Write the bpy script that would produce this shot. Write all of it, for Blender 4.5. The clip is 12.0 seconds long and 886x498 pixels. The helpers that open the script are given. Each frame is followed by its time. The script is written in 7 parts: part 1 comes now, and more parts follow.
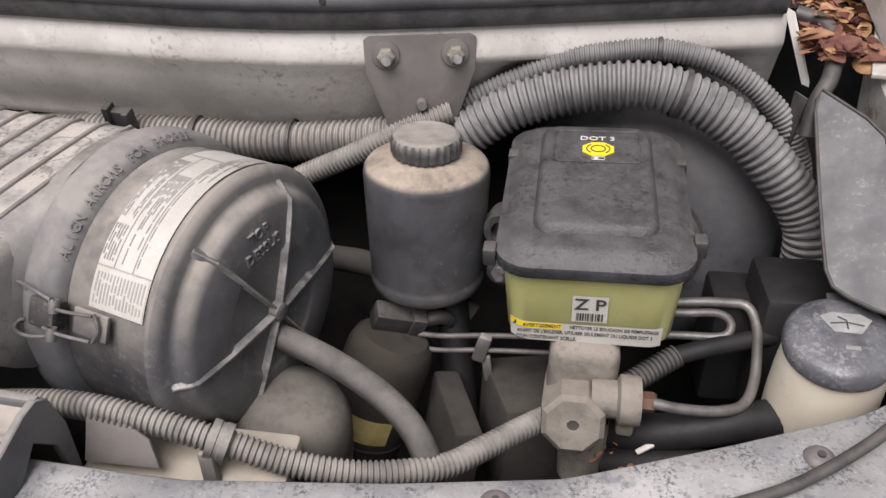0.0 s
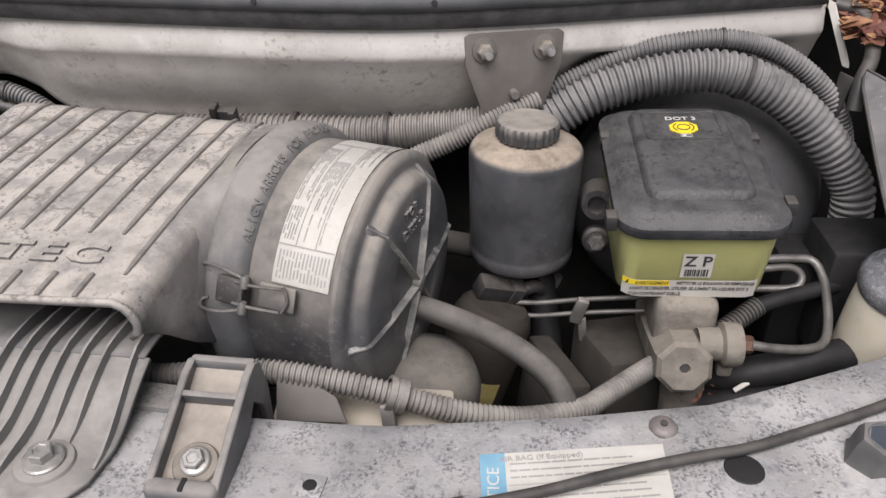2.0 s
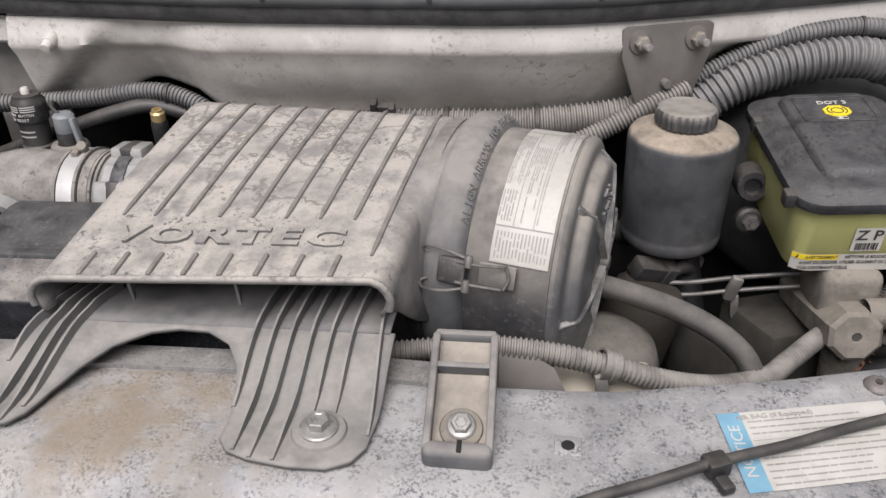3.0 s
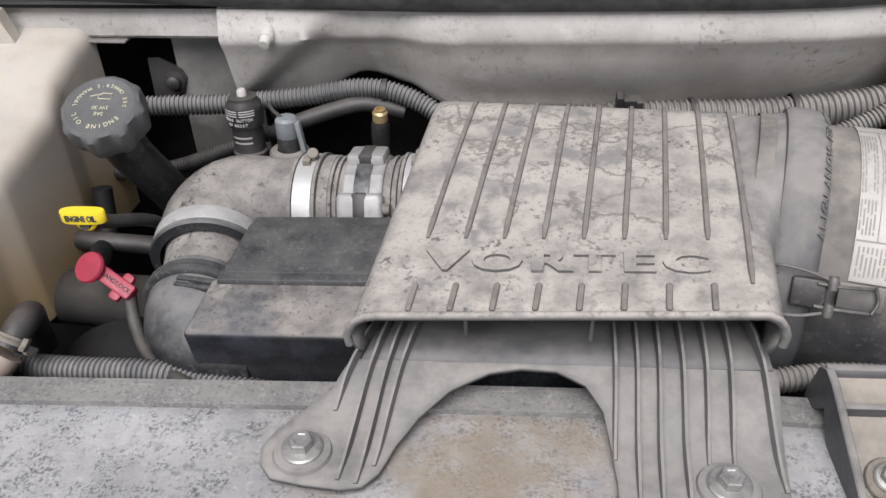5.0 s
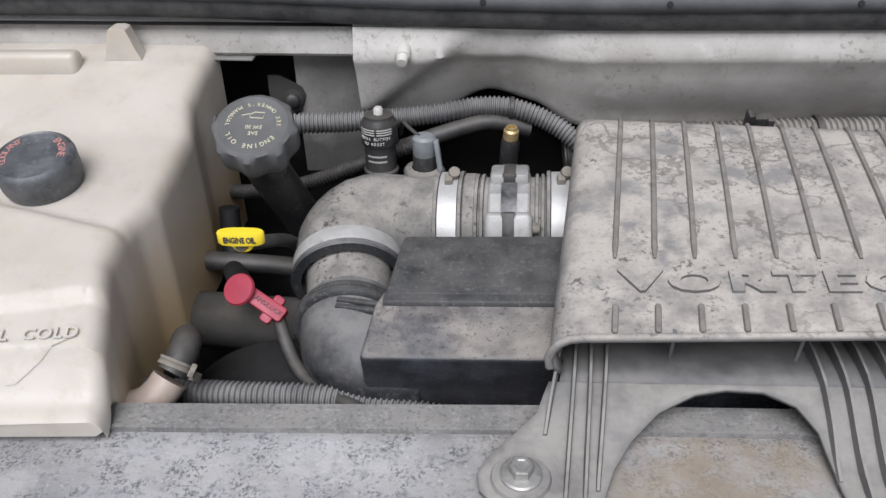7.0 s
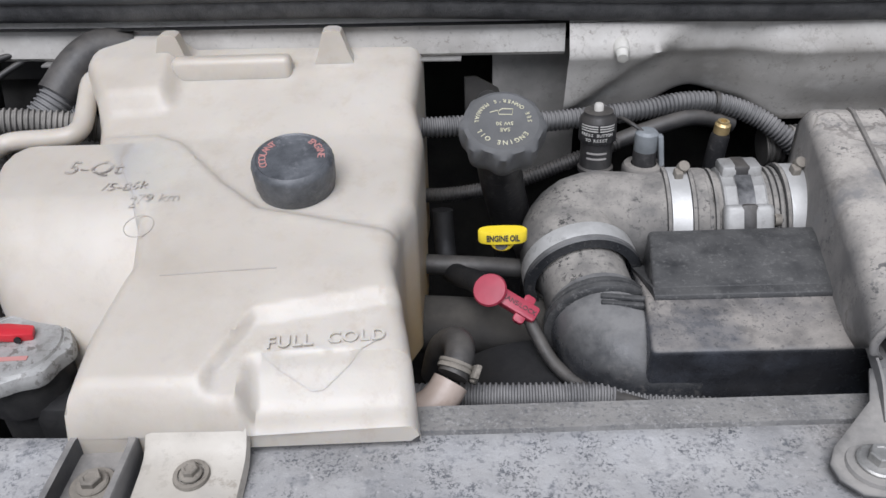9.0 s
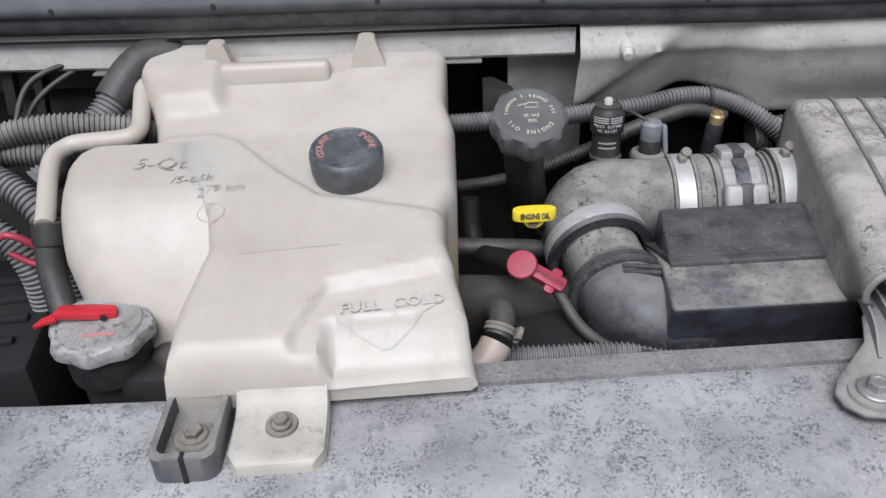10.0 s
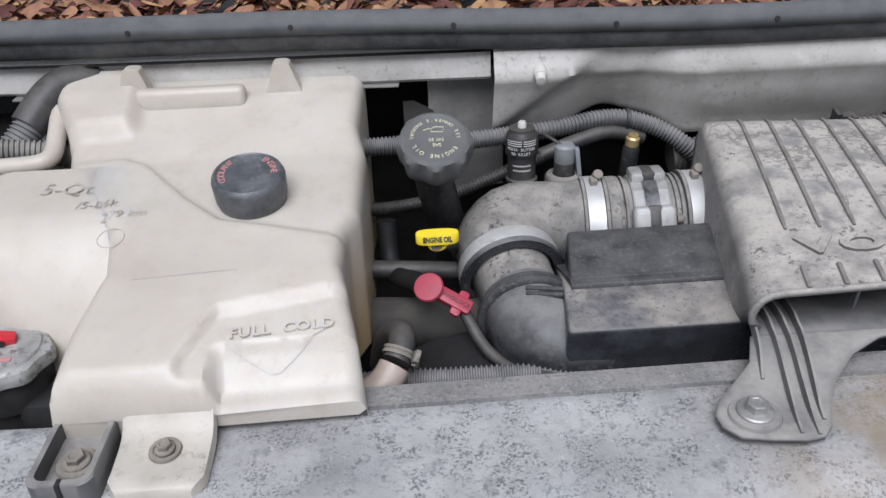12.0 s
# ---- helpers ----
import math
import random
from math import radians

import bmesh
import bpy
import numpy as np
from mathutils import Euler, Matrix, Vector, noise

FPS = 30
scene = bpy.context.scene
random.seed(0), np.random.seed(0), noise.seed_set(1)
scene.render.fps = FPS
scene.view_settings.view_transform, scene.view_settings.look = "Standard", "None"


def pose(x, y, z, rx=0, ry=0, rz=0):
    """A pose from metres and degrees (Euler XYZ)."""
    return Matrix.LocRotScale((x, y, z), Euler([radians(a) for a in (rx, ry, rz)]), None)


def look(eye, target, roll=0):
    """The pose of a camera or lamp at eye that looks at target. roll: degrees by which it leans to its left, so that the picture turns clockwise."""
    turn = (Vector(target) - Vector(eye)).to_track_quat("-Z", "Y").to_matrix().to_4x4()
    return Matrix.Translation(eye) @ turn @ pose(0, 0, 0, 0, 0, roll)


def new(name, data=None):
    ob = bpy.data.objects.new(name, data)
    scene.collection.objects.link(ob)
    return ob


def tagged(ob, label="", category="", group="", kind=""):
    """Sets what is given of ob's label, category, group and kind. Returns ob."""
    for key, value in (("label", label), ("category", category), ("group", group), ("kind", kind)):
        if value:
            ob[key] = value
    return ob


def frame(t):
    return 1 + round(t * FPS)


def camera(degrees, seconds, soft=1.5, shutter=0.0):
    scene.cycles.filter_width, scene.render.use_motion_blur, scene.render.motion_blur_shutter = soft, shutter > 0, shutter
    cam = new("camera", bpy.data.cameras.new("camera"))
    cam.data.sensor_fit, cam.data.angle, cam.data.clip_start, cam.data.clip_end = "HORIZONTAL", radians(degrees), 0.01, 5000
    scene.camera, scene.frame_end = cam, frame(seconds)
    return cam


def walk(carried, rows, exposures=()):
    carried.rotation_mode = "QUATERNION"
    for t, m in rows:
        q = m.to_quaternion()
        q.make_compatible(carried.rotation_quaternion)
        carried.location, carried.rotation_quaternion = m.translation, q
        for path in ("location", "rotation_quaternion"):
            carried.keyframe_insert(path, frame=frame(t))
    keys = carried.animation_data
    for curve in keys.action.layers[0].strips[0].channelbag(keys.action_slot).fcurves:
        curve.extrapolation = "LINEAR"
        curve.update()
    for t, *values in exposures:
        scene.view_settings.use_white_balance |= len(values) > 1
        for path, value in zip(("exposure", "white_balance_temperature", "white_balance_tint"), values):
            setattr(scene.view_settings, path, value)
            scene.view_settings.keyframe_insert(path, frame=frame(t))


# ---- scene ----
cam = camera(57.4, 12.0)
PATH = [
    (0, (-0.02, -0.023, 1.374), (-0.364, 1.618, 0.283), -0.2),
    (0.5, (-0.046, -0.048, 1.381), (-0.261, 1.607, 0.278), 1.6),
    (1, (-0.054, -0.071, 1.387), (-0.263, 1.582, 0.28), 1.9),
    (1.5, (-0.064, -0.079, 1.386), (-0.274, 1.575, 0.282), 1.1),
    (2, (-0.139, -0.107, 1.392), (-0.33, 1.56, 0.303), 0.0),
    (2.5, (-0.228, -0.149, 1.401), (-0.405, 1.524, 0.319), -0.8),
    (2.7, (-0.252, -0.164, 1.4), (-0.424, 1.514, 0.324), -1.0),
    (4.3, (-0.386, -0.084, 1.379), (-0.581, 1.55, 0.244), -1.8),
    (4.5, (-0.415, -0.083, 1.384), (-0.603, 1.547, 0.242), -2.0),
    (5, (-0.502, -0.106, 1.397), (-0.656, 1.527, 0.252), -2.2),
    (5.5, (-0.579, -0.131, 1.405), (-0.695, 1.515, 0.274), -1.9),
    (6, (-0.615, -0.132, 1.405), (-0.707, 1.518, 0.28), -1.7),
    (6.5, (-0.626, -0.116, 1.404), (-0.713, 1.534, 0.277), -1.3),
    (6.7, (-0.629, -0.112, 1.404), (-0.717, 1.538, 0.278), -1.2),
    (8.3, (-0.728, -0.084, 1.378), (-0.844, 1.59, 0.289), -2.2),
    (8.5, (-0.764, -0.085, 1.38), (-0.859, 1.589, 0.29), -2.0),
    (9, (-0.823, -0.11, 1.387), (-0.871, 1.571, 0.305), -2.2),
    (9.5, (-0.864, -0.157, 1.398), (-0.864, 1.535, 0.332), -2.2),
    (10, (-0.876, -0.177, 1.4), (-0.842, 1.523, 0.348), -2.3),
    (10.5, (-0.866, -0.182, 1.398), (-0.812, 1.527, 0.361), -2.2),
    (11, (-0.84, -0.175, 1.4), (-0.782, 1.541, 0.374), -2.3),
    (11.5, (-0.816, -0.18, 1.404), (-0.761, 1.541, 0.386), -2.3),
    (12, (-0.809, -0.182, 1.405), (-0.754, 1.538, 0.387), -2.3),
]
LIGHT = [(0, 0.86, 6600, 18), (2.5, 0.70, 6530, 16), (5.0, 0.62, 6320, 14), (9.0, 0.46, 5980, 13), (12.0, 0.47, 5930, 13)]
walk(cam, [(t, look(eye, target, roll)) for t, eye, target, roll in PATH], LIGHT)

# ---- light ----
world = bpy.data.worlds.new("overcast_sky")
scene.world = world
world.use_nodes = True
wn, wl = world.node_tree.nodes, world.node_tree.links
sky = wn.new("ShaderNodeTexSky")
sky.sky_type, sky.sun_disc = "NISHITA", False
sky.sun_elevation, sky.sun_rotation = radians(52), radians(200)
grey = wn.new("ShaderNodeHueSaturation")
grey.inputs["Saturation"].default_value = 0.22
wl.new(sky.outputs[0], grey.inputs["Color"])
wl.new(grey.outputs[0], wn["Background"].inputs[0])
wn["Background"].inputs[1].default_value = 0.055
sun_data = bpy.data.lights.new("sun", "SUN")
sun_data.energy, sun_data.angle, sun_data.color = 2.75, radians(46), (1.0, 0.985, 0.965)
sun = new("sun", sun_data)
sun.matrix_world = look((-0.7, -2.0, 4.6), (-0.4, 0.4, 1.0))


# ---- materials ----
def mat(name, c1, c2, rough=0.6, metal=0.0, scale=25.0, dust=None, dust_amt=0.0, spot=None, spot_amt=0.0,
        spot_scale=60.0, bump=0.15, bump_scale=220.0, random_tint=0.0, sharp=0.55, subsurface=0.0, spec=0.5, grain=0.5, fill=None,
        dust_lo=0.0, dust_hi=0.85, cluster=(0.38, 0.6), stains=(), tide=None, local=None):
    m = bpy.data.materials.new(name)
    m.use_nodes = True
    n, k = m.node_tree.nodes, m.node_tree.links
    b = n["Principled BSDF"]
    tc = n.new("ShaderNodeTexCoord")

    def noise_tex(s, detail=4.0, rgh=0.6):
        t = n.new("ShaderNodeTexNoise")
        t.inputs["Scale"].default_value, t.inputs["Detail"].default_value, t.inputs["Roughness"].default_value = s, detail, rgh
        k.new(tc.outputs["Object"], t.inputs["Vector"])
        return t

    def ramp(src, a, z):
        r = n.new("ShaderNodeMapRange")
        r.inputs[1].default_value, r.inputs[2].default_value = a, z
        k.new(src, r.inputs[0])
        return r.outputs[0]

    def mix(f, x, y):
        q = n.new("ShaderNodeMix")
        q.data_type = "RGBA"
        for sock, v in ((q.inputs[0], f), (q.inputs[6], x), (q.inputs[7], y)):
            if isinstance(v, (tuple, list)):
                sock.default_value = (*v, 1)
            elif isinstance(v, float):
                sock.default_value = v
            else:
                k.new(v, sock)
        return q.outputs[2]

    def mul(x, y, op="MULTIPLY"):
        q = n.new("ShaderNodeMath")
        q.operation, q.use_clamp = op, True
        for sock, v in ((q.inputs[0], x), (q.inputs[1], y)):
            if isinstance(v, float):
                sock.default_value = v
            else:
                k.new(v, sock)
        return q.outputs[0]

    big = noise_tex(scale)
    fine = noise_tex(scale * 9, 5.0, 0.7)
    fac = mul(ramp(big.outputs[0], 0.35, 0.65), mul(ramp(fine.outputs[0], 0.25, 0.7), 1 - grain, "ADD"))
    col = mix(fac, c1, c2)
    rough_out = None
    if dust:
        geo = n.new("ShaderNodeNewGeometry")
        sep = n.new("ShaderNodeSeparateXYZ")
        k.new(geo.outputs["Normal"], sep.inputs[0])
        up = ramp(sep.outputs[2], dust_lo, dust_hi)
        dn = noise_tex(scale * 1.7, 6.0, 0.65)
        d = mul(mul(mul(up, 0.04, "ADD"), ramp(dn.outputs[0], 0.2, 0.58)), dust_amt)
        col = mix(d, col, dust)
        rough_out = d
    if spot:
        sn = noise_tex(spot_scale, 6.0, 0.72)
        sm = noise_tex(spot_scale * 0.12, 2.0)
        s = mul(mul(ramp(sn.outputs[0], sharp, sharp + 0.07), ramp(sm.outputs[0], *cluster)), spot_amt)
        col = mix(s, col, spot)
    for colour, s_scale, lo, hi, amt in stains:
        st = noise_tex(s_scale, 7.0, 0.62)
        col = mix(mul(ramp(st.outputs[0], lo, hi), amt), col, colour)
    if local:
        # one stain with a place of its own, ragged at its edge
        colour, centre, radius, amt = local
        dist = n.new("ShaderNodeVectorMath")
        dist.operation = "DISTANCE"
        k.new(tc.outputs["Object"], dist.inputs[0])
        dist.inputs[1].default_value = centre
        rag = noise_tex(26.0, 6.0, 0.65)
        near = mul(ramp(dist.outputs["Value"], radius, radius * 0.25), ramp(rag.outputs[0], 0.36, 0.6))
        col = mix(mul(near, amt), col, colour)
    if tide:
        # dried water marks: thin ragged outlines
        colour, t_scale, width, amt = tide
        tn = noise_tex(t_scale, 5.0, 0.55)
        off = n.new("ShaderNodeMath")
        off.operation = "SUBTRACT"
        k.new(tn.outputs[0], off.inputs[0])
        off.inputs[1].default_value = 0.5
        ab = n.new("ShaderNodeMath")
        ab.operation = "ABSOLUTE"
        k.new(off.outputs[0], ab.inputs[0])
        where = noise_tex(t_scale * 0.45, 2.0)
        col = mix(mul(mul(ramp(ab.outputs[0], width, width * 0.3), ramp(where.outputs[0], 0.48, 0.6)), amt), col, colour)
    if fill:
        # liquid showing through the wall below its level
        fz = n.new("ShaderNodeSeparateXYZ")
        k.new(tc.outputs["Object"], fz.inputs[0])
        deep = mul(ramp(fz.outputs[1], fill[4], fill[5]), ramp(fz.outputs[0], 0.05, 0.095))
        wob = noise_tex(14.0, 2.0)
        col = mix(mul(ramp(mul(fz.outputs[2], mul(wob.outputs[0], 0.05), "ADD"), fill[1], fill[2]), mul(deep, fill[3])), col, fill[0])
    if random_tint:
        oi = n.new("ShaderNodeNewGeometry")
        hs = n.new("ShaderNodeHueSaturation")
        k.new(ramp(oi.outputs["Random Per Island"], -1.0, 1.0), hs.inputs["Value"])
        k.new(mul(ramp(oi.outputs["Random Per Island"], 0.0, 1.0), random_tint), hs.inputs["Hue"])
        hs.inputs["Hue"].default_value = 0.5
        k.new(col, hs.inputs["Color"])
        rr = n.new("ShaderNodeMapRange")
        rr.inputs[3].default_value, rr.inputs[4].default_value = 0.47, 0.53
        k.new(oi.outputs["Random Per Island"], rr.inputs[0])
        k.new(rr.outputs[0], hs.inputs["Hue"])
        rv = n.new("ShaderNodeMapRange")
        rv.inputs[3].default_value, rv.inputs[4].default_value = 0.35, 1.5
        k.new(oi.outputs["Random Per Island"], rv.inputs[0])
        k.new(rv.outputs[0], hs.inputs["Value"])
        col = hs.outputs[0]
    k.new(col, b.inputs["Base Color"])
    b.inputs["Metallic"].default_value = metal
    b.inputs["Specular IOR Level"].default_value = spec
    rn = ramp(fine.outputs[0], 0.2, 0.8)
    r2 = n.new("ShaderNodeMapRange")
    r2.inputs[3].default_value, r2.inputs[4].default_value = max(0.05, rough - 0.12), min(1.0, rough + 0.12)
    k.new(rn, r2.inputs[0])
    if rough_out is not None:
        k.new(mul(r2.outputs[0], rough_out, "ADD"), b.inputs["Roughness"])
    else:
        k.new(r2.outputs[0], b.inputs["Roughness"])
    if subsurface:
        b.inputs["Subsurface Weight"].default_value = subsurface
        b.inputs["Subsurface Radius"].default_value = (0.03, 0.02, 0.01)
        b.inputs["Subsurface Scale"].default_value = 0.4
    if bump:
        bn = noise_tex(bump_scale, 4.0, 0.7)
        bp = n.new("ShaderNodeBump")
        bp.inputs["Strength"].default_value, bp.inputs["Distance"].default_value = bump, 0.002
        k.new(bn.outputs[0], bp.inputs["Height"])
        k.new(bp.outputs[0], b.inputs["Normal"])
    return m


DUST = (0.36, 0.32, 0.27)
M_DUCT = mat("dusty_grey_plastic", (0.10, 0.098, 0.097), (0.165, 0.16, 0.155), 0.6, dust=(0.45, 0.415, 0.37), dust_amt=0.93, spot=(0.06, 0.06, 0.063), spot_amt=0.8, spot_scale=210, sharp=0.54, cluster=(0.45, 0.56), scale=20, bump=0.25, stains=(((0.16, 0.152, 0.143), 420.0, 0.57, 0.65, 0.4), ((0.20, 0.195, 0.19), 30.0, 0.54, 0.64, 0.85), ((0.47, 0.44, 0.40), 13.0, 0.52, 0.72, 0.5)), tide=((0.15, 0.135, 0.12), 20.0, 0.022, 0.7))
# Mouth interior: less dust, plus the lip's shade painted as a darker base.
M_DUCT_SHADED = mat("shaded_cleaner_grey_plastic", (0.055, 0.057, 0.062), (0.10, 0.102, 0.108), 0.5, dust=(0.31, 0.295, 0.275), dust_amt=0.45, scale=24, bump=0.15, stains=(((0.25, 0.24, 0.225), 18.0, 0.5, 0.7, 0.5),))
M_DUCT_FOOT = mat("dusty_foot_plastic", (0.095, 0.095, 0.097), (0.155, 0.153, 0.15), 0.55, dust=(0.36, 0.34, 0.31), dust_amt=0.72, scale=24, bump=0.15, stains=(((0.20, 0.198, 0.195), 22.0, 0.52, 0.68, 0.5),))
M_BLACK = mat("black_plastic", (0.012, 0.0125, 0.014), (0.027, 0.027, 0.029), 0.38, dust=DUST, dust_amt=0.18, spot=(0.2, 0.19, 0.18), spot_amt=0.35, spot_scale=240)
# Parts deep in the bay: their shade is put into a near-black colour.
M_DEEP = mat("deep_shade_black", (0.007, 0.007, 0.008), (0.017, 0.0165, 0.016), 0.65, scale=30)
M_ELBOW = mat("speckled_dusty_rubber", (0.05, 0.05, 0.051), (0.092, 0.091, 0.089), 0.5, dust=(0.37, 0.345, 0.31), dust_amt=0.78, spot=(0.022, 0.022, 0.023), spot_amt=0.85, spot_scale=190, sharp=0.53, cluster=(0.47, 0.6), scale=22, bump=0.2, stains=(((0.06, 0.06, 0.06), 380.0, 0.57, 0.65, 0.4), ((0.21, 0.205, 0.195), 16.0, 0.52, 0.74, 0.35),))
# Dust streaks, with sky sheen painted in as extra dust and bluish patches.
M_RESON = mat("dust_and_sheen_black_box", (0.010, 0.011, 0.014), (0.024, 0.026, 0.031), 0.22, dust=(0.36, 0.33, 0.295), dust_amt=0.85, dust_lo=0.35, dust_hi=0.95, spot=(0.022, 0.024, 0.028), spot_amt=0.4, spot_scale=120, sharp=0.5, scale=22, bump=0.15, stains=(((0.075, 0.082, 0.098), 13.0, 0.44, 0.62, 0.65), ((0.02, 0.022, 0.026), 300.0, 0.56, 0.64, 0.5),))
M_CANISTER = mat("dusty_black_canister", (0.024, 0.025, 0.028), (0.052, 0.052, 0.054), 0.42, dust=(0.31, 0.285, 0.25), dust_amt=0.9, dust_lo=0.05, dust_hi=0.8, scale=16, spot=(0.22, 0.21, 0.2), spot_amt=0.35, spot_scale=150, stains=(((0.11, 0.11, 0.112), 20.0, 0.5, 0.75, 0.5),))
M_STRAP = mat("blue_grey_rim_plastic", (0.05, 0.053, 0.058), (0.10, 0.103, 0.108), 0.42, dust=(0.32, 0.30, 0.275), dust_amt=0.8, scale=18, stains=(((0.17, 0.165, 0.155), 16.0, 0.52, 0.72, 0.4),))
M_OLDPAPER = mat("dusty_foil_label", (0.40, 0.385, 0.345), (0.52, 0.50, 0.455), 0.5, scale=22, spot=(0.26, 0.24, 0.2), spot_amt=0.4, spot_scale=90, bump=0.03)
M_COVER = mat("dark_cover_plastic", (0.048, 0.050, 0.054), (0.10, 0.102, 0.106), 0.34, dust=(0.30, 0.275, 0.24), dust_amt=0.95, dust_lo=0.1, dust_hi=0.75, scale=18, spot=(0.24, 0.235, 0.225), spot_amt=0.45, spot_scale=120, sharp=0.57, stains=(((0.11, 0.11, 0.112), 24.0, 0.5, 0.72, 0.55),))
M_COVER_RIB = mat("chalky_rib_edge", (0.075, 0.075, 0.075), (0.30, 0.29, 0.27), 0.5, scale=45, stains=(((0.45, 0.435, 0.41), 38.0, 0.56, 0.66, 0.7),))
# The grey dust colour on upward faces paints the rubber's highlight.
M_GLOSS = mat("painted_sheen_dark_rubber", (0.014, 0.0155, 0.018), (0.036, 0.038, 0.043), 0.2, dust=(0.27, 0.265, 0.255), dust_amt=0.7, dust_lo=0.1, dust_hi=0.95, spot=(0.16, 0.15, 0.14), spot_amt=0.3, spot_scale=160)
M_LID = mat("black_lid_plastic", (0.015, 0.0155, 0.0175), (0.038, 0.039, 0.043), 0.17, dust=(0.22, 0.215, 0.205), dust_amt=0.34, spot=(0.008, 0.008, 0.009), spot_amt=0.6, spot_scale=300, sharp=0.53, bump=0.55, bump_scale=420, stains=(((0.07, 0.07, 0.072), 26.0, 0.5, 0.72, 0.35),))
M_SCUFF = mat("scuffed_grey_cap", (0.06, 0.063, 0.068), (0.15, 0.153, 0.16), 0.42, scale=38, spot=(0.40, 0.40, 0.40), spot_amt=0.4, spot_scale=330, sharp=0.51, cluster=(0.40, 0.58), bump=0.3)
M_PSBODY = mat("grey_black_bottle_plastic", (0.040, 0.043, 0.049), (0.078, 0.081, 0.088), 0.34, dust=(0.40, 0.335, 0.26), dust_amt=1.0, dust_lo=0.35, dust_hi=0.8, spot=(0.3, 0.3, 0.3), spot_amt=0.5, spot_scale=110, sharp=0.61, scale=18, stains=(((0.025, 0.027, 0.031), 30.0, 0.50, 0.66, 0.6), ((0.105, 0.10, 0.092), 12.0, 0.5, 0.72, 0.5),))
M_SUPPORT = mat("faded_radiator_support", (0.20, 0.205, 0.215), (0.43, 0.43, 0.435), 0.46, dust=(0.42, 0.39, 0.345), dust_amt=0.3, spot=(0.055, 0.06, 0.07), spot_amt=0.8, spot_scale=480, sharp=0.50, cluster=(0.44, 0.60), scale=15, bump=0.35, stains=(((0.10, 0.105, 0.115), 240.0, 0.56, 0.64, 0.45), ((0.58, 0.57, 0.56), 300.0, 0.60, 0.68, 0.4), ((0.125, 0.132, 0.145), 60.0, 0.55, 0.68, 0.6), ((0.52, 0.51, 0.495), 24.0, 0.55, 0.75, 0.55), ((0.26, 0.255, 0.25), 6.0, 0.5, 0.68, 0.45)), local=((0.27, 0.215, 0.15), (-0.50, 0.165, 1.05), 0.16, 0.75))
M_STRIP = mat("speckled_channel_paint", (0.12, 0.12, 0.12), (0.24, 0.235, 0.225), 0.55, dust=(0.34, 0.32, 0.29), dust_amt=0.4, spot=(0.42, 0.41, 0.40), spot_amt=0.45, spot_scale=420, sharp=0.52, scale=20, bump=0.4, stains=(((0.10, 0.102, 0.108), 300.0, 0.54, 0.63, 0.6),))
# Duct ribs darker than the duct: their side shadow is painted in.
M_RIB = mat("shaded_rib_plastic", (0.09, 0.085, 0.08), (0.17, 0.16, 0.15), 0.6, dust=(0.30, 0.275, 0.245), dust_amt=0.6, scale=60)
M_COWL = mat("dirty_beige_grey_paint", (0.40, 0.38, 0.35), (0.57, 0.55, 0.515), 0.4, dust=(0.64, 0.615, 0.57), dust_amt=0.6, spot=(0.15, 0.125, 0.10), spot_amt=0.6, spot_scale=150, sharp=0.56, cluster=(0.46, 0.62), scale=11, bump=0.25, bump_scale=90, stains=(((0.25, 0.235, 0.215), 210.0, 0.60, 0.68, 0.4), ((0.34, 0.32, 0.295), 17.0, 0.55, 0.72, 0.55), ((0.70, 0.685, 0.65), 30.0, 0.56, 0.68, 0.45)), tide=((0.24, 0.215, 0.185), 26.0, 0.012, 0.28))
M_RUBBER = mat("black_rubber_seal", (0.05, 0.052, 0.056), (0.085, 0.087, 0.09), 0.55, dust=(0.2, 0.2, 0.2), dust_amt=0.35, scale=30)
M_RUBBER_TEX = mat("textured_rubber", (0.045, 0.045, 0.047), (0.095, 0.095, 0.095), 0.75, scale=60, bump=0.6, bump_scale=350)
M_HOSE = mat("grey_black_hose", (0.018, 0.018, 0.02), (0.045, 0.044, 0.043), 0.42, dust=DUST, dust_amt=0.16, scale=40)
M_LOOM = mat("ribbed_loom_plastic", (0.05, 0.05, 0.052), (0.10, 0.10, 0.10), 0.38, dust=(0.34, 0.33, 0.32), dust_amt=0.6, scale=30)
M_LOOM_DUSTY = mat("dusty_loom_plastic", (0.06, 0.058, 0.055), (0.11, 0.105, 0.098), 0.5, dust=(0.38, 0.355, 0.32), dust_amt=0.75, scale=30)
M_COOLHOSE = mat("dusty_rubber_hose", (0.035, 0.034, 0.033), (0.065, 0.063, 0.06), 0.5, dust=(0.22, 0.205, 0.185), dust_amt=0.6, scale=30, spot=(0.02, 0.02, 0.02), spot_amt=0.4, spot_scale=120)
M_WHITE = mat("yellowed_white_polyethylene", (0.465, 0.42, 0.36), (0.55, 0.51, 0.45), 0.42, scale=6, spot=(0.40, 0.33, 0.25), spot_amt=0.3, spot_scale=40, bump=0.06, subsurface=0.25, grain=0.2, fill=((0.50, 0.36, 0.19), 0.122, 0.060, 0.9, -0.125, -0.095), stains=(((0.37, 0.315, 0.25), 16.0, 0.52, 0.74, 0.45), ((0.40, 0.355, 0.305), 90.0, 0.58, 0.70, 0.3), ((0.575, 0.54, 0.49), 9.0, 0.5, 0.7, 0.4)))
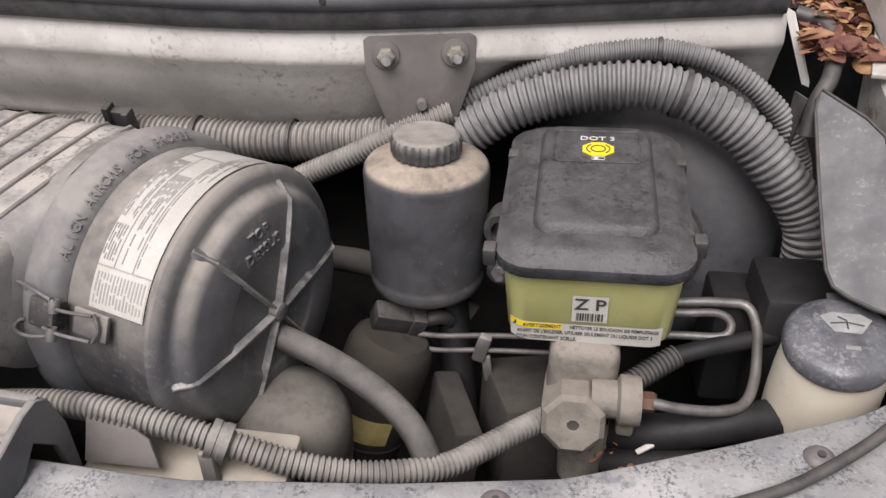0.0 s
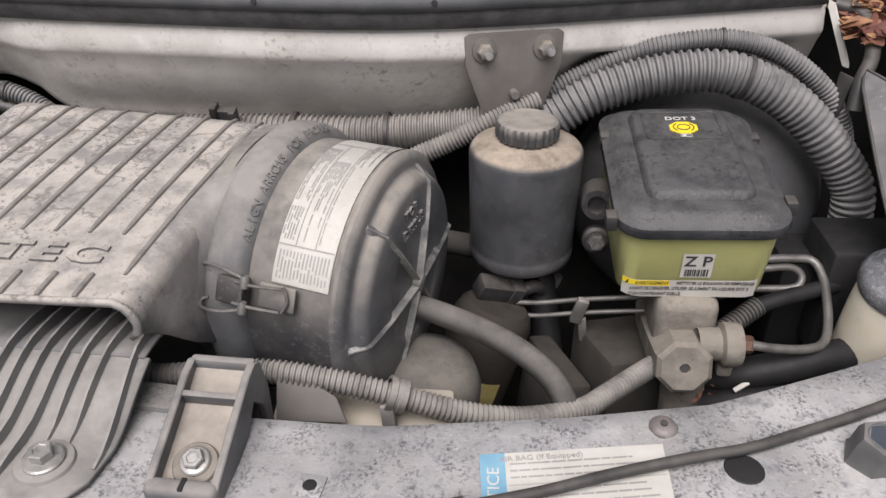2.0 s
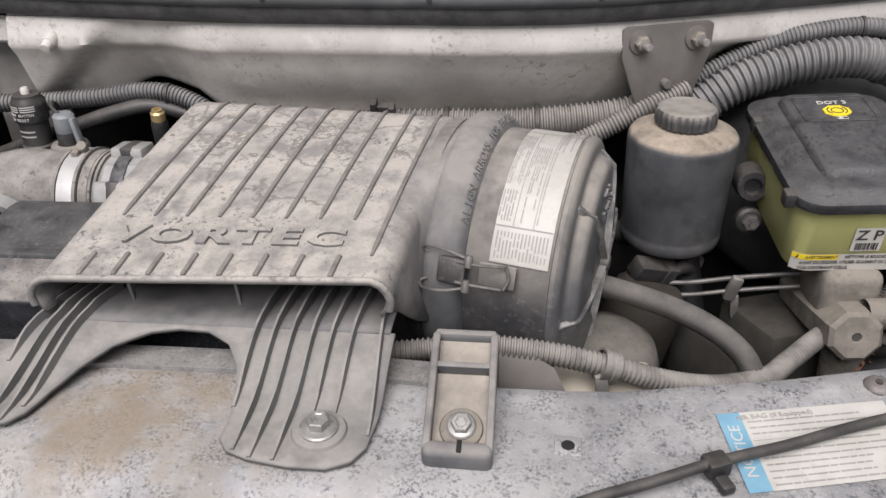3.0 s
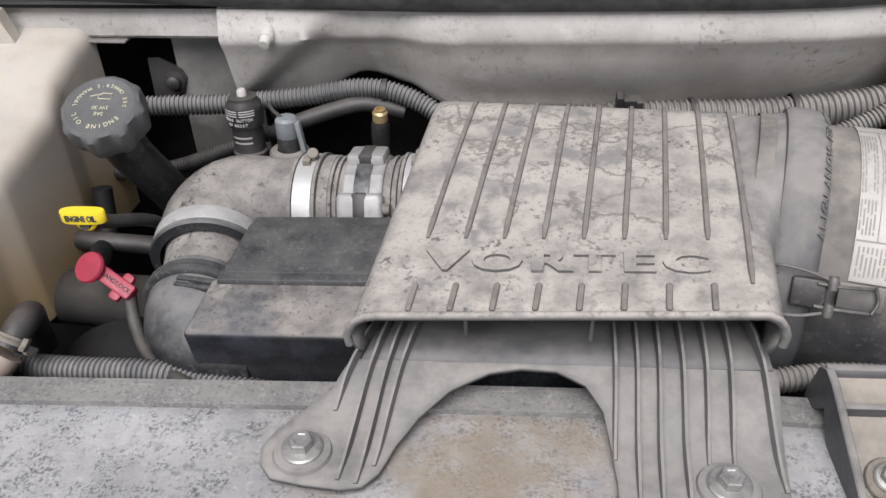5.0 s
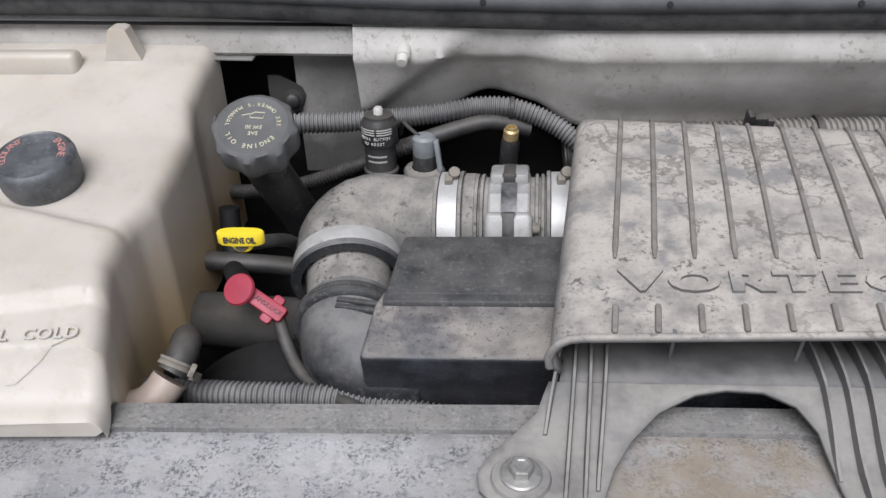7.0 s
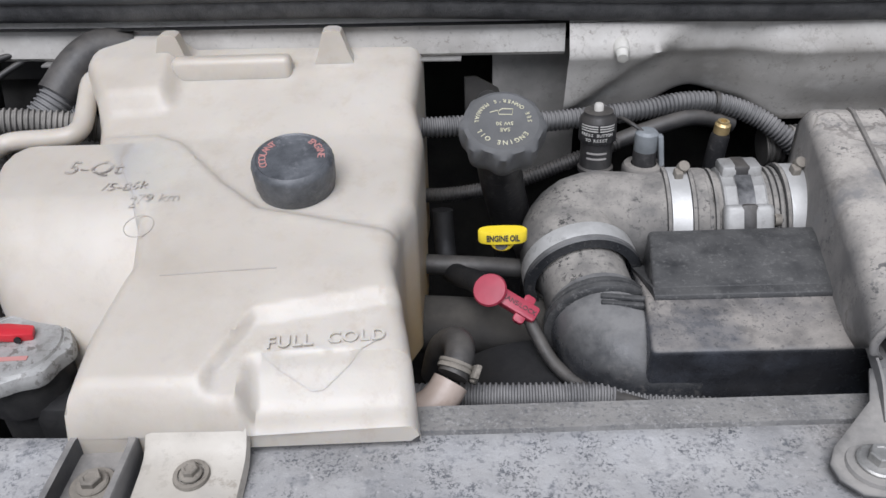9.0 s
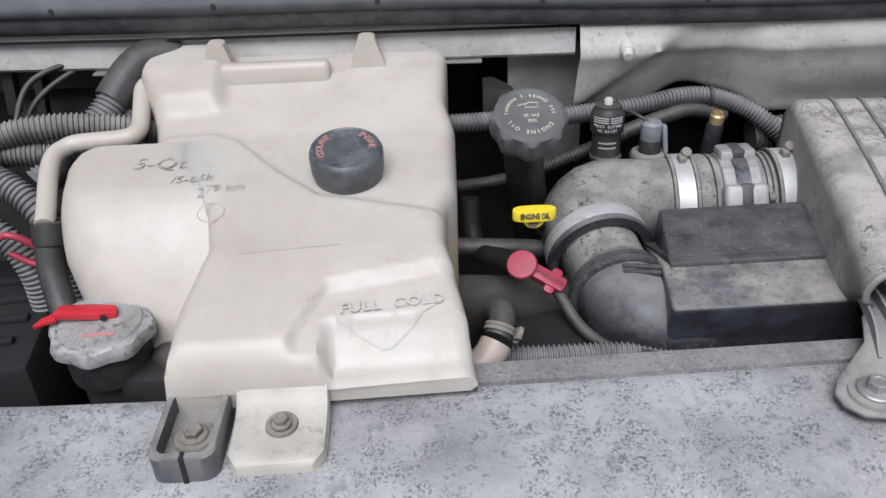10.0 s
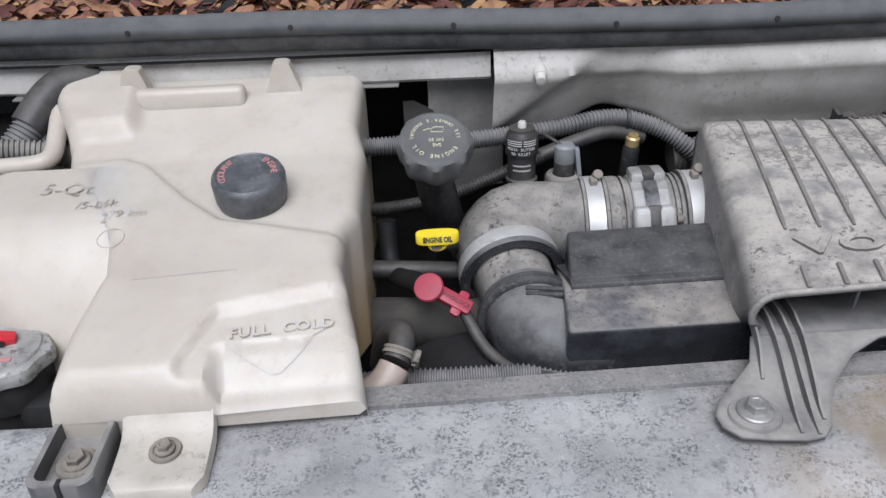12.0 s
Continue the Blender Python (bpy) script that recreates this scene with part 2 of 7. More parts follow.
M_WASHER = mat("yellowed_washer_bottle", (0.72, 0.66, 0.53), (0.80, 0.745, 0.62), 0.45, scale=8, spot=(0.4, 0.35, 0.26), spot_amt=0.3, spot_scale=50, bump=0.06, subsurface=0.2, grain=0.2)
M_PINKHOSE = mat("stained_outlet_plastic", (0.30, 0.235, 0.195), (0.42, 0.345, 0.295), 0.45, scale=20)
M_GREEN = mat("green_translucent_reservoir", (0.35, 0.345, 0.135), (0.43, 0.425, 0.19), 0.35, scale=12, spot=(0.3, 0.28, 0.14), spot_amt=0.2, bump=0.05, subsurface=0.3, grain=0.2)
M_STEEL = mat("worn_zinc_steel", (0.45, 0.44, 0.42), (0.62, 0.61, 0.59), 0.42, metal=0.8, scale=60, spot=(0.28, 0.24, 0.2), spot_amt=0.4)
M_BOLT = mat("dull_zinc_bolt", (0.27, 0.265, 0.25), (0.42, 0.41, 0.39), 0.45, metal=0.45, scale=90, spot=(0.1, 0.09, 0.08), spot_amt=0.5, spot_scale=200)
M_BAND = mat("bright_clamp_band", (0.46, 0.455, 0.44), (0.60, 0.595, 0.58), 0.45, metal=0.25, scale=30)
M_CAST = mat("dirty_cast_metal", (0.15, 0.138, 0.118), (0.28, 0.26, 0.225), 0.55, metal=0.3, scale=45, dust=DUST, dust_amt=0.6, spot=(0.10, 0.085, 0.07), spot_amt=0.6, spot_scale=120, bump=0.35)
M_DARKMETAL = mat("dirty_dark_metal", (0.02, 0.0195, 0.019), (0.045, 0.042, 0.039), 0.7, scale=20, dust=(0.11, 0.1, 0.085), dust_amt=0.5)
# Near-black stands in for the shade of the bay bottom, holes and slots.
M_BAY = mat("bay_shade_black", (0.008, 0.008, 0.009), (0.02, 0.019, 0.018), 0.8, scale=14)
# Dusty metal and brown can, both coloured darker to include the deep bay's shade.
M_TAN = mat("shade_darkened_dusty_metal", (0.020, 0.0185, 0.016), (0.040, 0.037, 0.032), 0.75, scale=28, dust=(0.072, 0.065, 0.054), dust_amt=0.6, spot=(0.05, 0.045, 0.04), spot_amt=0.5, spot_scale=120)
M_BROWN = mat("shade_darkened_dirty_can", (0.018, 0.0155, 0.013), (0.033, 0.029, 0.023), 0.6, scale=20, dust=(0.062, 0.053, 0.041), dust_amt=0.5)
M_BRACKET = mat("grey_brown_bracket_paint", (0.10, 0.092, 0.085), (0.15, 0.14, 0.13), 0.6, scale=20, dust=(0.22, 0.2, 0.18), dust_amt=0.4)
M_BRASS = mat("brass", (0.50, 0.37, 0.17), (0.66, 0.50, 0.26), 0.45, metal=0.7, scale=80)
M_COPPER = mat("rusty_copper_nut", (0.15, 0.085, 0.06), (0.24, 0.15, 0.11), 0.55, metal=0.5)
M_LINE = mat("steel_brake_line", (0.12, 0.115, 0.11), (0.23, 0.22, 0.205), 0.5, metal=0.5, scale=60)
M_YELLOW = mat("yellow_plastic", (0.85, 0.62, 0.02), (0.9, 0.7, 0.04), 0.4, bump=0.05)
M_RED = mat("red_plastic", (0.48, 0.018, 0.03), (0.58, 0.03, 0.04), 0.4, bump=0.05)
M_CRIMSON = mat("crimson_plastic", (0.30, 0.03, 0.055), (0.42, 0.045, 0.075), 0.45, bump=0.08, spot=(0.2, 0.02, 0.03), spot_amt=0.4)
M_PAPER = mat("aged_white_label", (0.48, 0.465, 0.42), (0.58, 0.565, 0.52), 0.6, scale=25, spot=(0.4, 0.37, 0.32), spot_amt=0.35, spot_scale=80, bump=0.03)
M_LABELGREY = mat("grey_label", (0.5, 0.48, 0.44), (0.58, 0.56, 0.52), 0.6, bump=0.03)
M_BLUE = mat("faded_blue_label", (0.16, 0.34, 0.46), (0.22, 0.42, 0.54), 0.6, scale=40, bump=0.03)
M_INK = mat("label_ink", (0.03, 0.03, 0.03), (0.06, 0.06, 0.06), 0.7, bump=0.0)
M_BOOSTER = mat("satin_grey_black_paint", (0.05, 0.052, 0.057), (0.10, 0.102, 0.108), 0.36, dust=(0.28, 0.27, 0.255), dust_amt=0.6, scale=14, spot=(0.02, 0.02, 0.02), spot_amt=0.4, spot_scale=90)
M_INKGREY = mat("faded_ink", (0.26, 0.25, 0.24), (0.38, 0.36, 0.34), 0.7, bump=0.0)
M_PRINT = mat("white_print", (0.5, 0.49, 0.46), (0.6, 0.59, 0.56), 0.6, bump=0.0)
M_REDPRINT = mat("faded_red_print", (0.45, 0.2, 0.18), (0.52, 0.27, 0.25), 0.6, bump=0.0)
M_BODYWHITE = mat("dirty_white_body_paint", (0.42, 0.40, 0.365), (0.58, 0.56, 0.525), 0.4, scale=14, spot=(0.20, 0.13, 0.08), spot_amt=0.8, spot_scale=70, sharp=0.53, cluster=(0.42, 0.56), bump=0.15, stains=(((0.27, 0.24, 0.205), 16.0, 0.5, 0.66, 0.75),))
M_LEAF = mat("dead_leaves", (0.17, 0.07, 0.04), (0.34, 0.17, 0.10), 0.75, scale=40, random_tint=0.1, bump=0.3)
M_LEAF_ORANGE = mat("orange_leaf", (0.6, 0.26, 0.08), (0.7, 0.36, 0.14), 0.7, scale=60)
M_GROUND = mat("asphalt", (0.04, 0.04, 0.04), (0.065, 0.063, 0.06), 0.9, scale=6, bump=0.4)
M_GREYCONN = mat("grey_connector", (0.17, 0.185, 0.195), (0.25, 0.265, 0.275), 0.5, scale=60)
M_PENCIL = mat("pencil_marks", (0.385, 0.35, 0.315), (0.47, 0.43, 0.385), 0.7, bump=0.0)


# ---- building helpers ----
ORIGIN = {}


def thing(name, base, label, category, group="", kind=""):
    e = new(name)
    e.location = base
    ORIGIN[e] = Vector(base)
    return tagged(e, label, category, group, kind)


def part(name, bm, material, parent=None, label="", angle=38.0):
    me = bpy.data.meshes.new(name)
    if parent is not None:
        bmesh.ops.translate(bm, vec=-ORIGIN[parent], verts=bm.verts)
    bmesh.ops.recalc_face_normals(bm, faces=bm.faces)
    bm.to_mesh(me)
    bm.free()
    for p in me.polygons:
        p.use_smooth = True
    me.set_sharp_from_angle(angle=radians(angle))
    me.materials.append(material)
    ob = new(name, me)
    if parent is not None:
        ob.parent = parent
        ORIGIN[ob] = ORIGIN[parent]
    return tagged(ob, label)


def solo(name, bm, material, base, label, category, group="", kind="", angle=38.0):
    """A thing that is one mesh."""
    bmesh.ops.translate(bm, vec=-Vector(base), verts=bm.verts)
    ob = part(name, bm, material, None, "", angle)
    ob.location = base
    ORIGIN[ob] = Vector(base)
    return tagged(ob, label, category, group, kind)


def basis(loc, z=(0, 0, 1), x=None):
    z = Vector(z).normalized()
    x = Vector(x) if x is not None else (Vector((1, 0, 0)) if abs(z.x) < 0.9 else Vector((0, 1, 0)))
    y = z.cross(x).normalized()
    x = y.cross(z)
    m = Matrix((x, y, z)).transposed().to_4x4()
    m.translation = loc
    return m


def join(*bms):
    a = bmesh.new()
    for b in bms:
        me = bpy.data.meshes.new("tmp")
        b.to_mesh(me)
        b.free()
        a.from_mesh(me)
        bpy.data.meshes.remove(me)
    return a


def bevelled(bm, width, seg=2, angle=30):
    if width > 0:
        es = [e for e in bm.edges if len(e.link_faces) == 2 and e.calc_face_angle() > radians(angle)]
        bmesh.ops.bevel(bm, geom=es, offset=width, segments=seg, profile=0.5, affect="EDGES", clamp_overlap=True)
    return bm


def box(sx, sy, sz, m, bev=0.002, seg=2):
    bm = bmesh.new()
    bmesh.ops.create_cube(bm, size=1.0, matrix=Matrix.Diagonal((sx, sy, sz, 1)))
    bevelled(bm, bev, seg)
    bmesh.ops.transform(bm, matrix=m, verts=bm.verts)
    return bm


def plate(outline, thick, m, bev=0.0008, seg=2):
    """A flat outline in the local xy plane, thickened downwards from its top."""
    bm = bmesh.new()
    vs = [bm.verts.new((x, y, 0)) for x, y in outline]
    f = bm.faces.new(vs)
    r = bmesh.ops.extrude_face_region(bm, geom=[f])
    bmesh.ops.translate(bm, vec=(0, 0, -thick), verts=[v for v in r["geom"] if isinstance(v, bmesh.types.BMVert)])
    bmesh.ops.recalc_face_normals(bm, faces=bm.faces)
    bevelled(bm, bev, seg)
    bmesh.ops.transform(bm, matrix=m, verts=bm.verts)
    return bm


def rounded(x0, y0, x1, y1, r, n=5):
    pts = []
    for cx, cy, a in ((x1 - r, y1 - r, 0), (x0 + r, y1 - r, 90), (x0 + r, y0 + r, 180), (x1 - r, y0 + r, 270)):
        for i in range(n + 1):
            t = radians(a + 90 * i / n)
            pts.append((cx + r * math.cos(t), cy + r * math.sin(t)))
    return pts


def lathe(profile, m, seg=40, wobble=None):
    """Revolve (radius, height) pairs about local z. wobble(angle) scales the radius."""
    bm = bmesh.new()
    rings = []
    for r, h in profile:
        if r < 1e-6:
            rings.append([bm.verts.new((0, 0, h))])
        else:
            ring = []
            for i in range(seg):
                a = 2 * math.pi * i / seg
                w = wobble(a, r, h) if wobble else 1.0
                ring.append(bm.verts.new((r * w * math.cos(a), r * w * math.sin(a), h)))
            rings.append(ring)
    for a, b in zip(rings, rings[1:]):
        for i in range(seg):
            j = (i + 1) % seg
            q = [a[i % len(a)], a[j % len(a)], b[j % len(b)], b[i % len(b)]]
            q = list(dict.fromkeys(q))
            if len(q) > 2:
                bm.faces.new(q)
    bmesh.ops.transform(bm, matrix=m, verts=bm.verts)
    return bm


def spline(pts, step):
    """Points at even steps along a smooth curve through pts."""
    p = [Vector(q) for q in pts]
    p = [2 * p[0] - p[1]] + p + [2 * p[-1] - p[-2]]
    fine = []
    for i in range(1, len(p) - 2):
        for s in range(24):
            t = s / 24
            a, b, c, d = p[i - 1], p[i], p[i + 1], p[i + 2]
            fine.append(0.5 * (2 * b + (c - a) * t + (2 * a - 5 * b + 4 * c - d) * t * t + (3 * b - a - 3 * c + d) * t ** 3))
    fine.append(p[-2])
    out, acc = [fine[0]], 0.0
    for a, b in zip(fine, fine[1:]):
        seg = (b - a).length
        while acc + seg >= step and seg > 1e-9:
            k = (step - acc) / seg
            a = a.lerp(b, k)
            out.append(a.copy())
            seg = (b - a).length
            acc = 0.0
        acc += seg
    return out


def sweep(path, radii, seg=14, caps=True):
    bm = bmesh.new()
    n = len(path)
    up = Vector((0.03, 0.1, 1))
    rings = []
    prev = None
    for i in range(n):
        d = (path[min(i + 1, n - 1)] - path[max(i - 1, 0)]).normalized()
        if prev is None:
            x = d.cross(up)
            if x.length < 1e-3:
                x = d.cross(Vector((1, 0, 0)))
            x.normalize()
        else:
            x = (prev - d * prev.dot(d)).normalized()
        prev = x
        y = d.cross(x)
        r = radii[i] if isinstance(radii, list) else radii
        rings.append([bm.verts.new(path[i] + (x * math.cos(2 * math.pi * s / seg) + y * math.sin(2 * math.pi * s / seg)) * r) for s in range(seg)])
    for a, b in zip(rings, rings[1:]):
        for s in range(seg):
            bm.faces.new((a[s], a[(s + 1) % seg], b[(s + 1) % seg], b[s]))
    if caps:
        bm.faces.new(rings[0])
        bm.faces.new(rings[-1])
    return bm


def tube(pts, r, seg=14, step=0.006):
    return sweep(spline(pts, step), r, seg)


def ribbed(pts, r, pitch=0.0042, depth=0.0014, seg=16):
    path = spline(pts, pitch / 4)
    radii = [r if i % 4 in (0, 1) else r - depth for i in range(len(path))]
    return sweep(path, radii, seg)


def loft(loops, closed=True, caps=True):
    bm = bmesh.new()
    rings = [[bm.verts.new(p) for p in loop] for loop in loops]
    k = len(rings[0])
    for a, b in zip(rings, rings[1:]):
        for i in range(k if closed else k - 1):
            j = (i + 1) % k
            bm.faces.new((a[i], a[j], b[j], b[i]))
    if caps and closed:
        bm.faces.new(rings[0])
        bm.faces.new(rings[-1])
    return bm


def text(string, size, m, depth=0.0004, spacing=1.0, bold=0.0):
    cu = bpy.data.curves.new("writing", "FONT")
    cu.body, cu.size, cu.extrude, cu.align_x, cu.align_y, cu.space_character = string, size, depth, "CENTER", "CENTER", spacing
    cu.offset = bold
    cu.resolution_u = 3
    ob = bpy.data.objects.new("writing", cu)
    scene.collection.objects.link(ob)
    me = bpy.data.meshes.new_from_object(ob.evaluated_get(bpy.context.evaluated_depsgraph_get()))
    bm = bmesh.new()
    bm.from_mesh(me)
    bpy.data.objects.remove(ob)
    bpy.data.curves.remove(cu)
    bpy.data.meshes.remove(me)
    bmesh.ops.transform(bm, matrix=m, verts=bm.verts)
    return bm


def arc_text(string, size, radius, mid_deg, m, inward=False, span=None, depth=0.0003, bold=0.0):
    """Letters along a circle in the local xy plane, mid_deg being the middle's angle."""
    out = []
    n = len(string)
    stepd = (span or n * size * 0.72 / radius * 57.3) / max(1, n)
    for i, ch in enumerate(string):
        if ch == " ":
            continue
        off = (i - (n - 1) / 2) * stepd
        a = mid_deg - off if not inward else mid_deg + off
        t = radians(a)
        turn = a - 90 if not inward else a + 90
        out.append(text(ch, size, m @ pose(radius * math.cos(t), radius * math.sin(t), 0, 0, 0, turn), depth, 1.0, bold))
    return join(*out)


def smooth(a, b, t):
    t = min(1.0, max(0.0, (t - a) / (b - a)))
    return t * t * (3 - 2 * t)


def table(x, pts):
    for (a, p), (b, q) in zip(pts, pts[1:]):
        if x <= b:
            return p + (q - p) * max(0.0, (x - a) / (b - a)) if b > a else q
    return pts[-1][1]


def stable(x, pts):
    for (a, p), (b, q) in zip(pts, pts[1:]):
        if x <= b:
            return p + (q - p) * smooth(a, b, x)
    return pts[-1][1]


def bolt(name, loc, z, af, height, washer, parent, label="", group="", material=None, boss=True):
    """Hex-headed bolt with a round flange; a part when it has a parent."""
    m = basis(loc, z)
    r = af / 2 / math.cos(radians(30))
    head = lathe([(0, height - 0.0006), (r * 0.5, height - 0.0006), (r * 0.62, height), (r * 0.9, height), (r, height - 0.0007), (r, 0.0)], m, 6)
    fl = lathe([(r * 0.8, 0.0018), (washer * 0.9, 0.0012), (washer, 0.0004), (washer, -0.001), (0, -0.001)], m, 28)
    return part(name, join(head, fl), material or M_STEEL, parent, label, 25)


# ---- the car's bay: setting ----
def grid_sheet(nu, nv, fn):
    bm = bmesh.new()
    v = [[bm.verts.new(fn(i / nu, j / nv)) for j in range(nv + 1)] for i in range(nu + 1)]
    for i in range(nu):
        for j in range(nv):
            bm.faces.new((v[i][j], v[i + 1][j], v[i + 1][j + 1], v[i][j + 1]))
    return bm


REAR = [(-1.5, 0.262), (-1.25, 0.238), (-1.142, 0.231), (-1.06, 0.229), (-0.95, 0.226), (-0.60, 0.227), (-0.33, 0.224), (-0.21, 0.231), (-0.105, 0.25), (-0.018, 0.271), (0.068, 0.31), (0.142, 0.346), (0.2, 0.39), (0.40, 0.52)]
ZTOP = [(-1.5, 1.043), (-0.9, 1.046), (-0.60, 1.050), (-0.38, 1.053), (-0.24, 1.047), (0.0, 1.047), (0.4, 1.06)]


def support_top(x, y):
    return table(x, ZTOP) + 0.0012 * noise.noise(Vector((x * 9, y * 9, 0)))


def support_point(u, v):
    x = -1.5 + 1.9 * u
    yr, z = table(x, REAR), table(x, ZTOP)
    prof = [(yr - 0.004, z - 0.16), (yr + 0.001, z - 0.012), (yr, z - 0.003), (yr - 0.003, z)]
    top = [(yr - 0.003 - (yr - 0.003 - 0.150) * i / 8, None) for i in range(1, 9)]
    front = [(0.142, z - 0.001), (0.134, z - 0.004), (0.126, z - 0.010), (0.118, z - 0.022), (0.112, z - 0.045), (0.108, z - 0.12), (0.105, z - 0.6)]
    rows = prof + top + front
    k = min(len(rows) - 1, round(v * (len(rows) - 1)))
    y, zz = rows[k]
    return Vector((x, y, support_top(x, y) if zz is None else zz))


tagged(part("radiator_support", grid_sheet(190, 18, support_point), M_SUPPORT, None, "", 50), "faded black radiator support panel, chalky and dust-stained", "panel", kind="structure")


def strip_point(u, v):
    x = -0.915 + 0.60 * u
    yr, z = table(x, REAR), table(x, ZTOP)
    prof = [(yr + 0.02, z - 0.10), (yr + 0.0205, z - 0.003), (yr + 0.018, z + 0.001), (yr + 0.003, z + 0.0022), (yr - 0.001, z + 0.0022), (yr - 0.002, z + 0.0035), (yr - 0.0045, z + 0.0035), (yr - 0.005, z - 0.002)]
    y, zz = prof[round(v * 7)]
    return Vector((x, y, zz))


tagged(part("support_channel", grid_sheet(60, 7, strip_point), M_STRIP, None, "", 40), "raised rear channel of the radiator support", "panel", kind="structure")

FRONT = [(-1.6, 0.56), (-1.1, 0.525), (-0.74, 0.512), (-0.32, 0.512), (-0.25, 0.518), (-0.195, 0.529), (-0.11, 0.555), (0.0, 0.592), (0.115, 0.632), (0.16, 0.648)]


def cowl_point(u, v):
    x = -0.735 + 0.848 * u
    yf = table(x, FRONT)
    under = smooth(-0.5, -0.3, x)
    bottom = stable(x, [(-0.735, 1.085), (-0.68, 1.098), (-0.625, 1.122), (-0.59, 1.114), (-0.545, 1.094), (-0.30, 1.093), (-0.13, 1.106), (-0.085, 1.15), (-0.02, 1.170), (0.02, 1.166), (0.06, 1.135), (0.113, 1.095)])
    rows = [(yf + 0.03, 1.197), (yf + 0.012, 1.194), (yf + 0.005, 1.188), (yf + 0.001, 1.176), (yf - 0.003, 1.167), (yf, 1.161)]
    for i in range(1, 11):
        rows.append((yf + 0.002 + (0.028 + 0.020 * under) * (i / 10), 1.161 + (bottom - 0.013 * under - 1.161) * i / 10))
    rows += [(yf + 0.033 + 0.020 * under, bottom - 0.002 - 0.013 * under), (yf + 0.09, bottom - 0.001 - 0.013 * under)]
    k = round(v * (len(rows) - 1))
    y, z = rows[k]
    # pressed recess beside the stud
    left = -0.655 - (1.175 - z) * 1.15
    d = smooth(left - 0.004, left + 0.016, x) * (1 - smooth(-0.600, -0.555, x + (1.17 - z) * 0.15))
    d *= 1 - smooth(1.186, 1.195, z)
    if k >= 2:
        y += (0.015 if k >= 5 else 0.007 + 0.0027 * (k - 2)) * d
    # overhanging belly to the right of the recess
    belly = smooth(-0.57, -0.52, x) * (1 - smooth(-0.30, -0.2, x))
    if 6 <= k <= 15:
        y -= 0.004 * belly * math.sin(math.pi * min(1, (k - 5) / 8))
    return Vector((x, y, z))


tagged(part("cowl_panel", grid_sheet(170, 17, cowl_point), M_COWL, None, "", 60), "dirty beige-grey painted cowl panel with scuffed edge", "panel", kind="structure")


def left_flange(u, v):
    x = -1.6 + 0.863 * u
    yf = table(x, FRONT) + 0.013
    rows = [(yf + 0.04, 1.198), (yf + 0.01, 1.196), (yf + 0.004, 1.193), (yf + 0.001, 1.188), (yf, 1.165), (yf + 0.003, 1.162), (yf + 0.03, 1.162)]
    y, z = rows[round(v * 6)]
    return Vector((x, y, z))


tagged(part("cowl_flange", grid_sheet(60, 6, left_flange), M_COWL, None, "", 40), "scuffed grey cowl flange behind the coolant tank", "panel", kind="structure")


def seal_rows(rows):
    def fn(u, v):
        x = -1.6 + 1.71 * u
        y, z = rows[round(v * (len(rows) - 1))]
        return Vector((x, table(x, FRONT) + y + 0.008 * (1 - smooth(-0.95, -0.5, x)), z + 0.002 + 0.009 * (1 - smooth(-0.95, -0.5, x))))
    return fn


low = [(0.010, 1.184), (-0.001, 1.186), (-0.005, 1.190), (-0.009, 1.199), (-0.008, 1.204), (0.0, 1.205)]
tagged(part("seal_base", grid_sheet(120, 5, seal_rows(low)), M_RUBBER_TEX, None, "", 60), "textured black rubber base of the hood seal", "seal", kind="structure")
upper = [(0.0, 1.200), (-0.010, 1.2025), (-0.0135, 1.205), (-0.0145, 1.209), (-0.0135, 1.213), (-0.009, 1.219), (-0.003, 1.2215), (0.003, 1.2205), (0.006, 1.216), (0.007, 1.200)]
tagged(part("seal_lip", grid_sheet(120, 9, seal_rows(upper)), M_RUBBER, None, "", 60), "black rubber hood seal lip with small holes", "seal", kind="structure")
for i in range(10):
    x = -1.186 + 0.1385 * i
    y, z = table(x, FRONT) - 0.0142 + 0.008 * (1 - smooth(-0.95, -0.5, x)), 1.2125 + 0.009 * (1 - smooth(-0.95, -0.5, x))
    hole = part("seal_hole", lathe([(0, 0.0012), (0.0023, 0.0010), (0.0027, -0.002)], basis((x, y, z), (0, -0.97, 0.25)), 12), M_BAY)
    tagged(hole, "small dark hole in the rubber seal", "hole", "seal holes", "structure")

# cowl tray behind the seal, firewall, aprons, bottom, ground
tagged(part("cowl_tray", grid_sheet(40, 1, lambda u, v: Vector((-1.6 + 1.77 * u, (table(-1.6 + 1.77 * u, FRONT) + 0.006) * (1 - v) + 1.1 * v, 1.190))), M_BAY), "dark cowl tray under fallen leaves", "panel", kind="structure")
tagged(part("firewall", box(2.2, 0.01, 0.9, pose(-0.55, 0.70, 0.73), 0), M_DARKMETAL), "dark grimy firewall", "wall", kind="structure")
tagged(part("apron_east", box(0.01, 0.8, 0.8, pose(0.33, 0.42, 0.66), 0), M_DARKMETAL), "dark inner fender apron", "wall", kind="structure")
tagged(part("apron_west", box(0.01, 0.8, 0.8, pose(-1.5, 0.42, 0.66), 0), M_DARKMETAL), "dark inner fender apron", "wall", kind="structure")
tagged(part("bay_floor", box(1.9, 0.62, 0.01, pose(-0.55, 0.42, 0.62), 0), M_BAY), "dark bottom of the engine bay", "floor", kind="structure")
tagged(part("ground", box(400, 400, 0.02, pose(0, 0, -0.01), 0), M_GROUND), "grey asphalt ground", "ground", kind="structure")


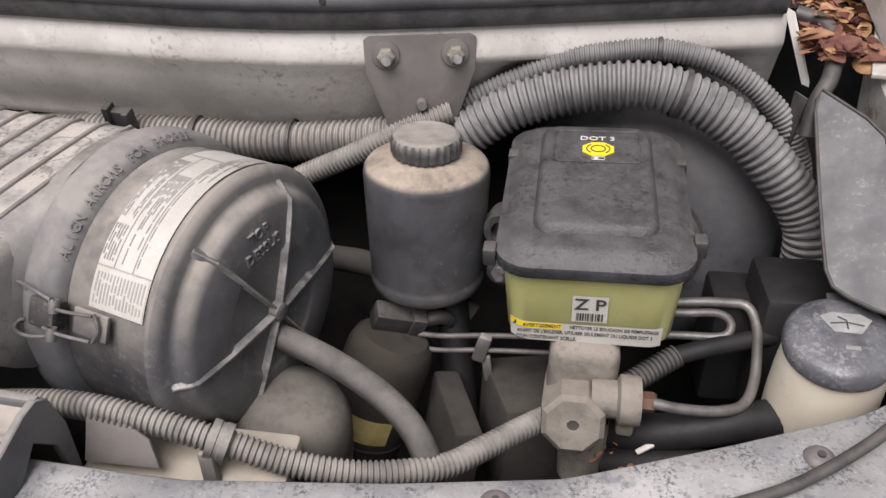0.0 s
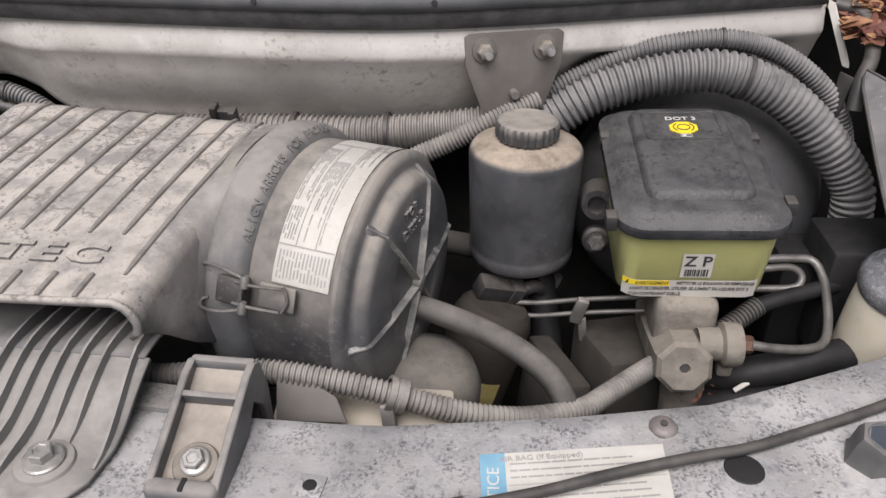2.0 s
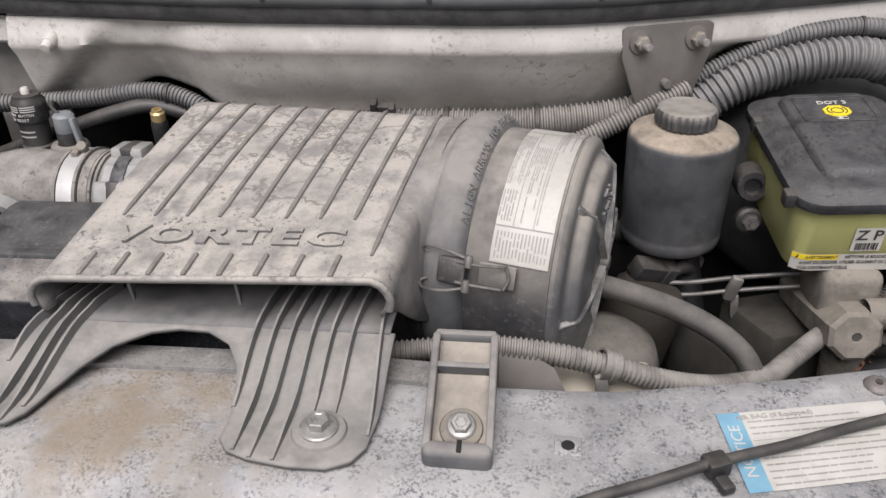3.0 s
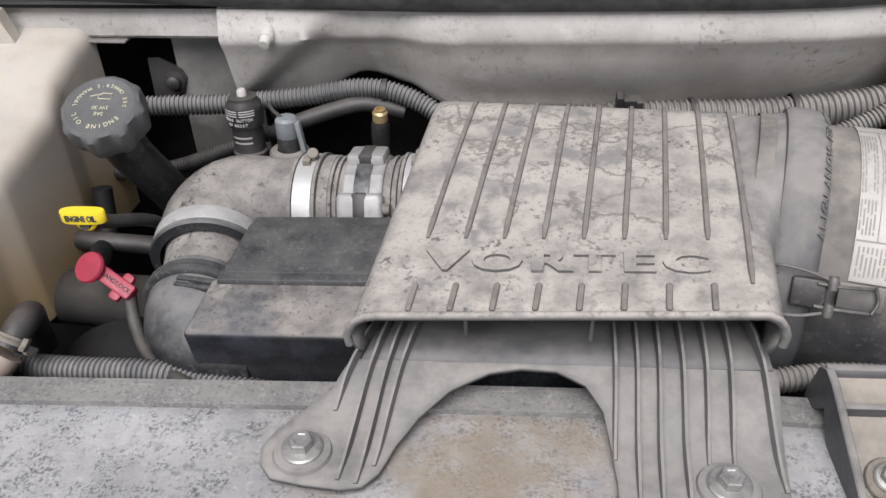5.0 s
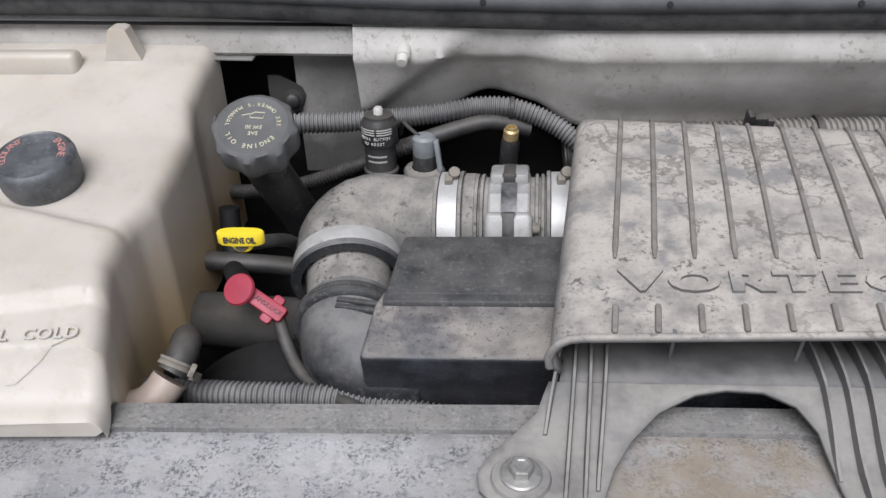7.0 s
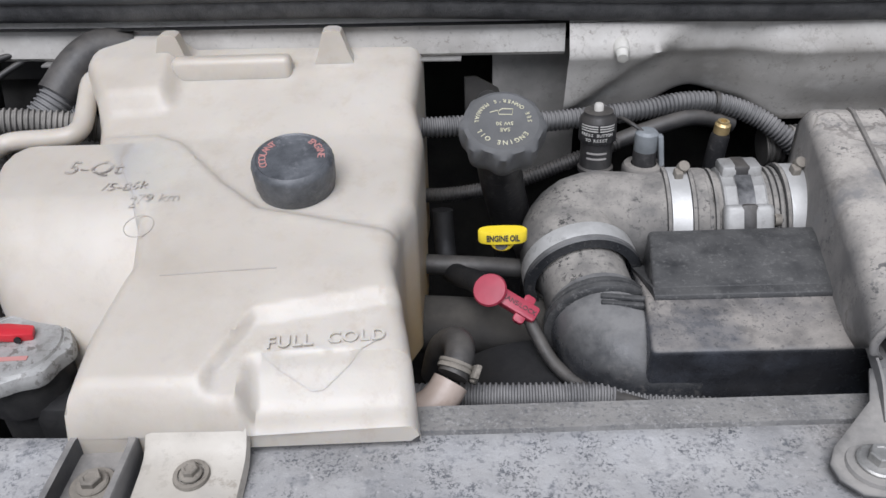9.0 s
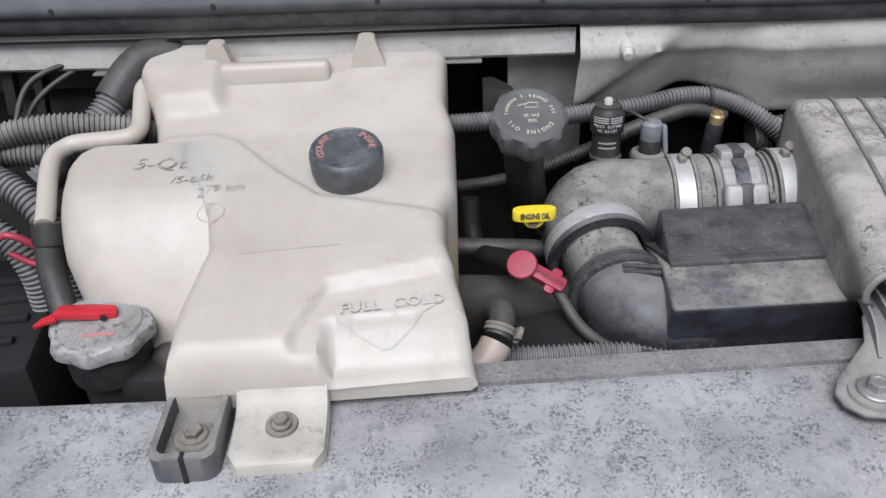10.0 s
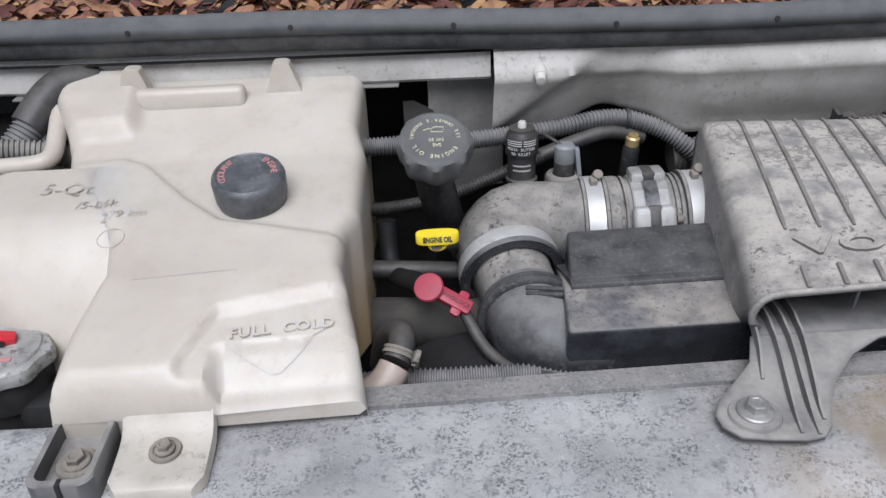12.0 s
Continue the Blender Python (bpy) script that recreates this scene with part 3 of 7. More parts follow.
# ---- air intake duct ----
def duct():
    t = thing("air_intake_duct", (-0.47, 0.24, 1.05), "dusty grey plastic air intake duct with embossed lettering", "air duct")
    FL, FR, RL, RR = Vector((-0.592, 0.246, 1.103)), Vector((-0.353, 0.233, 1.121)), Vector((-0.556, 0.482, 1.135)), Vector((-0.325, 0.454, 1.137))

    def top(u, v, lift=0.0):
        p = FL.lerp(FR, u).lerp(RL.lerp(RR, u), v)
        p.z += 0.004 * math.sin(math.pi * v) + lift
        if v > 0.93:
            p.z -= 0.012 * ((v - 0.93) / 0.07) ** 2
        return p

    loops = []
    for j in range(25):
        v = j / 24
        a, b = top(0, v), top(1, v)
        drop = 0.028 + 0.055 * smooth(0, 0.3, v)
        r = 0.014 - 0.006 * smooth(0.5, 1.0, v)
        loop = []
        for q, s in ((a, -1), (b, 1)):
            side = [Vector((s * (-0.005 + 0.019 * smooth(0, 0.4, v)), 0, -drop)), Vector((s * (0.0 + 0.003 * smooth(0, 0.3, v)), 0, -drop * 0.75)), Vector((s * 0.001, 0, -r))]
            cor = [Vector((-s * r * (1 - math.cos(radians(w))), 0, -r * (1 - math.sin(radians(w))))) for w in (25, 50, 75)]
            pts = [q + d for d in side + cor]
            loop += pts if s < 0 else ["mid"] + pts[::-1]
        k = loop.index("mid")
        mid = [top(0.07 + 0.86 * i / 12, v) for i in range(13)]
        loops.append(loop[:k] + mid + loop[k + 1:])
    bm = loft(loops, closed=False, caps=False)
    bmesh.ops.recalc_face_normals(bm, faces=bm.faces)
    shell = part("duct_shell", bm, M_DUCT, t)
    so = shell.modifiers.new("thick", "SOLIDIFY")
    so.thickness, so.offset = 0.003, -1
    # rolled lip round the mouth
    part("mouth_lip", sweep([p + Vector((0, -0.001, 0)) for p in loops[0][1:-1]], 0.0026, 10), M_DUCT, t)
    # back wall
    part("duct_back", loft([[p for p in loops[-1]], [p + Vector((0, 0.004, -0.055)) for p in loops[-1]]], False, False), M_DUCT, t)

    # ribs
    def rib(u, v0, v1, w=0.0019, n=18):
        pts = [top(u + 0.012 * 0, v0 + (v1 - v0) * i / n, 0.0004) for i in range(n + 1)]
        return sweep(pts, [w * (0.55 if i in (0, n) else 1) for i in range(n + 1)], 8)
    for i in range(8):
        u = 0.155 + 0.1 * i
        part("long_rib", rib(u - 0.018, 0.262, 1.0), M_RIB, t)
        part("short_rib", rib(u - 0.010, 0.01, 0.10), M_RIB, t)
    part("long_rib", rib(0.930, 0.10, 1.0), M_RIB, t)
    # smooth transition into the round canister
    c0 = Vector((-0.208, 0.363, 1.055))
    am = basis(c0, Vector((0.968, -0.25, 0)).normalized(), Vector((0, 0, 1)))
    sg = 1 if (am @ Vector((0, 0.09, 0))).y < c0.y else -1
    ring = [am @ Vector((0.0968 * math.cos(radians(q)), sg * 0.0968 * math.sin(radians(q)), -0.1120)) for q in [88 - 118 * i / 17 for i in range(18)]]
    edge = spline([Vector((-0.346, 0.290, 1.058)), Vector((-0.343, 0.292, 1.085)), top(0.955, 0.25, -0.004)] + [top(0.94, v, 0.0006) for v in (0.36, 0.5, 0.65, 0.8, 0.92)] + [Vector((-0.336, 0.430, 1.118))], 0.004)
    edge = [edge[round(i * (len(edge) - 1) / 17)] for i in range(18)]
    part("transition", loft([[a.lerp(b, smooth(0, 1, k / 8)) for a, b in zip(edge, ring)] for k in range(9)], False, False), M_DUCT_FOOT, t, "", 60)
    # lettering
    c = top(0.498, 0.172)
    ex = (top(0.9, 0.245) - top(0.1, 0.245)).normalized()
    ey = (top(0.5, 0.35) - top(0.5, 0.15)).normalized()
    m = basis(c, ex.cross(ey), ex)
    part("lettering", text("VORTEC", 0.0225, m @ Matrix.Diagonal((1.62, 1, 1, 1)), 0.0020, 1.24, 0.0010), M_DUCT, t, "embossed lettering")
    # floor inside the mouth, bending into the two feet
    def floor(u, v):
        x = -0.586 + 0.028 * v + (0.232 - 0.024 * v) * u
        y0 = 0.243 - 0.010 * u
        z0 = 1.0715 + 0.010 * u
        return Vector((x, y0 + 0.14 * v, z0 + 0.003 * smooth(0, 0.12, v) - 0.022 * v))
    fl = part("duct_floor", grid_sheet(12, 14, floor), M_DUCT_SHADED, t)
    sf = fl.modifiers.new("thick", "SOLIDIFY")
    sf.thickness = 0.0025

    # foot plate with an arch between two legs
    def foot_z(x, y):
        k = (0.243 - y) / 0.075
        z0 = 1.0715 + 0.010 * (x + 0.588) / 0.234
        return z0 - (z0 - 1.0575) * smooth(0.0, 0.85, k)
    OUT = [(-0.592, 0.244), (-0.600, 0.222), (-0.628, 0.196), (-0.6335, 0.186), (-0.632, 0.176), (-0.624, 0.1665), (-0.606, 0.163), (-0.586, 0.161), (-0.575, 0.163), (-0.567, 0.172), (-0.560, 0.190), (-0.549, 0.206), (-0.532, 0.222), (-0.510, 0.233), (-0.492, 0.236), (-0.472, 0.234), (-0.456, 0.225), (-0.447, 0.211), (-0.4435, 0.190), (-0.4425, 0.172), (-0.443, 0.160), (-0.437, 0.152), (-0.424, 0.147), (-0.400, 0.143), (-0.378, 0.143), (-0.365, 0.149), (-0.358, 0.160), (-0.3545, 0.185), (-0.353, 0.210), (-0.351, 0.234)]
    bm = bmesh.new()
    f = bm.faces.new([bm.verts.new((x, y, 0)) for x, y in OUT])
    bm.normal_update()
    bmesh.ops.triangulate(bm, faces=[f])
    for _ in range(3):
        bmesh.ops.subdivide_edges(bm, edges=[e for e in bm.edges if e.calc_length() > 0.012], cuts=1)
        bmesh.ops.triangulate(bm, faces=bm.faces)
    for vv in bm.verts:
        vv.co.z = foot_z(vv.co.x, vv.co.y)
    fp = part("mounting_foot", bm, M_DUCT_FOOT, t, "", 60)
    sf = fp.modifiers.new("thick", "SOLIDIFY")
    sf.thickness, sf.offset = 0.003, -1

    def foot_rib(x0, y0, x1, y1, h=0.0062):
        pts = [(x0 + (x1 - x0) * i / 12, y0 + (y1 - y0) * i / 12) for i in range(13)]
        loops = []
        for i, (x, y) in enumerate(pts):
            z = foot_z(x, min(y, 0.243)) - 0.157 * max(0, y - 0.243) + (0.003 * smooth(0, 0.12, (y - 0.243) / 0.14) if y > 0.243 else 0)
            hh = h * (1 - smooth(0.75, 1.0, i / 12) * 0.8)
            loops.append([Vector((x - 0.0016, y, z - 0.001)), Vector((x - 0.0008, y, z + hh)), Vector((x + 0.0008, y, z + hh)), Vector((x + 0.0016, y, z - 0.001))])
        return loft(loops)
    for x0, x1, y1 in ((-0.580, -0.596, 0.209), (-0.572, -0.588, 0.166), (-0.563, -0.578, 0.164), (-0.553, -0.570, 0.176)):
        part("foot_rib", foot_rib(x0, 0.285, x1, y1), M_DUCT_FOOT, t)
    for x0, x1, y1 in ((-0.436, -0.4425, 0.185), (-0.4235, -0.433, 0.152), (-0.411, -0.422, 0.147), (-0.3985, -0.4085, 0.146), (-0.385, -0.394, 0.184), (-0.372, -0.381, 0.184), (-0.3595, -0.3585, 0.168)):
        part("foot_rib", foot_rib(x0, 0.285, x1, y1), M_DUCT_FOOT, t)
    for x in (-0.523, -0.452):
        g = plate([(0, 0), (0.012, 0), (0.005, -0.02), (0.003, -0.022)], 0.002, Matrix.Translation((x, 0.244, 1.109)) @ Matrix(((0, 0, 1, 0), (1, 0, 0, 0), (0, 1, 0, 0), (0, 0, 0, 1))), 0)
        part("gusset", g, M_DUCT_SHADED, t)
    for x, y in ((-0.610, 0.184), (-0.387, 0.170)):
        z = foot_z(x, y)
        part("bolt_boss", lathe([(0.0165, 0.0), (0.0155, 0.0018), (0.0135, 0.0022), (0, 0.0022)], basis((x, y, z)), 28), M_DUCT_FOOT, t)
        bolt("bolt", (x, y, z + 0.0035), (0, -0.05, 1), 0.0115, 0.0075, 0.0112, t, "zinc hex bolt", material=M_BOLT)
    return t


duct()


# ---- air cleaner canister ----
def canister():
    t = thing("air_cleaner_canister", (-0.26, 0.37, 0.96), "dusty black round air cleaner canister with white information label", "air cleaner")
    c0 = Vector((-0.208, 0.363, 1.055))
    ax = Vector((0.968, -0.25, 0)).normalized()
    m = basis(c0, ax, Vector((0, 0, 1)))   # local z along the axis, local x up
    body = lathe([(0.05, -0.1305), (0.088, -0.1300), (0.0935, -0.129), (0.0945, -0.1265), (0.0945, -0.120)], m, 72)
    part("housing", body, M_CANISTER, t)
    part("label_shell", lathe([(0.0945, -0.13), (0.0925, -0.115), (0.0915, -0.105), (0.0908, -0.0245), (0.089, -0.0235)], m, 72), M_CANISTER, t)
    strap = lathe([(0.094, -0.1145), (0.099, -0.1135), (0.1005, -0.1115), (0.1010, -0.109), (0.1008, -0.097), (0.0993, -0.0915), (0.0965, -0.0880), (0.0915, -0.0860)], m, 72)
    part("strap", strap, M_STRAP, t, "raised clamping rim")
    # cover: stepped dome with six ribs
    mc = m @ Matrix.Translation((0, 0, 0.0015))
    cov = lathe([(0.0905, -0.0285), (0.0922, -0.0275), (0.0925, -0.0245), (0.0912, -0.0228), (0.0890, -0.0210), (0.0862, -0.0198), (0.0825, -0.0193), (0.0800, -0.0183), (0.0785, -0.0160), (0.0770, -0.0125), (0.0745, -0.0098), (0.0710, -0.0085), (0.0455, -0.0056), (0.0425, -0.0064), (0.0400, -0.0078), (0, -0.0062)], mc, 72)
    cover = part("cover", cov, M_COVER, t, "domed end cover with six ribs")
    for i in range(6):
        a = radians(-26 + 60 * i)
        cx, sx = math.cos(a), math.sin(a)
        loops = []
        for k in range(9):
            r = 0.004 + (0.0835 - 0.004) * k / 8
            base = table(r, [(0, -0.0062), (0.040, -0.0078), (0.046, -0.0056), (0.071, -0.0085), (0.0770, -0.0130), (0.0795, -0.0185), (0.0885, -0.0215)])
            topz = table(r, [(0, -0.0010), (0.040, -0.0030), (0.070, -0.0058), (0.0765, -0.0078), (0.0835, -0.0182)])
            w = 0.0014 + 0.0018 * (k / 8)
            q = []
            for off, z in ((-w, base - 0.001), (-0.0006, topz), (0.0006, topz), (w, base - 0.001)):
                q.append(mc @ Vector((r * cx - off * sx, r * sx + off * cx, z)))
            loops.append(q)
        part("rib", loft(loops), M_COVER_RIB, cover, "chalky worn rib")
    part("hub", lathe([(0.0068, -0.007), (0.0062, -0.0006), (0.0045, 0.0004), (0, 0.0004)], mc, 24), M_COVER, cover)

    # embossed words on the cover
    for s, yy, zz in (("TOP", 0.0600, 0.0), ("DESSUS", 0.0490, 0.0)):
        mm = mc @ pose(0.0, 0.0, 0, 0, 0, -90) @ pose(0, 0, 0, 0, 0, 4) @ pose(0, yy, -0.0058 - 0.0014 * (yy - 0.049) / 0.011)
        part("lettering", text(s, 0.0100, mm, 0.0012), M_STRAP, cover)

    def on_shell(deg, z, r):
        a = radians(deg)
        return m @ Vector((r * math.cos(a), r * math.sin(a), z))

    # label wrapped on the shell; angle measured from straight up towards the front
    sgn = 1 if on_shell(60, 0, 0.09).y < c0.y else -1

    def wrapped(d0, d1, z0, z1, r, material, name, parent, nd=16):
        bm = bmesh.new()
        rows = []
        for i in range(nd + 1):
            d = sgn * (d0 + (d1 - d0) * i / nd)
            rows.append([bm.verts.new(on_shell(d, z, r + (0.0005 if abs(z + 0.1) > 1 else 0))) for z in (z0, (z0 + z1) / 2, z1)])
        for a, b in zip(rows, rows[1:]):
            for k in range(2):
                bm.faces.new((a[k], a[k + 1], b[k + 1], b[k]))
        return part(name, bm, material, parent)
    lab = wrapped(-30, 65, -0.0690, -0.0285, 0.0921, M_OLDPAPER, "label", t)
    tagged(lab, "aged white information label")
    wrapped(50, 64.5, -0.0685, -0.0290, 0.0923, M_OLDPAPER, "label_panel", lab)
    rnd = random.Random(4)
    for z0, z1, d0, d1, n in ((-0.0605, -0.0475, -26, 47, 8), (-0.075, -0.0635, 6, 47, 7), (-0.0875, -0.0775, -4, 30, 6), (-0.0875, -0.0775, 33, 47, 5), (-0.086, -0.049, 51.5, 63, 15)):
        for i in range(n):
            zz = z0 + 0.0190 + (z1 - z0) * (i + 0.15) / n
            d = d0
            while d < d1 - 1:
                e = min(d1, d + rnd.uniform(2, 8))
                wrapped(d, e, zz, zz + (z1 - z0) / n * 0.42, 0.09255, M_INKGREY, "print_line", lab, 2)
                d = e + rnd.uniform(0.6, 1.6)
                if rnd.random() < 0.12:
                    break
    for d in (-10, 49):
        wrapped(d, d + 0.5, -0.0685, -0.0290, 0.0926, M_INKGREY, "print_line", lab, 1)
    for z in (-0.0430, -0.0570):
        wrapped(-10, 49, z, z + 0.0005, 0.0926, M_INKGREY, "print_line", lab, 12)
    # raised words round the rim, too worn to read but for a few
    word = "ALIGN ARROWS FOR PROPER"
    out = []
    for i, ch in enumerate(word):
        if ch == " ":
            continue
        d = sgn * (50 - 3.25 * i)
        p = on_shell(d, -0.0905, 0.0965)
        nrm = (on_shell(d, -0.08, 0.1015) - on_shell(d, -0.09, 0.0915)).normalized()
        nrm = (on_shell(d, 0, 0.1) - on_shell(d, 0, 0.0)).normalized() * 0.6 + ax * 0.6
        tang = (on_shell(d - sgn * 2, 0, 0.1) - on_shell(d, 0, 0.1)).normalized()
        out.append(text(ch, 0.0085, basis(on_shell(d, -0.0885, 0.0982), nrm, tang), 0.0003))
    part("rim_lettering", join(*out), M_STRAP, t, "raised worn lettering")
    # wire latch on the front
    la = thing_latch(t, on_shell, sgn)
    return t


def thing_latch(t, on_shell, sgn):
    d = 66
    base = [on_shell(sgn * q, -0.088, 0.094) for q in (63, 70, 77)]
    n = (on_shell(sgn * d, 0, 0.1) - on_shell(sgn * d, 0, 0)).normalized()
    ax = (on_shell(0, 1, 0.1) - on_shell(0, 0, 0.1)).normalized()
    up = n.cross(ax).normalized()
    if up.z < 0:
        up = -up
    c = on_shell(sgn * 70, -0.091, 0.1005)
    blk = part("latch_block", box(0.020, 0.018, 0.011, basis(c, n, ax), 0.002), M_BLACK, t, "black latch block")
    for s in (1, -1):
        h = up * (0.014 * s)
        pts = [c + ax * 0.012 + h * 0.7 + n * 0.006, c - ax * 0.004 + h + n * 0.008, c - ax * 0.018 + h * 1.05 + n * 0.006, c - ax * 0.022 + h * 0.8 + n * 0.001, c - ax * 0.016 + h * 0.6]
        part("latch_wire", tube(pts, 0.0011, 8, 0.002), M_LINE, t, "bent spring wire")
        pts = [c + ax * 0.004 + h * 0.5 + n * 0.006, c + ax * 0.018 + h * 0.5 + n * 0.007, c + ax * 0.036 + h * 0.55 + n * 0.001]
        part("latch_wire", tube(pts, 0.0011, 8, 0.002), M_LINE, t, "bent spring wire")
        part("latch_coil", lathe([(0.0028, -0.004), (0.0032, 0), (0.0028, 0.004)], basis(c + ax * 0.012 + h * 0.6 + n * 0.007, up), 12), M_LINE, t)
    part("latch_wire", tube([c + ax * 0.036 + up * 0.009 + n * 0.001, c + ax * 0.039, c + ax * 0.036 - up * 0.009 + n * 0.001], 0.0011, 8, 0.002), M_LINE, t)
    part("latch_catch", box(0.026, 0.016, 0.003, basis(c + ax * 0.030 - n * 0.004, n, ax), 0.001), M_CANISTER, t)


canister()


# ---- coolant tank ----
from mathutils.bvhtree import BVHTree


M_FOOT = mat("dirty_white_plastic", (0.43, 0.395, 0.34), (0.52, 0.485, 0.425), 0.5, scale=22, spot=(0.24, 0.20, 0.16), spot_amt=0.5, spot_scale=110, bump=0.1, stains=(((0.36, 0.34, 0.31), 26.0, 0.5, 0.7, 0.6),))
M_OILCAP = mat("dull_grey_cap_plastic", (0.075, 0.077, 0.08), (0.12, 0.122, 0.125), 0.5, scale=30, dust=(0.16, 0.155, 0.145), dust_amt=0.4, bump=0.2)
M_CAPPRINT = mat("yellowed_cap_print", (0.55, 0.52, 0.36), (0.64, 0.61, 0.45), 0.6, bump=0.0)
M_PRESSCAP = mat("weathered_tinned_cap", (0.29, 0.285, 0.27), (0.46, 0.455, 0.44), 0.45, metal=0.2, scale=40, spot=(0.13, 0.12, 0.105), spot_amt=0.75, spot_scale=170, sharp=0.53, cluster=(0.4, 0.55), bump=0.4)
M_CAPTOP = mat("faded_black_cap", (0.05, 0.053, 0.058), (0.125, 0.13, 0.138), 0.45, scale=45, spot=(0.24, 0.24, 0.25), spot_amt=0.4, spot_scale=260, sharp=0.52, bump=0.3)


def tank():
    t = thing("coolant_tank", (-0.97, 0.36, 1.0), "yellowed white plastic coolant tank with black cap", "coolant tank")

    def zbase(y):
        return table(y, [(0.206, 1.086), (0.216, 1.0925), (0.23, 1.0975), (0.29, 1.117), (0.34, 1.1275), (0.40, 1.136), (0.43, 1.1415), (0.47, 1.158), (0.50, 1.170), (0.54, 1.178)])

    def ztop(x, y):
        z = zbase(y) + 0.006 * (1 - ((x + 0.95) / 0.11) ** 2) * smooth(0.30, 0.36, y) * (1 - smooth(0.44, 0.5, y)) * 0.6
        # pressed field with the level mark
        line = table(x, [(-1.0, 0.20), (-0.968, 0.222), (-0.945, 0.262), (-0.86, 0.276)])
        z -= 0.0062 * (1 - smooth(line - 0.0025, line + 0.0015, y)) * smooth(-0.972, -0.960, x)
        shelf = table(y, [(0.206, 1.0655), (0.2165, 1.0675), (0.2225, 1.071), (0.2365, 1.088), (0.245, 1.2)])
        z += (min(z, shelf) - z) * smooth(-0.949, -0.939, x)
        # step along the crease
        cr = table(x, [(-1.1, 0.436), (-1.045, 0.434), (-1.025, 0.424), (-0.985, 0.374), (-0.955, 0.345), (-0.86, 0.322)])
        z -= 0.005 * smooth(cr - 0.003, cr + 0.004, y)
        # rear saddle
        z += 0.013 * smooth(0.456, 0.470, y) * (1 - smooth(-1.052, -1.036, x))
        return z

    XL = [(0.206, -1.043), (0.25, -1.040), (0.275, -1.034), (0.30, -1.028), (0.34, -1.035), (0.38, -1.06), (0.42, -1.085), (0.44, -1.095), (0.47, -1.10), (0.50, -1.116), (0.54, -1.120)]
    XR = [(0.206, -0.848), (0.26, -0.856), (0.30, -0.864), (0.34, -0.862), (0.36, -0.853), (0.44, -0.850), (0.47, -0.856), (0.54, -0.851)]
    loops = []
    ys = [0.2065 + 0.3275 * j / 90 for j in range(91)]
    for y in ys:
        xl, xr = table(y, XL), table(y, XR)
        fr = 0.011
        front = smooth(0.2065, 0.219, y)
        zb = 1.0525 - 0.0580 * smooth(0.232, 0.27, y)
        loop = [Vector((xl + 0.006, y, zb)), Vector((xl + 0.001, y, zb + 0.004))]
        edge = [(0.0, -0.016), (0.0006, -0.0105), (0.0025, -0.0055), (0.0055, -0.002), (0.0095, -0.0003)]
        for dx, dz in edge:
            loop.append(Vector((xl + dx, y, ztop(xl + dx, y) + dz)))
        for i in range(1, 60):
            x = xl + 0.0095 + (xr - xl - 0.019) * i / 60
            loop.append(Vector((x, y, ztop(x, y))))
        for dx, dz in reversed(edge):
            loop.append(Vector((xr - dx, y, ztop(xr - dx, y) + dz)))
        loop += [Vector((xr - 0.001, y, zb + 0.004)), Vector((xr - 0.006, y, zb))]
        for p in loop:
            p.y += 0.006 * max(0.0, min(1.0, (p.x + 0.945) / 0.095)) * (1 - smooth(0.2065, 0.28, y))
        if front < 1:
            for p in loop:
                p.z = min(p.z, 1.064 + (1.0925 - 1.064) * math.sqrt(max(0, (y - 0.2065) / 0.0125)))
        loops.append(loop)
    bm = loft(loops)
    # side lobe
    LXL = [(0.296, -1.085), (0.302, -1.106), (0.315, -1.127), (0.34, -1.145), (0.38, -1.157), (0.41, -1.162), (0.422, -1.159), (0.429, -1.151), (0.433, -1.136)]
    lob = []
    for j in range(49):
        y = 0.296 + 0.137 * j / 48
        fall = 0.075 * (max(0.0, 0.368 - y) / 0.072) ** 1.7 + 0.010 * smooth(0.424, 0.433, y)
        xl = table(y, LXL)
        xe = table(y, [(0.37, -1.0), (0.41, -1.02), (0.433, -1.048)])
        zt = zbase(max(y, 0.30)) - 0.0003 - fall
        if y < 0.368:
            zt = zbase(0.368) - 0.0003 - fall
        loop = [Vector((xl + 0.012, y, 0.985)), Vector((xl + 0.004, y, min(zt - 0.04, 1.04)))]
        for dx, dz in ((0.0, -0.032), (0.0012, -0.021), (0.005, -0.011), (0.011, -0.004), (0.019, -0.0006)):
            loop.append(Vector((xl + dx, y, zt + dz)))
        for i in range(1, 13):
            x = xl + 0.019 + (xe - xl - 0.019) * i / 12
            loop.append(Vector((x, y, zt)))
        loop.append(Vector((xe, y, 0.985)))
        lob.append(loop)
    lobe = loft(lob)
    # rear nubs and saddle bar
    nub = []
    for x in (-1.050, -0.921):
        nub.append(loft([[Vector((x + sx * w, yy, z)) for sx, yy in ((-1, 0.507), (1, 0.507), (1, 0.520), (-1, 0.520))] for w, z in ((0.016, 1.165), (0.0115, 1.177), (0.0085, 1.187), (0.0070, 1.1915), (0.0035, 1.193))]))
    bar = box(0.094, 0.017, 0.022, pose(-1.000, 0.5000, 1.1665, -6), 0.0055, 3)
    whole = join(bm, lobe, bar, *nub)
    skin = BVHTree.FromBMesh(whole)
    part("tank_body", whole, M_WHITE, t, "", 45)

    def draped(b, lift=0.0007):
        for v in b.verts:
            hit = skin.ray_cast(Vector((v.co.x, v.co.y, 1.4)), Vector((0, 0, -1)))[0]
            if hit:
                v.co.z = hit.z + lift
        return b
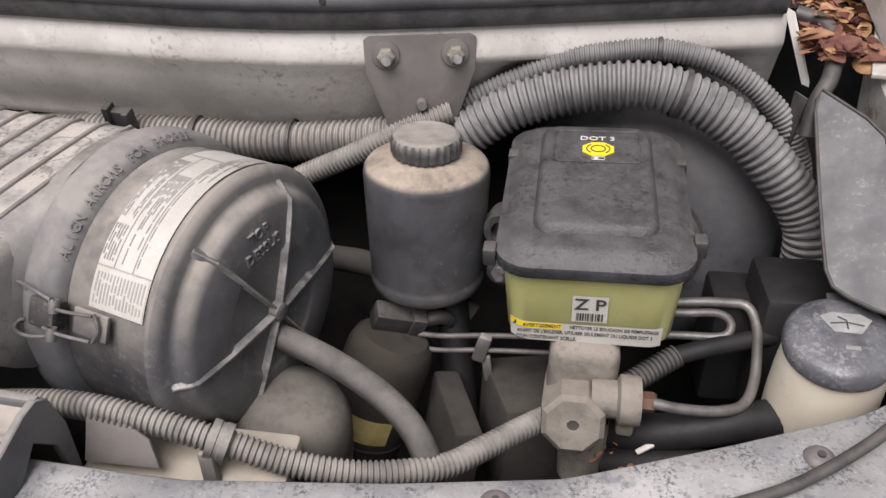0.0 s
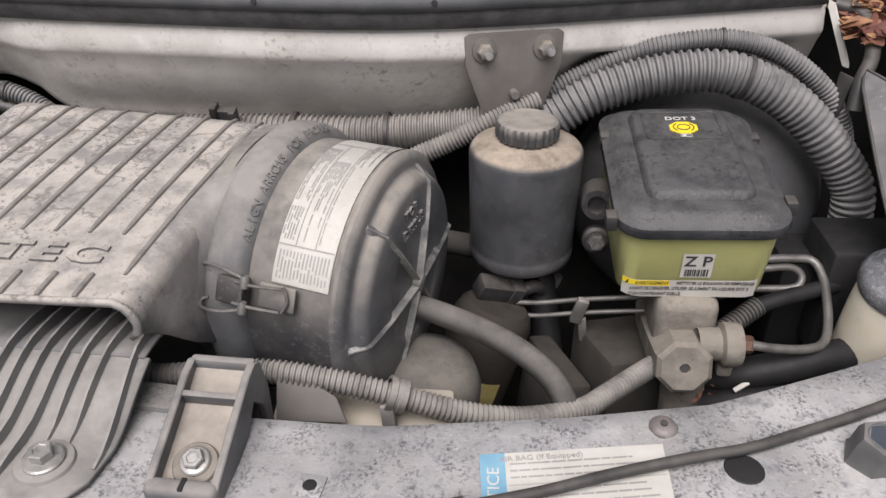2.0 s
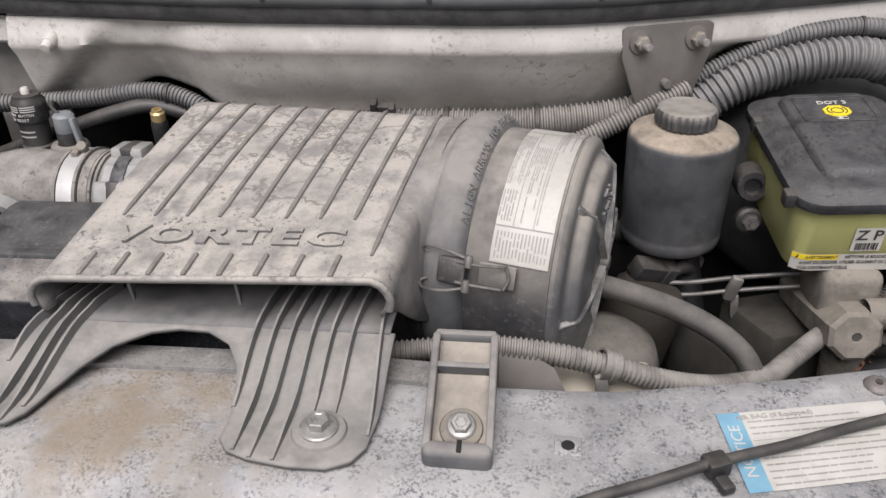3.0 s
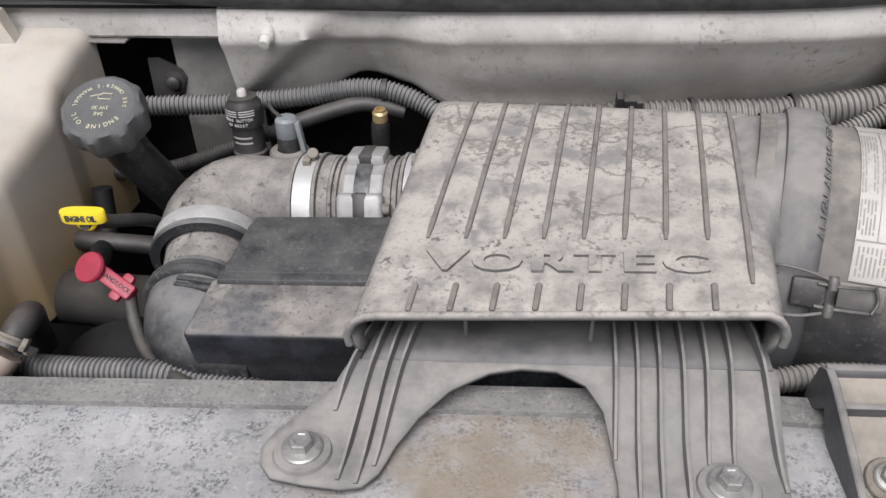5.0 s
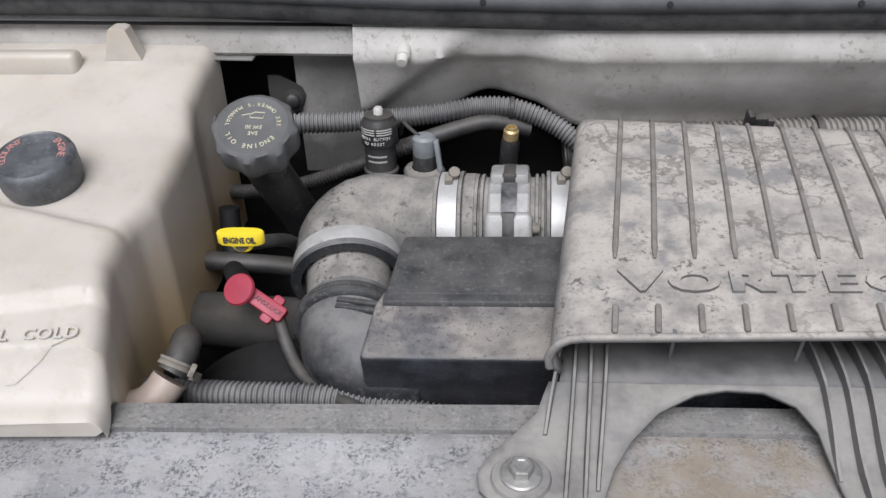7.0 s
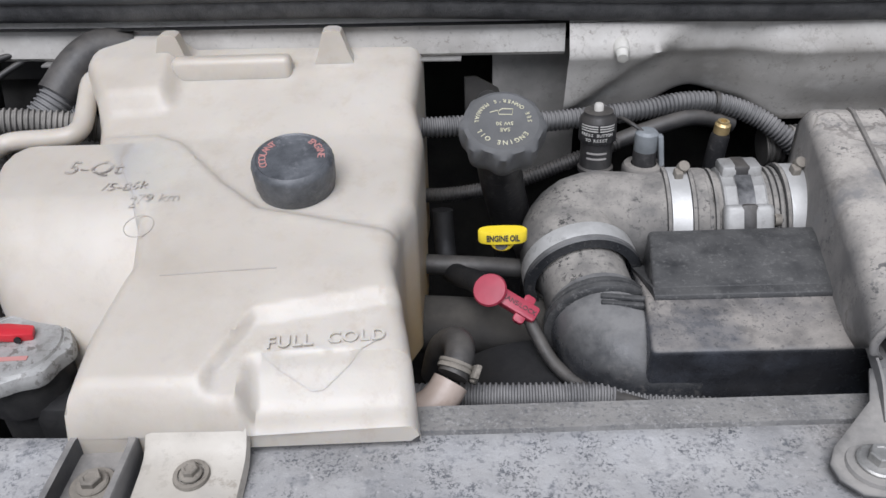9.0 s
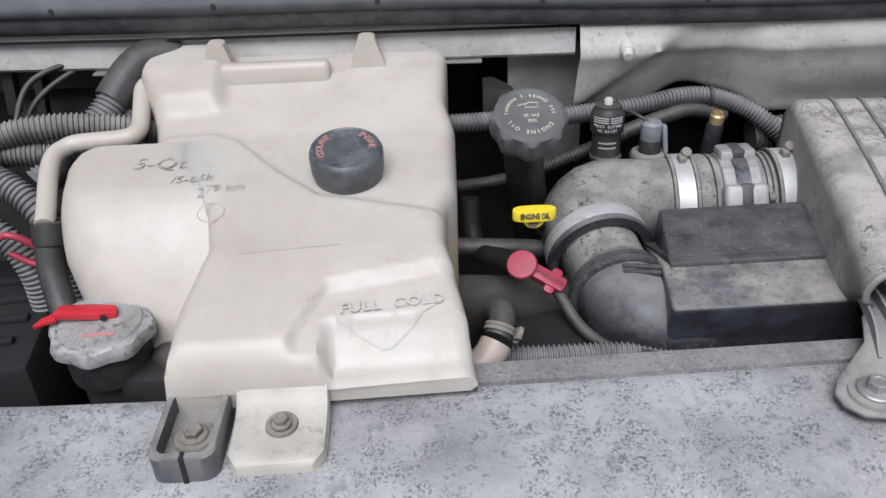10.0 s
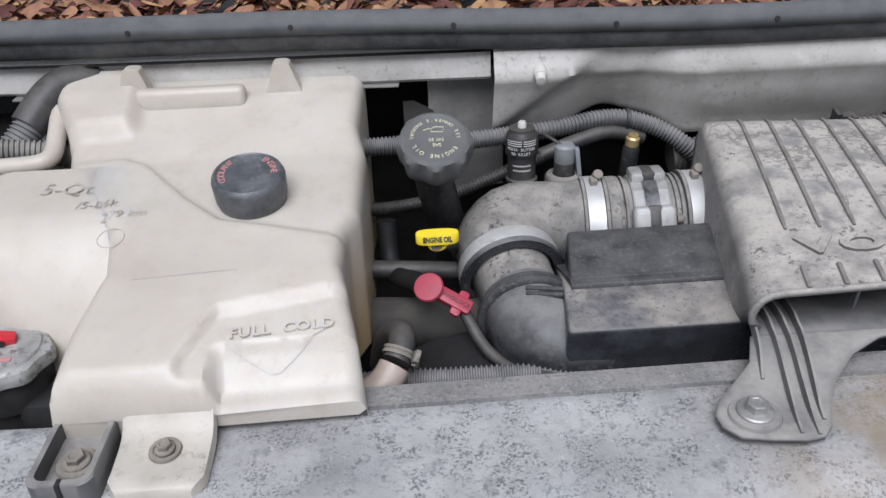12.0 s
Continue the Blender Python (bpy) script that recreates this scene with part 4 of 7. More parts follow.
    # overflow rim pipe round the side lobe
    part("overflow_pipe", tube([(-1.117, 0.515, 1.163), (-1.116, 0.500, 1.158), (-1.112, 0.465, 1.142), (-1.113, 0.453, 1.1385), (-1.118, 0.4475, 1.137), (-1.130, 0.446, 1.136), (-1.160, 0.447, 1.134), (-1.170, 0.442, 1.132), (-1.175, 0.430, 1.130), (-1.173, 0.408, 1.123), (-1.167, 0.378, 1.111), (-1.164, 0.362, 1.105)], 0.0075, 14, 0.004), M_WHITE, t)
    # foot with bolt
    loops = []
    for y, z in ((0.157, 1.0500), (0.158, 1.0530), (0.1605, 1.0545), (0.166, 1.055), (0.174, 1.055), (0.190, 1.0565), (0.197, 1.058), (0.2025, 1.0615), (0.206, 1.0655), (0.2085, 1.0690), (0.2125, 1.0700)):
        ins = 0.007 * (1 - smooth(0.155, 0.166, y))
        loops.append([Vector((x, y, zz)) for x, zz in ((-1.0005 + ins, z - 0.008), (-0.9995 + ins, z - 0.001), (-0.996 + ins, z), (-0.971, z), (-0.947 - ins, z), (-0.9435 - ins, z - 0.001), (-0.9425 - ins, z - 0.008))])
    part("mounting_foot", loft(loops), M_FOOT, t, "dirty greyish mounting foot")
    bolt("bolt", (-0.970, 0.186, 1.0585), (0, -0.08, 1), 0.0080, 0.005, 0.0062, t, "dirty hex bolt", material=M_CAST)
    part("bolt_sleeve", lathe([(0.0100, 0), (0.0095, 0.0018), (0.0072, 0.0018)], basis((-0.970, 0.186, 1.0565), (0, -0.08, 1)), 28), M_CAST, t, "dirty ring")
    # cap
    nrm = Vector((0.02, -0.24, 1)).normalized()
    m = basis((-0.9335, 0.371, 1.134), nrm)
    cap = part("cap", lathe([(0.0255, -0.004), (0.026, 0.001), (0.0268, 0.0025), (0.0273, 0.0175), (0.0262, 0.0205), (0.0238, 0.0222), (0.0228, 0.0214), (0, 0.0214)], m, 56, lambda a, r, h: 1 + (0.006 * math.cos(28 * a) if 0.002 < h < 0.02 and r > 0.0266 else 0)), M_CAPTOP, t, "faded black screw cap")
    tm = m @ Matrix.Translation((0, 0, 0.0216))
    part("lettering", arc_text("ENGINE", 0.0070, 0.0190, 28, tm, False, 62), M_REDPRINT, cap)
    part("lettering", arc_text("COOLANT", 0.0070, 0.0190, 172, tm, False, 80), M_REDPRINT, cap)
    # raised level mark and arrow
    slope = Vector((0, 1, 0.30)).normalized()
    ln = Vector((1, 0, 0)).cross(slope)
    mm = basis((-0.9015, 0.2475, ztop(-0.902, 0.2475) + 0.0013), ln, (1, 0.08, 0))
    part("level_lettering", text("FULL  COLD", 0.0108, mm @ Matrix.Diagonal((1.06, 1, 1, 1)), 0.0006, 1.1, 0.0002), M_WHITE, t, "raised level lettering")
    tri = bmesh.new()
    fan = [[tri.verts.new(Vector((-0.938, 0.2395, 0)).lerp(Vector((-0.870, 0.2485, 0)), i / 12).lerp(Vector((-0.906, 0.2265, 0)), j / 10)) for i in range(13)] for j in range(10)]
    for j in range(9):
        for i in range(12):
            tri.faces.new((fan[j][i], fan[j][i + 1], fan[j + 1][i + 1], fan[j + 1][i]))
    tri = draped(tri, 0.0010)
    part("level_arrow", tri, M_WHITE, t)
    # pencilled note
    rnd = random.Random(7)
    jots = []
    def on_top(x, y):
        return Vector((x, y, ztop(x, y) + 0.0012))
    def stroke(pts):
        return sweep([on_top(x, y) - Vector((0, 0, 0.0009)) for x, y in pts], 0.0004, 6)
    for s, x, y, size in (("5-Qt", -1.079, 0.395, 0.021), ("/5-86k", -1.050, 0.372, 0.0125), ("279 km", -1.026, 0.356, 0.012)):
        jots.append(text(s, size, basis((x, y, max(ztop(x, y), 1.1335 + 0.123 * (y - 0.364) - 0.05 * (x + 1.065)) + 0.0012), (0.03, -0.16, 1), (1, -0.05, 0)), 0.0002))
    part("pencilled_note", draped(join(*jots)), M_PENCIL, t, "faint pencilled note")
    part("scratch", stroke([(-1.005 + 0.07 * i / 14, 0.288 + 0.004 * i / 14) for i in range(15)]), M_PENCIL, t)
    ring = [(-1.029 + 0.0095 * math.cos(i * 0.4), 0.330 + 0.0095 * math.sin(i * 0.4)) for i in range(17)]
    part("moulded_ring", stroke(ring), M_PENCIL, t)
    # outlet at the side
    part("outlet", tube([(-0.866, 0.258, 1.026), (-0.848, 0.260, 1.030), (-0.838, 0.265, 1.036), (-0.831, 0.273, 1.0435)], 0.0118, 18, 0.003), M_PINKHOSE, t, "stained outlet spout")
    return t


tank()


# ---- black tray block beside the tank, on the support ----
def tray(name, x0, x1, y0, y1, z0, h, label, slot=True, bx=None, by=None):
    t = thing(name, ((x0 + x1) / 2, (y0 + y1) / 2, z0), label, "bracket")
    w = 0.0045
    out = rounded(x0, y0, x1, y1, 0.009)
    inn = rounded(x0 + w, y0 + w, x1 - w, y1 - w, 0.006)
    lo = [Vector((x, y, z0)) for x, y in out]
    r1 = [Vector((x, y, z0 + h - 0.0015)) for x, y in out]
    r1b = [Vector((x + (-0.001 if x > (x0 + x1) / 2 else 0.001), y + (-0.001 if y > (y0 + y1) / 2 else 0.001), z0 + h)) for x, y in out]
    r2 = [Vector((x, y, z0 + h)) for x, y in inn]
    r3 = [Vector((x, y, z0 + h * 0.35)) for x, y in inn]
    part("tray", loft([lo, r1, r1b, r2, r3]), M_STRAP, t, "", 35)
    if slot:
        part("slot", box(0.003, 0.0065, h + 0.001, pose((x0 + x1) / 2 + 0.001, y0 + 0.002, z0 + h / 2), 0.0006), M_BAY, t)
    if bx:
        part("washer", lathe([(0, 0.002), (0.0118, 0.002), (0.0125, 0.001), (0.0125, -0.001)], basis((bx, by, z0 + h * 0.35 + 0.001)), 28), M_CAST, t)
        bolt("bolt", (bx, by, z0 + h * 0.35 + 0.004), (0, -0.05, 1), 0.0105, 0.0055, 0.0085, t, "dirty hex bolt", material=M_CAST)
    return t


tray("tank_bracket", -1.0425, -1.0035, 0.1545, 0.214, 1.046, 0.019, "black plastic tray bracket with hex bolt on the support", bx=-1.022, by=0.182)


# ---- radiator cap ----
def radiator_cap():
    t = thing("radiator_filler", (-1.103, 0.285, 0.96), "black radiator filler neck with silver cap and red lever", "radiator cap")
    n = Vector((0.02, -0.06, 1)).normalized()
    m = basis((-1.108, 0.287, 1.065), n) @ Matrix.Scale(0.88, 4)
    part("neck", lathe([(0.027, -0.10), (0.027, -0.045), (0.033, -0.042), (0.034, -0.012), (0.031, -0.008)], m, 40), M_HOSE, t)
    cap = part("cap", lathe([(0.033, -0.012), (0.0395, -0.010), (0.0405, -0.004), (0.0385, 0.001), (0.034, 0.0025), (0.0325, 0.0015), (0.0315, 0.0035), (0, 0.0045)], m, 72, lambda a, r, h: 1 + (0.045 * math.cos(8 * a) if r > 0.036 else 0)), M_PRESSCAP, t, "worn silver pressure cap")
    lev = [(-0.034, -0.006), (-0.030, 0.006), (0.0, 0.009), (0.022, 0.0075), (0.024, -0.004), (0.004, -0.0065)]
    lm = m @ pose(-0.006, 0.004, 0.0125, 0, 8, 6) @ Matrix.Diagonal((0.82, 0.9, 1, 1))
    part("lever", plate(lev, 0.007, lm, 0.0016), M_RED, t, "red safety lever")
    tip = plate([(-0.052, -0.012), (-0.032, -0.006), (-0.029, 0.006), (-0.046, -0.002)], 0.004, lm @ pose(0, 0, -0.001, 0, -8, 0), 0.001)
    part("lever_tip", tip, M_RED, t)
    part("lever_pin", lathe([(0.0022, 0), (0.0022, 0.0012), (0, 0.0012)], basis(lm @ Vector((0.012, -0.0068, -0.0035)), (0.1, -1, 0.1)), 12), M_BAY, t)
    part("rim_marks", arc_text("IIIIIIIIIIIII", 0.004, 0.028, 270, m @ Matrix.Translation((0, 0, 0.0037)), True, 110), M_INKGREY, cap)
    part("lettering_bar", box(0.024, 0.004, 0.0006, m @ pose(0.004, -0.017, 0.0042, 0, 0, 4), 0), M_REDPRINT, cap)
    return t


radiator_cap()


# ---- oil filler ----
def oil_filler():
    t = thing("oil_filler", (-0.775, 0.50, 0.96), "black oil filler tube with lobed cap and white print", "oil filler")
    n = Vector((0.02, -0.50, 1)).normalized()
    m = basis((-0.793, 0.412, 1.148), n) @ Matrix.Scale(0.9, 4)
    lob = lambda a, r, h: 1 + (0.055 * math.cos(8 * a + 0.3) if r > 0.024 and h < 0.0105 else 0)
    cap = part("cap", lathe([(0.020, -0.026), (0.0245, -0.022), (0.031, -0.014), (0.0325, -0.006), (0.0325, 0.007), (0.0310, 0.0105), (0.0275, 0.0125), (0.0265, 0.0118), (0, 0.0118)], m, 80, lob), M_OILCAP, t, "lobed black cap with white print")
    tm = m @ Matrix.Translation((0, 0, 0.0121))
    part("lettering", arc_text("ENGINE OIL", 0.0056, 0.0205, 265, tm, False, 130), M_CAPPRINT, cap)
    part("lettering", arc_text("SEE OWNER'S MANUAL", 0.0046, 0.0205, 90, tm, True, 190), M_CAPPRINT, cap)
    part("lettering", text("SAE", 0.0048, tm @ pose(0.001, -0.008, 0, 0, 0, 180 + 0), 0.0003), M_CAPPRINT, cap)
    part("lettering", text("5W 30", 0.0048, tm @ pose(0.001, -0.002, 0, 0, 0, 180), 0.0003), M_CAPPRINT, cap)
    can = sweep([tm @ Vector(p) for p in ((-0.010, 0.009, 0), (-0.004, 0.011, 0), (-0.003, 0.007, 0), (0.007, 0.0065, 0), (0.008, 0.012, 0), (0.000, 0.0125, 0), (-0.003, 0.0105, 0))], 0.0004, 6)
    part("oil_can_mark", can, M_CAPPRINT, cap)
    part("tube", tube([m @ Vector((0, 0, -0.015)), m @ Vector((0, 0, -0.05)), Vector((-0.783, 0.468, 1.045)), Vector((-0.778, 0.492, 1.0)), Vector((-0.775, 0.50, 0.95))], 0.0165, 24), M_BLACK, t)
    part("collar", lathe([(0.0175, -0.052), (0.0185, -0.048), (0.0185, -0.028), (0.0175, -0.024)], m, 28), M_BLACK, t)
    return t


oil_filler()


# ---- dipsticks ----
def dipsticks():
    t = thing("oil_dipstick", (-0.80, 0.40, 0.96), "yellow engine oil dipstick handle on a thin dark tube", "dipstick")
    m = basis((-0.796, 0.350, 1.101), (0.0, 0.02, 1), (1, 0.0, 0)) @ Matrix.Scale(0.84, 4)
    loopo = [Vector((0.0195 * (abs(math.cos(a)) ** 0.6) * (1 if math.cos(a) > 0 else -1), 0.0060 * math.sin(a), 0)) for a in [2 * math.pi * i / 40 for i in range(40)]]
    bm = loft([[m @ (p * s + Vector((0, 0, z))) for p in loopo] for s, z in ((0.96, -0.0055), (1, -0.0045), (1, 0.0045), (0.96, 0.0055))])
    h = part("handle", bm, M_YELLOW, t, "yellow moulded handle")
    # front face lettering
    part("lettering", text("ENGINE OIL", 0.0062, basis(m @ Vector((0, -0.0061, 0)), m.to_3x3() @ Vector((0, -1, 0)), (1, 0, 0)) @ Matrix.Diagonal((0.66, 1, 1, 1)), 0.0003, 1.0, 0.0002), M_INK, h)
    ringp = [m @ Vector((0.008 * math.cos(a), 0.001, -0.006 + 0.0075 * math.sin(a))) for a in [2 * math.pi * i / 30 for i in range(31)]]
    part("ring", sweep(ringp, 0.0016, 8), M_YELLOW, h)
    part("tube", tube([(-0.797, 0.350, 1.095), (-0.793, 0.372, 1.082), (-0.78, 0.42, 1.05), (-0.77, 0.45, 1.0), (-0.77, 0.47, 0.95)], 0.0052, 12), M_HOSE, t)
    t2 = thing("transmission_dipstick", (-0.80, 0.40, 0.95), "crimson locking transmission dipstick handle on a dark tube", "dipstick")
    a, b = Vector((-0.8045, 0.350, 1.060)), Vector((-0.774, 0.340, 1.041))
    d = (b - a).normalized()
    m2 = basis(a.lerp(b, 0.6), Vector((0.1, -0.62, 0.8)), d) @ Matrix.Scale(0.88, 4)
    body = part("handle", plate(rounded(-0.019, -0.0065, 0.019, 0.0065, 0.0025), 0.010, m2, 0.0012), M_CRIMSON, t2, "crimson plastic handle")
    part("wing", plate(rounded(0.003, -0.0125, 0.0125, 0.0125, 0.003), 0.006, m2 @ Matrix.Translation((0, 0, -0.002)), 0.001), M_CRIMSON, t2)
    part("lettering", text("TRANS/LOCK", 0.0055, m2 @ Matrix.Translation((0.001, 0, 0.0003)), 0.0003), M_INK, body)
    m3 = basis(a + Vector((0, 0, -0.004)), Vector((-0.25, -0.6, 0.8))) @ Matrix.Scale(0.9, 4)
    part("disc", lathe([(0, 0.003), (0.0125, 0.002), (0.0135, 0), (0.0125, -0.003), (0, -0.003)], m3, 30), M_CRIMSON, t2)
    part("tube", tube([(-0.8075, 0.361, 1.0475), (-0.8125, 0.377, 1.044), (-0.826, 0.405, 1.031), (-0.834, 0.428, 1.023), (-0.837, 0.443, 1.034), (-0.838, 0.450, 1.052), (-0.838, 0.454, 1.066)], 0.0085, 14), M_DEEP, t2)


dipsticks()


# ---- intake pipe, clamps, air meter, gauge ----
M_RLID = mat("dark_resonator_lid", (0.013, 0.014, 0.016), (0.028, 0.029, 0.031), 0.4, dust=(0.20, 0.195, 0.185), dust_amt=0.34, scale=24, spot=(0.26, 0.25, 0.24), spot_amt=0.3, spot_scale=260, bump=0.25, stains=(((0.16, 0.157, 0.15), 350.0, 0.58, 0.66, 0.45), ((0.115, 0.113, 0.11), 30.0, 0.52, 0.68, 0.5),))


M_INNER = mat("grimy_inner_panel_paint", (0.17, 0.165, 0.155), (0.27, 0.26, 0.245), 0.5, scale=18, spot=(0.08, 0.075, 0.07), spot_amt=0.5, spot_scale=140, stains=(((0.38, 0.37, 0.35), 24.0, 0.56, 0.68, 0.5),))
M_METER = mat("light_cast_meter_body", (0.28, 0.275, 0.265), (0.41, 0.405, 0.39), 0.5, metal=0.2, scale=40, spot=(0.15, 0.145, 0.135), spot_amt=0.5, spot_scale=170, sharp=0.54)
M_ELBAND = mat("dusty_wide_clamp_band", (0.35, 0.345, 0.33), (0.48, 0.475, 0.46), 0.5, metal=0.2, scale=40, spot=(0.12, 0.115, 0.11), spot_amt=0.5, spot_scale=120)
M_TAPE = mat("worn_tape", (0.035, 0.035, 0.037), (0.15, 0.15, 0.15), 0.35, scale=90)


def intake():
    ax0, ax1 = Vector((-0.735, 0.450, 1.047)), Vector((-0.545, 0.438, 1.055))
    d = (ax1 - ax0).normalized()
    m = basis(ax0, d, (0, 0, 1))
    t = thing("intake_elbow", (-0.72, 0.40, 0.98), "grey-black rubber intake elbow with dusty top", "intake pipe")
    # upper horizontal pipe bending forward and down
    path = spline([ax0 + d * 0.075, ax0 + d * 0.04, ax0 + d * 0.012, Vector((-0.7365, 0.432, 1.042)), Vector((-0.7345, 0.408, 1.037)), Vector((-0.7305, 0.380, 1.031)), Vector((-0.7265, 0.352, 1.026))], 0.006)
    part("elbow", sweep(path, [0.0415 - 0.0085 * smooth(0.60, 0.74, i / len(path)) for i in range(len(path))], 40), M_ELBOW, t)
    dn = (Vector((-0.7265, 0.343, 1.022)) - Vector((-0.7345, 0.408, 1.037))).normalized()
    m2 = basis(Vector((-0.7335, 0.400, 1.0345)), dn, (0, 0, 1))
    part("band", lathe([(0.040, -0.011), (0.0440, -0.010), (0.0446, 0.0), (0.0435, 0.0035)], m2, 48), M_ELBAND, t, "dusty metal clamp band")
    part("collar", lathe([(0.042, 0.003), (0.0448, 0.0040), (0.0452, 0.0075), (0.0440, 0.0090), (0.040, 0.0095), (0.037, 0.010)], m2, 48), M_GLOSS, t)
    mcl = basis(Vector((-0.7262, 0.3475, 1.0272)), (0.05, -0.98, -0.12), (0, 0, 1))
    part("collar", lathe([(0.033, -0.0065), (0.0392, -0.0058), (0.0402, -0.0040), (0.0402, -0.0012), (0.0388, -0.0004), (0.0388, 0.0008), (0.0410, 0.0018), (0.0412, 0.0058), (0.0395, 0.0072), (0.035, 0.0080)], mcl, 48), M_RLID, t, "dark moulded collar")
    # lower elbow turning into the resonator
    low = spline([Vector((-0.727, 0.358, 1.028)), Vector((-0.7255, 0.342, 1.027)), Vector((-0.721, 0.324, 1.0245)), Vector((-0.706, 0.3145, 1.0225)), Vector((-0.670, 0.3135, 1.0225))], 0.004)
    part("lower_elbow", sweep(low, 0.0366, 36), M_GLOSS, t, "shiny dark lower elbow")
    # flange that carries the collar's seam on to the box
    part("flange", box(0.036, 0.0050, 0.007, pose(-0.7130, 0.3285, 1.0605, 0, 0, -10), 0.0012), M_RLID, t, "dark moulded seam flange")
    part("flange", box(0.036, 0.0045, 0.006, pose(-0.7135, 0.3232, 1.0595, 0, 0, -10), 0.0012), M_RLID, t, "dark moulded seam flange")
    # two clamps
    for k, s in enumerate((0.080, 0.166)):
        c = thing("hose_clamp", ax0 + d * s, "bright steel hose clamp band with screw", "hose clamp", "hose clamps on the intake pipe")
        mm = m @ Matrix.Translation((0, 0, s))
        part("band", lathe([(0.041, -0.0075), (0.0437, -0.0072), (0.0437, 0.0072), (0.041, 0.0075)], mm, 56), M_BAND, c)
        part("rim", lathe([(0.0425, -0.011), (0.0445, -0.0105), (0.0445, -0.008), (0.0425, -0.0075)], mm, 56), M_ELBOW, c)
        part("rim", lathe([(0.0425, 0.0075), (0.0445, 0.008), (0.0445, 0.0105), (0.0425, 0.011)], mm, 56), M_ELBOW, c)
        p = mm @ Vector((0.0445, 0.004, 0.0))
        part("screw_housing", box(0.006, 0.009, 0.007, basis(p, (0.1, -0.1, 1)), 0.001), M_CAST, c)
        part("screw", lathe([(0, 0.006), (0.0042, 0.006), (0.0046, 0.0045), (0.0046, 0)], basis(p + Vector((0.004, 0.006, 0.002)), (0.1, -0.6, 0.7)), 14), M_CAST, c)
    # sleeves
    part("sleeve", lathe([(0.0405, 0.09), (0.0425, 0.092), (0.0425, 0.100), (0.0395, 0.102), (0.0395, 0.108)], m, 48), M_ELBOW, t)
    # air meter
    a = thing("air_meter", ax0 + d * 0.127, "cast aluminium air flow meter with black strip", "air meter")
    mm = m @ Matrix.Translation((0, 0, 0.127))
    part("core", lathe([(0.0385, -0.050), (0.0395, -0.045), (0.0395, 0.050), (0.0385, 0.055)], mm, 48), M_ELBOW, a)
    part("meter_body", lathe([(0.039, -0.0165), (0.0425, -0.0155), (0.0432, -0.014), (0.0432, 0.014), (0.0425, 0.0155), (0.039, 0.0165)], mm, 16), M_METER, a, "", 15)
    def face(deg, r, z=0.0):
        q = radians(deg)
        return mm @ Vector((r * math.cos(q), r * math.sin(q), z))
    sg = 1 if face(60, 0.04).y < face(0, 0.04).y else -1
    fm = basis(face(sg * 62, 0.043), face(sg * 62, 0.05) - face(sg * 62, 0.04), d)
    hm = basis(face(sg * -8, 0.043), face(sg * -8, 0.05) - face(sg * -8, 0.04), d)
    part("sensor_head", box(0.030, 0.024, 0.012, hm, 0.003), M_METER, a)
    part("sensor_block", box(0.036, 0.028, 0.012, fm, 0.004, 3), M_METER, a)
    for zz in (-0.030, -0.0255, -0.021, 0.021, 0.0255, 0.030):
        part("ridge", lathe([(0.0390, -0.0018), (0.0418, -0.0012), (0.0422, 0.0), (0.0418, 0.0012), (0.0390, 0.0018)], mm @ Matrix.Translation((0, 0, zz)), 48), M_ELBOW, a)
    part("strip", box(0.0135, 0.0285, 0.0126, fm, 0.003), M_BLACK, a, "black centre strip")
    part("strip", box(0.012, 0.0245, 0.0126, hm, 0.002), M_HOSE, a, "dark tape strip")
    tape = loft([[face(sg * q, 0.0442, z) for z in (-0.006, 0.006)] for q in range(-22, 54, 4)], False, False)
    part("tape", tape, M_TAPE, a, "worn grey tape strip")
    part("sticker", box(0.0125, 0.0075, 0.0005, fm @ Matrix.Translation((0.0, -0.0085 if (fm.to_3x3() @ Vector((0, 1, 0))).z > 0 else 0.0085, 0.0066)), 0), M_PAPER, a)
    part("sticker_print", box(0.0095, 0.0024, 0.0004, fm @ Matrix.Translation((0.0, -0.0085 if (fm.to_3x3() @ Vector((0, 1, 0))).z > 0 else 0.0085, 0.0070)), 0), M_REDPRINT, a)
    part("screw", lathe([(0, 0.005), (0.004, 0.005), (0.0045, 0.004), (0.0045, 0)], fm @ pose(0.018, 0.002, 0.001, 0, 90, 0), 14), M_CAST, a)
    # resonator box
    r = thing("resonator_box", (-0.60, 0.31, 0.98), "black plastic resonator box with dust on its lid", "resonator")
    PA, PC, PD = (0.378, 1.077), (0.2735, 1.0615), (0.283, 1.005)
    def prism(pts, x0, x1, xs=0.0, bev=0.0035):
        bm = loft([[Vector((x0 + xs * (0.38 - y), y, z)) for y, z in pts], [Vector((x1, y - 0.006, z + 0.006)) for y, z in pts]])
        bmesh.ops.recalc_face_normals(bm, faces=bm.faces)
        return bevelled(bm, bev, 3)
    part("lid", prism([(0.40, 1.045), (0.392, 1.076), PA, (0.326, 1.0705), (0.326, 1.045)], -0.690, -0.43, -0.14), M_RLID, r)
    part("seam", prism([(0.40, 1.040), (0.329, 1.0705), (0.321, 1.0695), (0.3195, 1.066), (0.3225, 1.0645), (0.40, 1.036)], -0.6965, -0.43, -0.02, 0.0006), M_RLID, r)
    part("box_body", prism([(0.40, 0.98), (0.40, 1.04), (0.3225, 1.0665), PC, PD, (0.281, 0.98)], -0.698, -0.43, -0.10, 0.004), M_RESON, r)
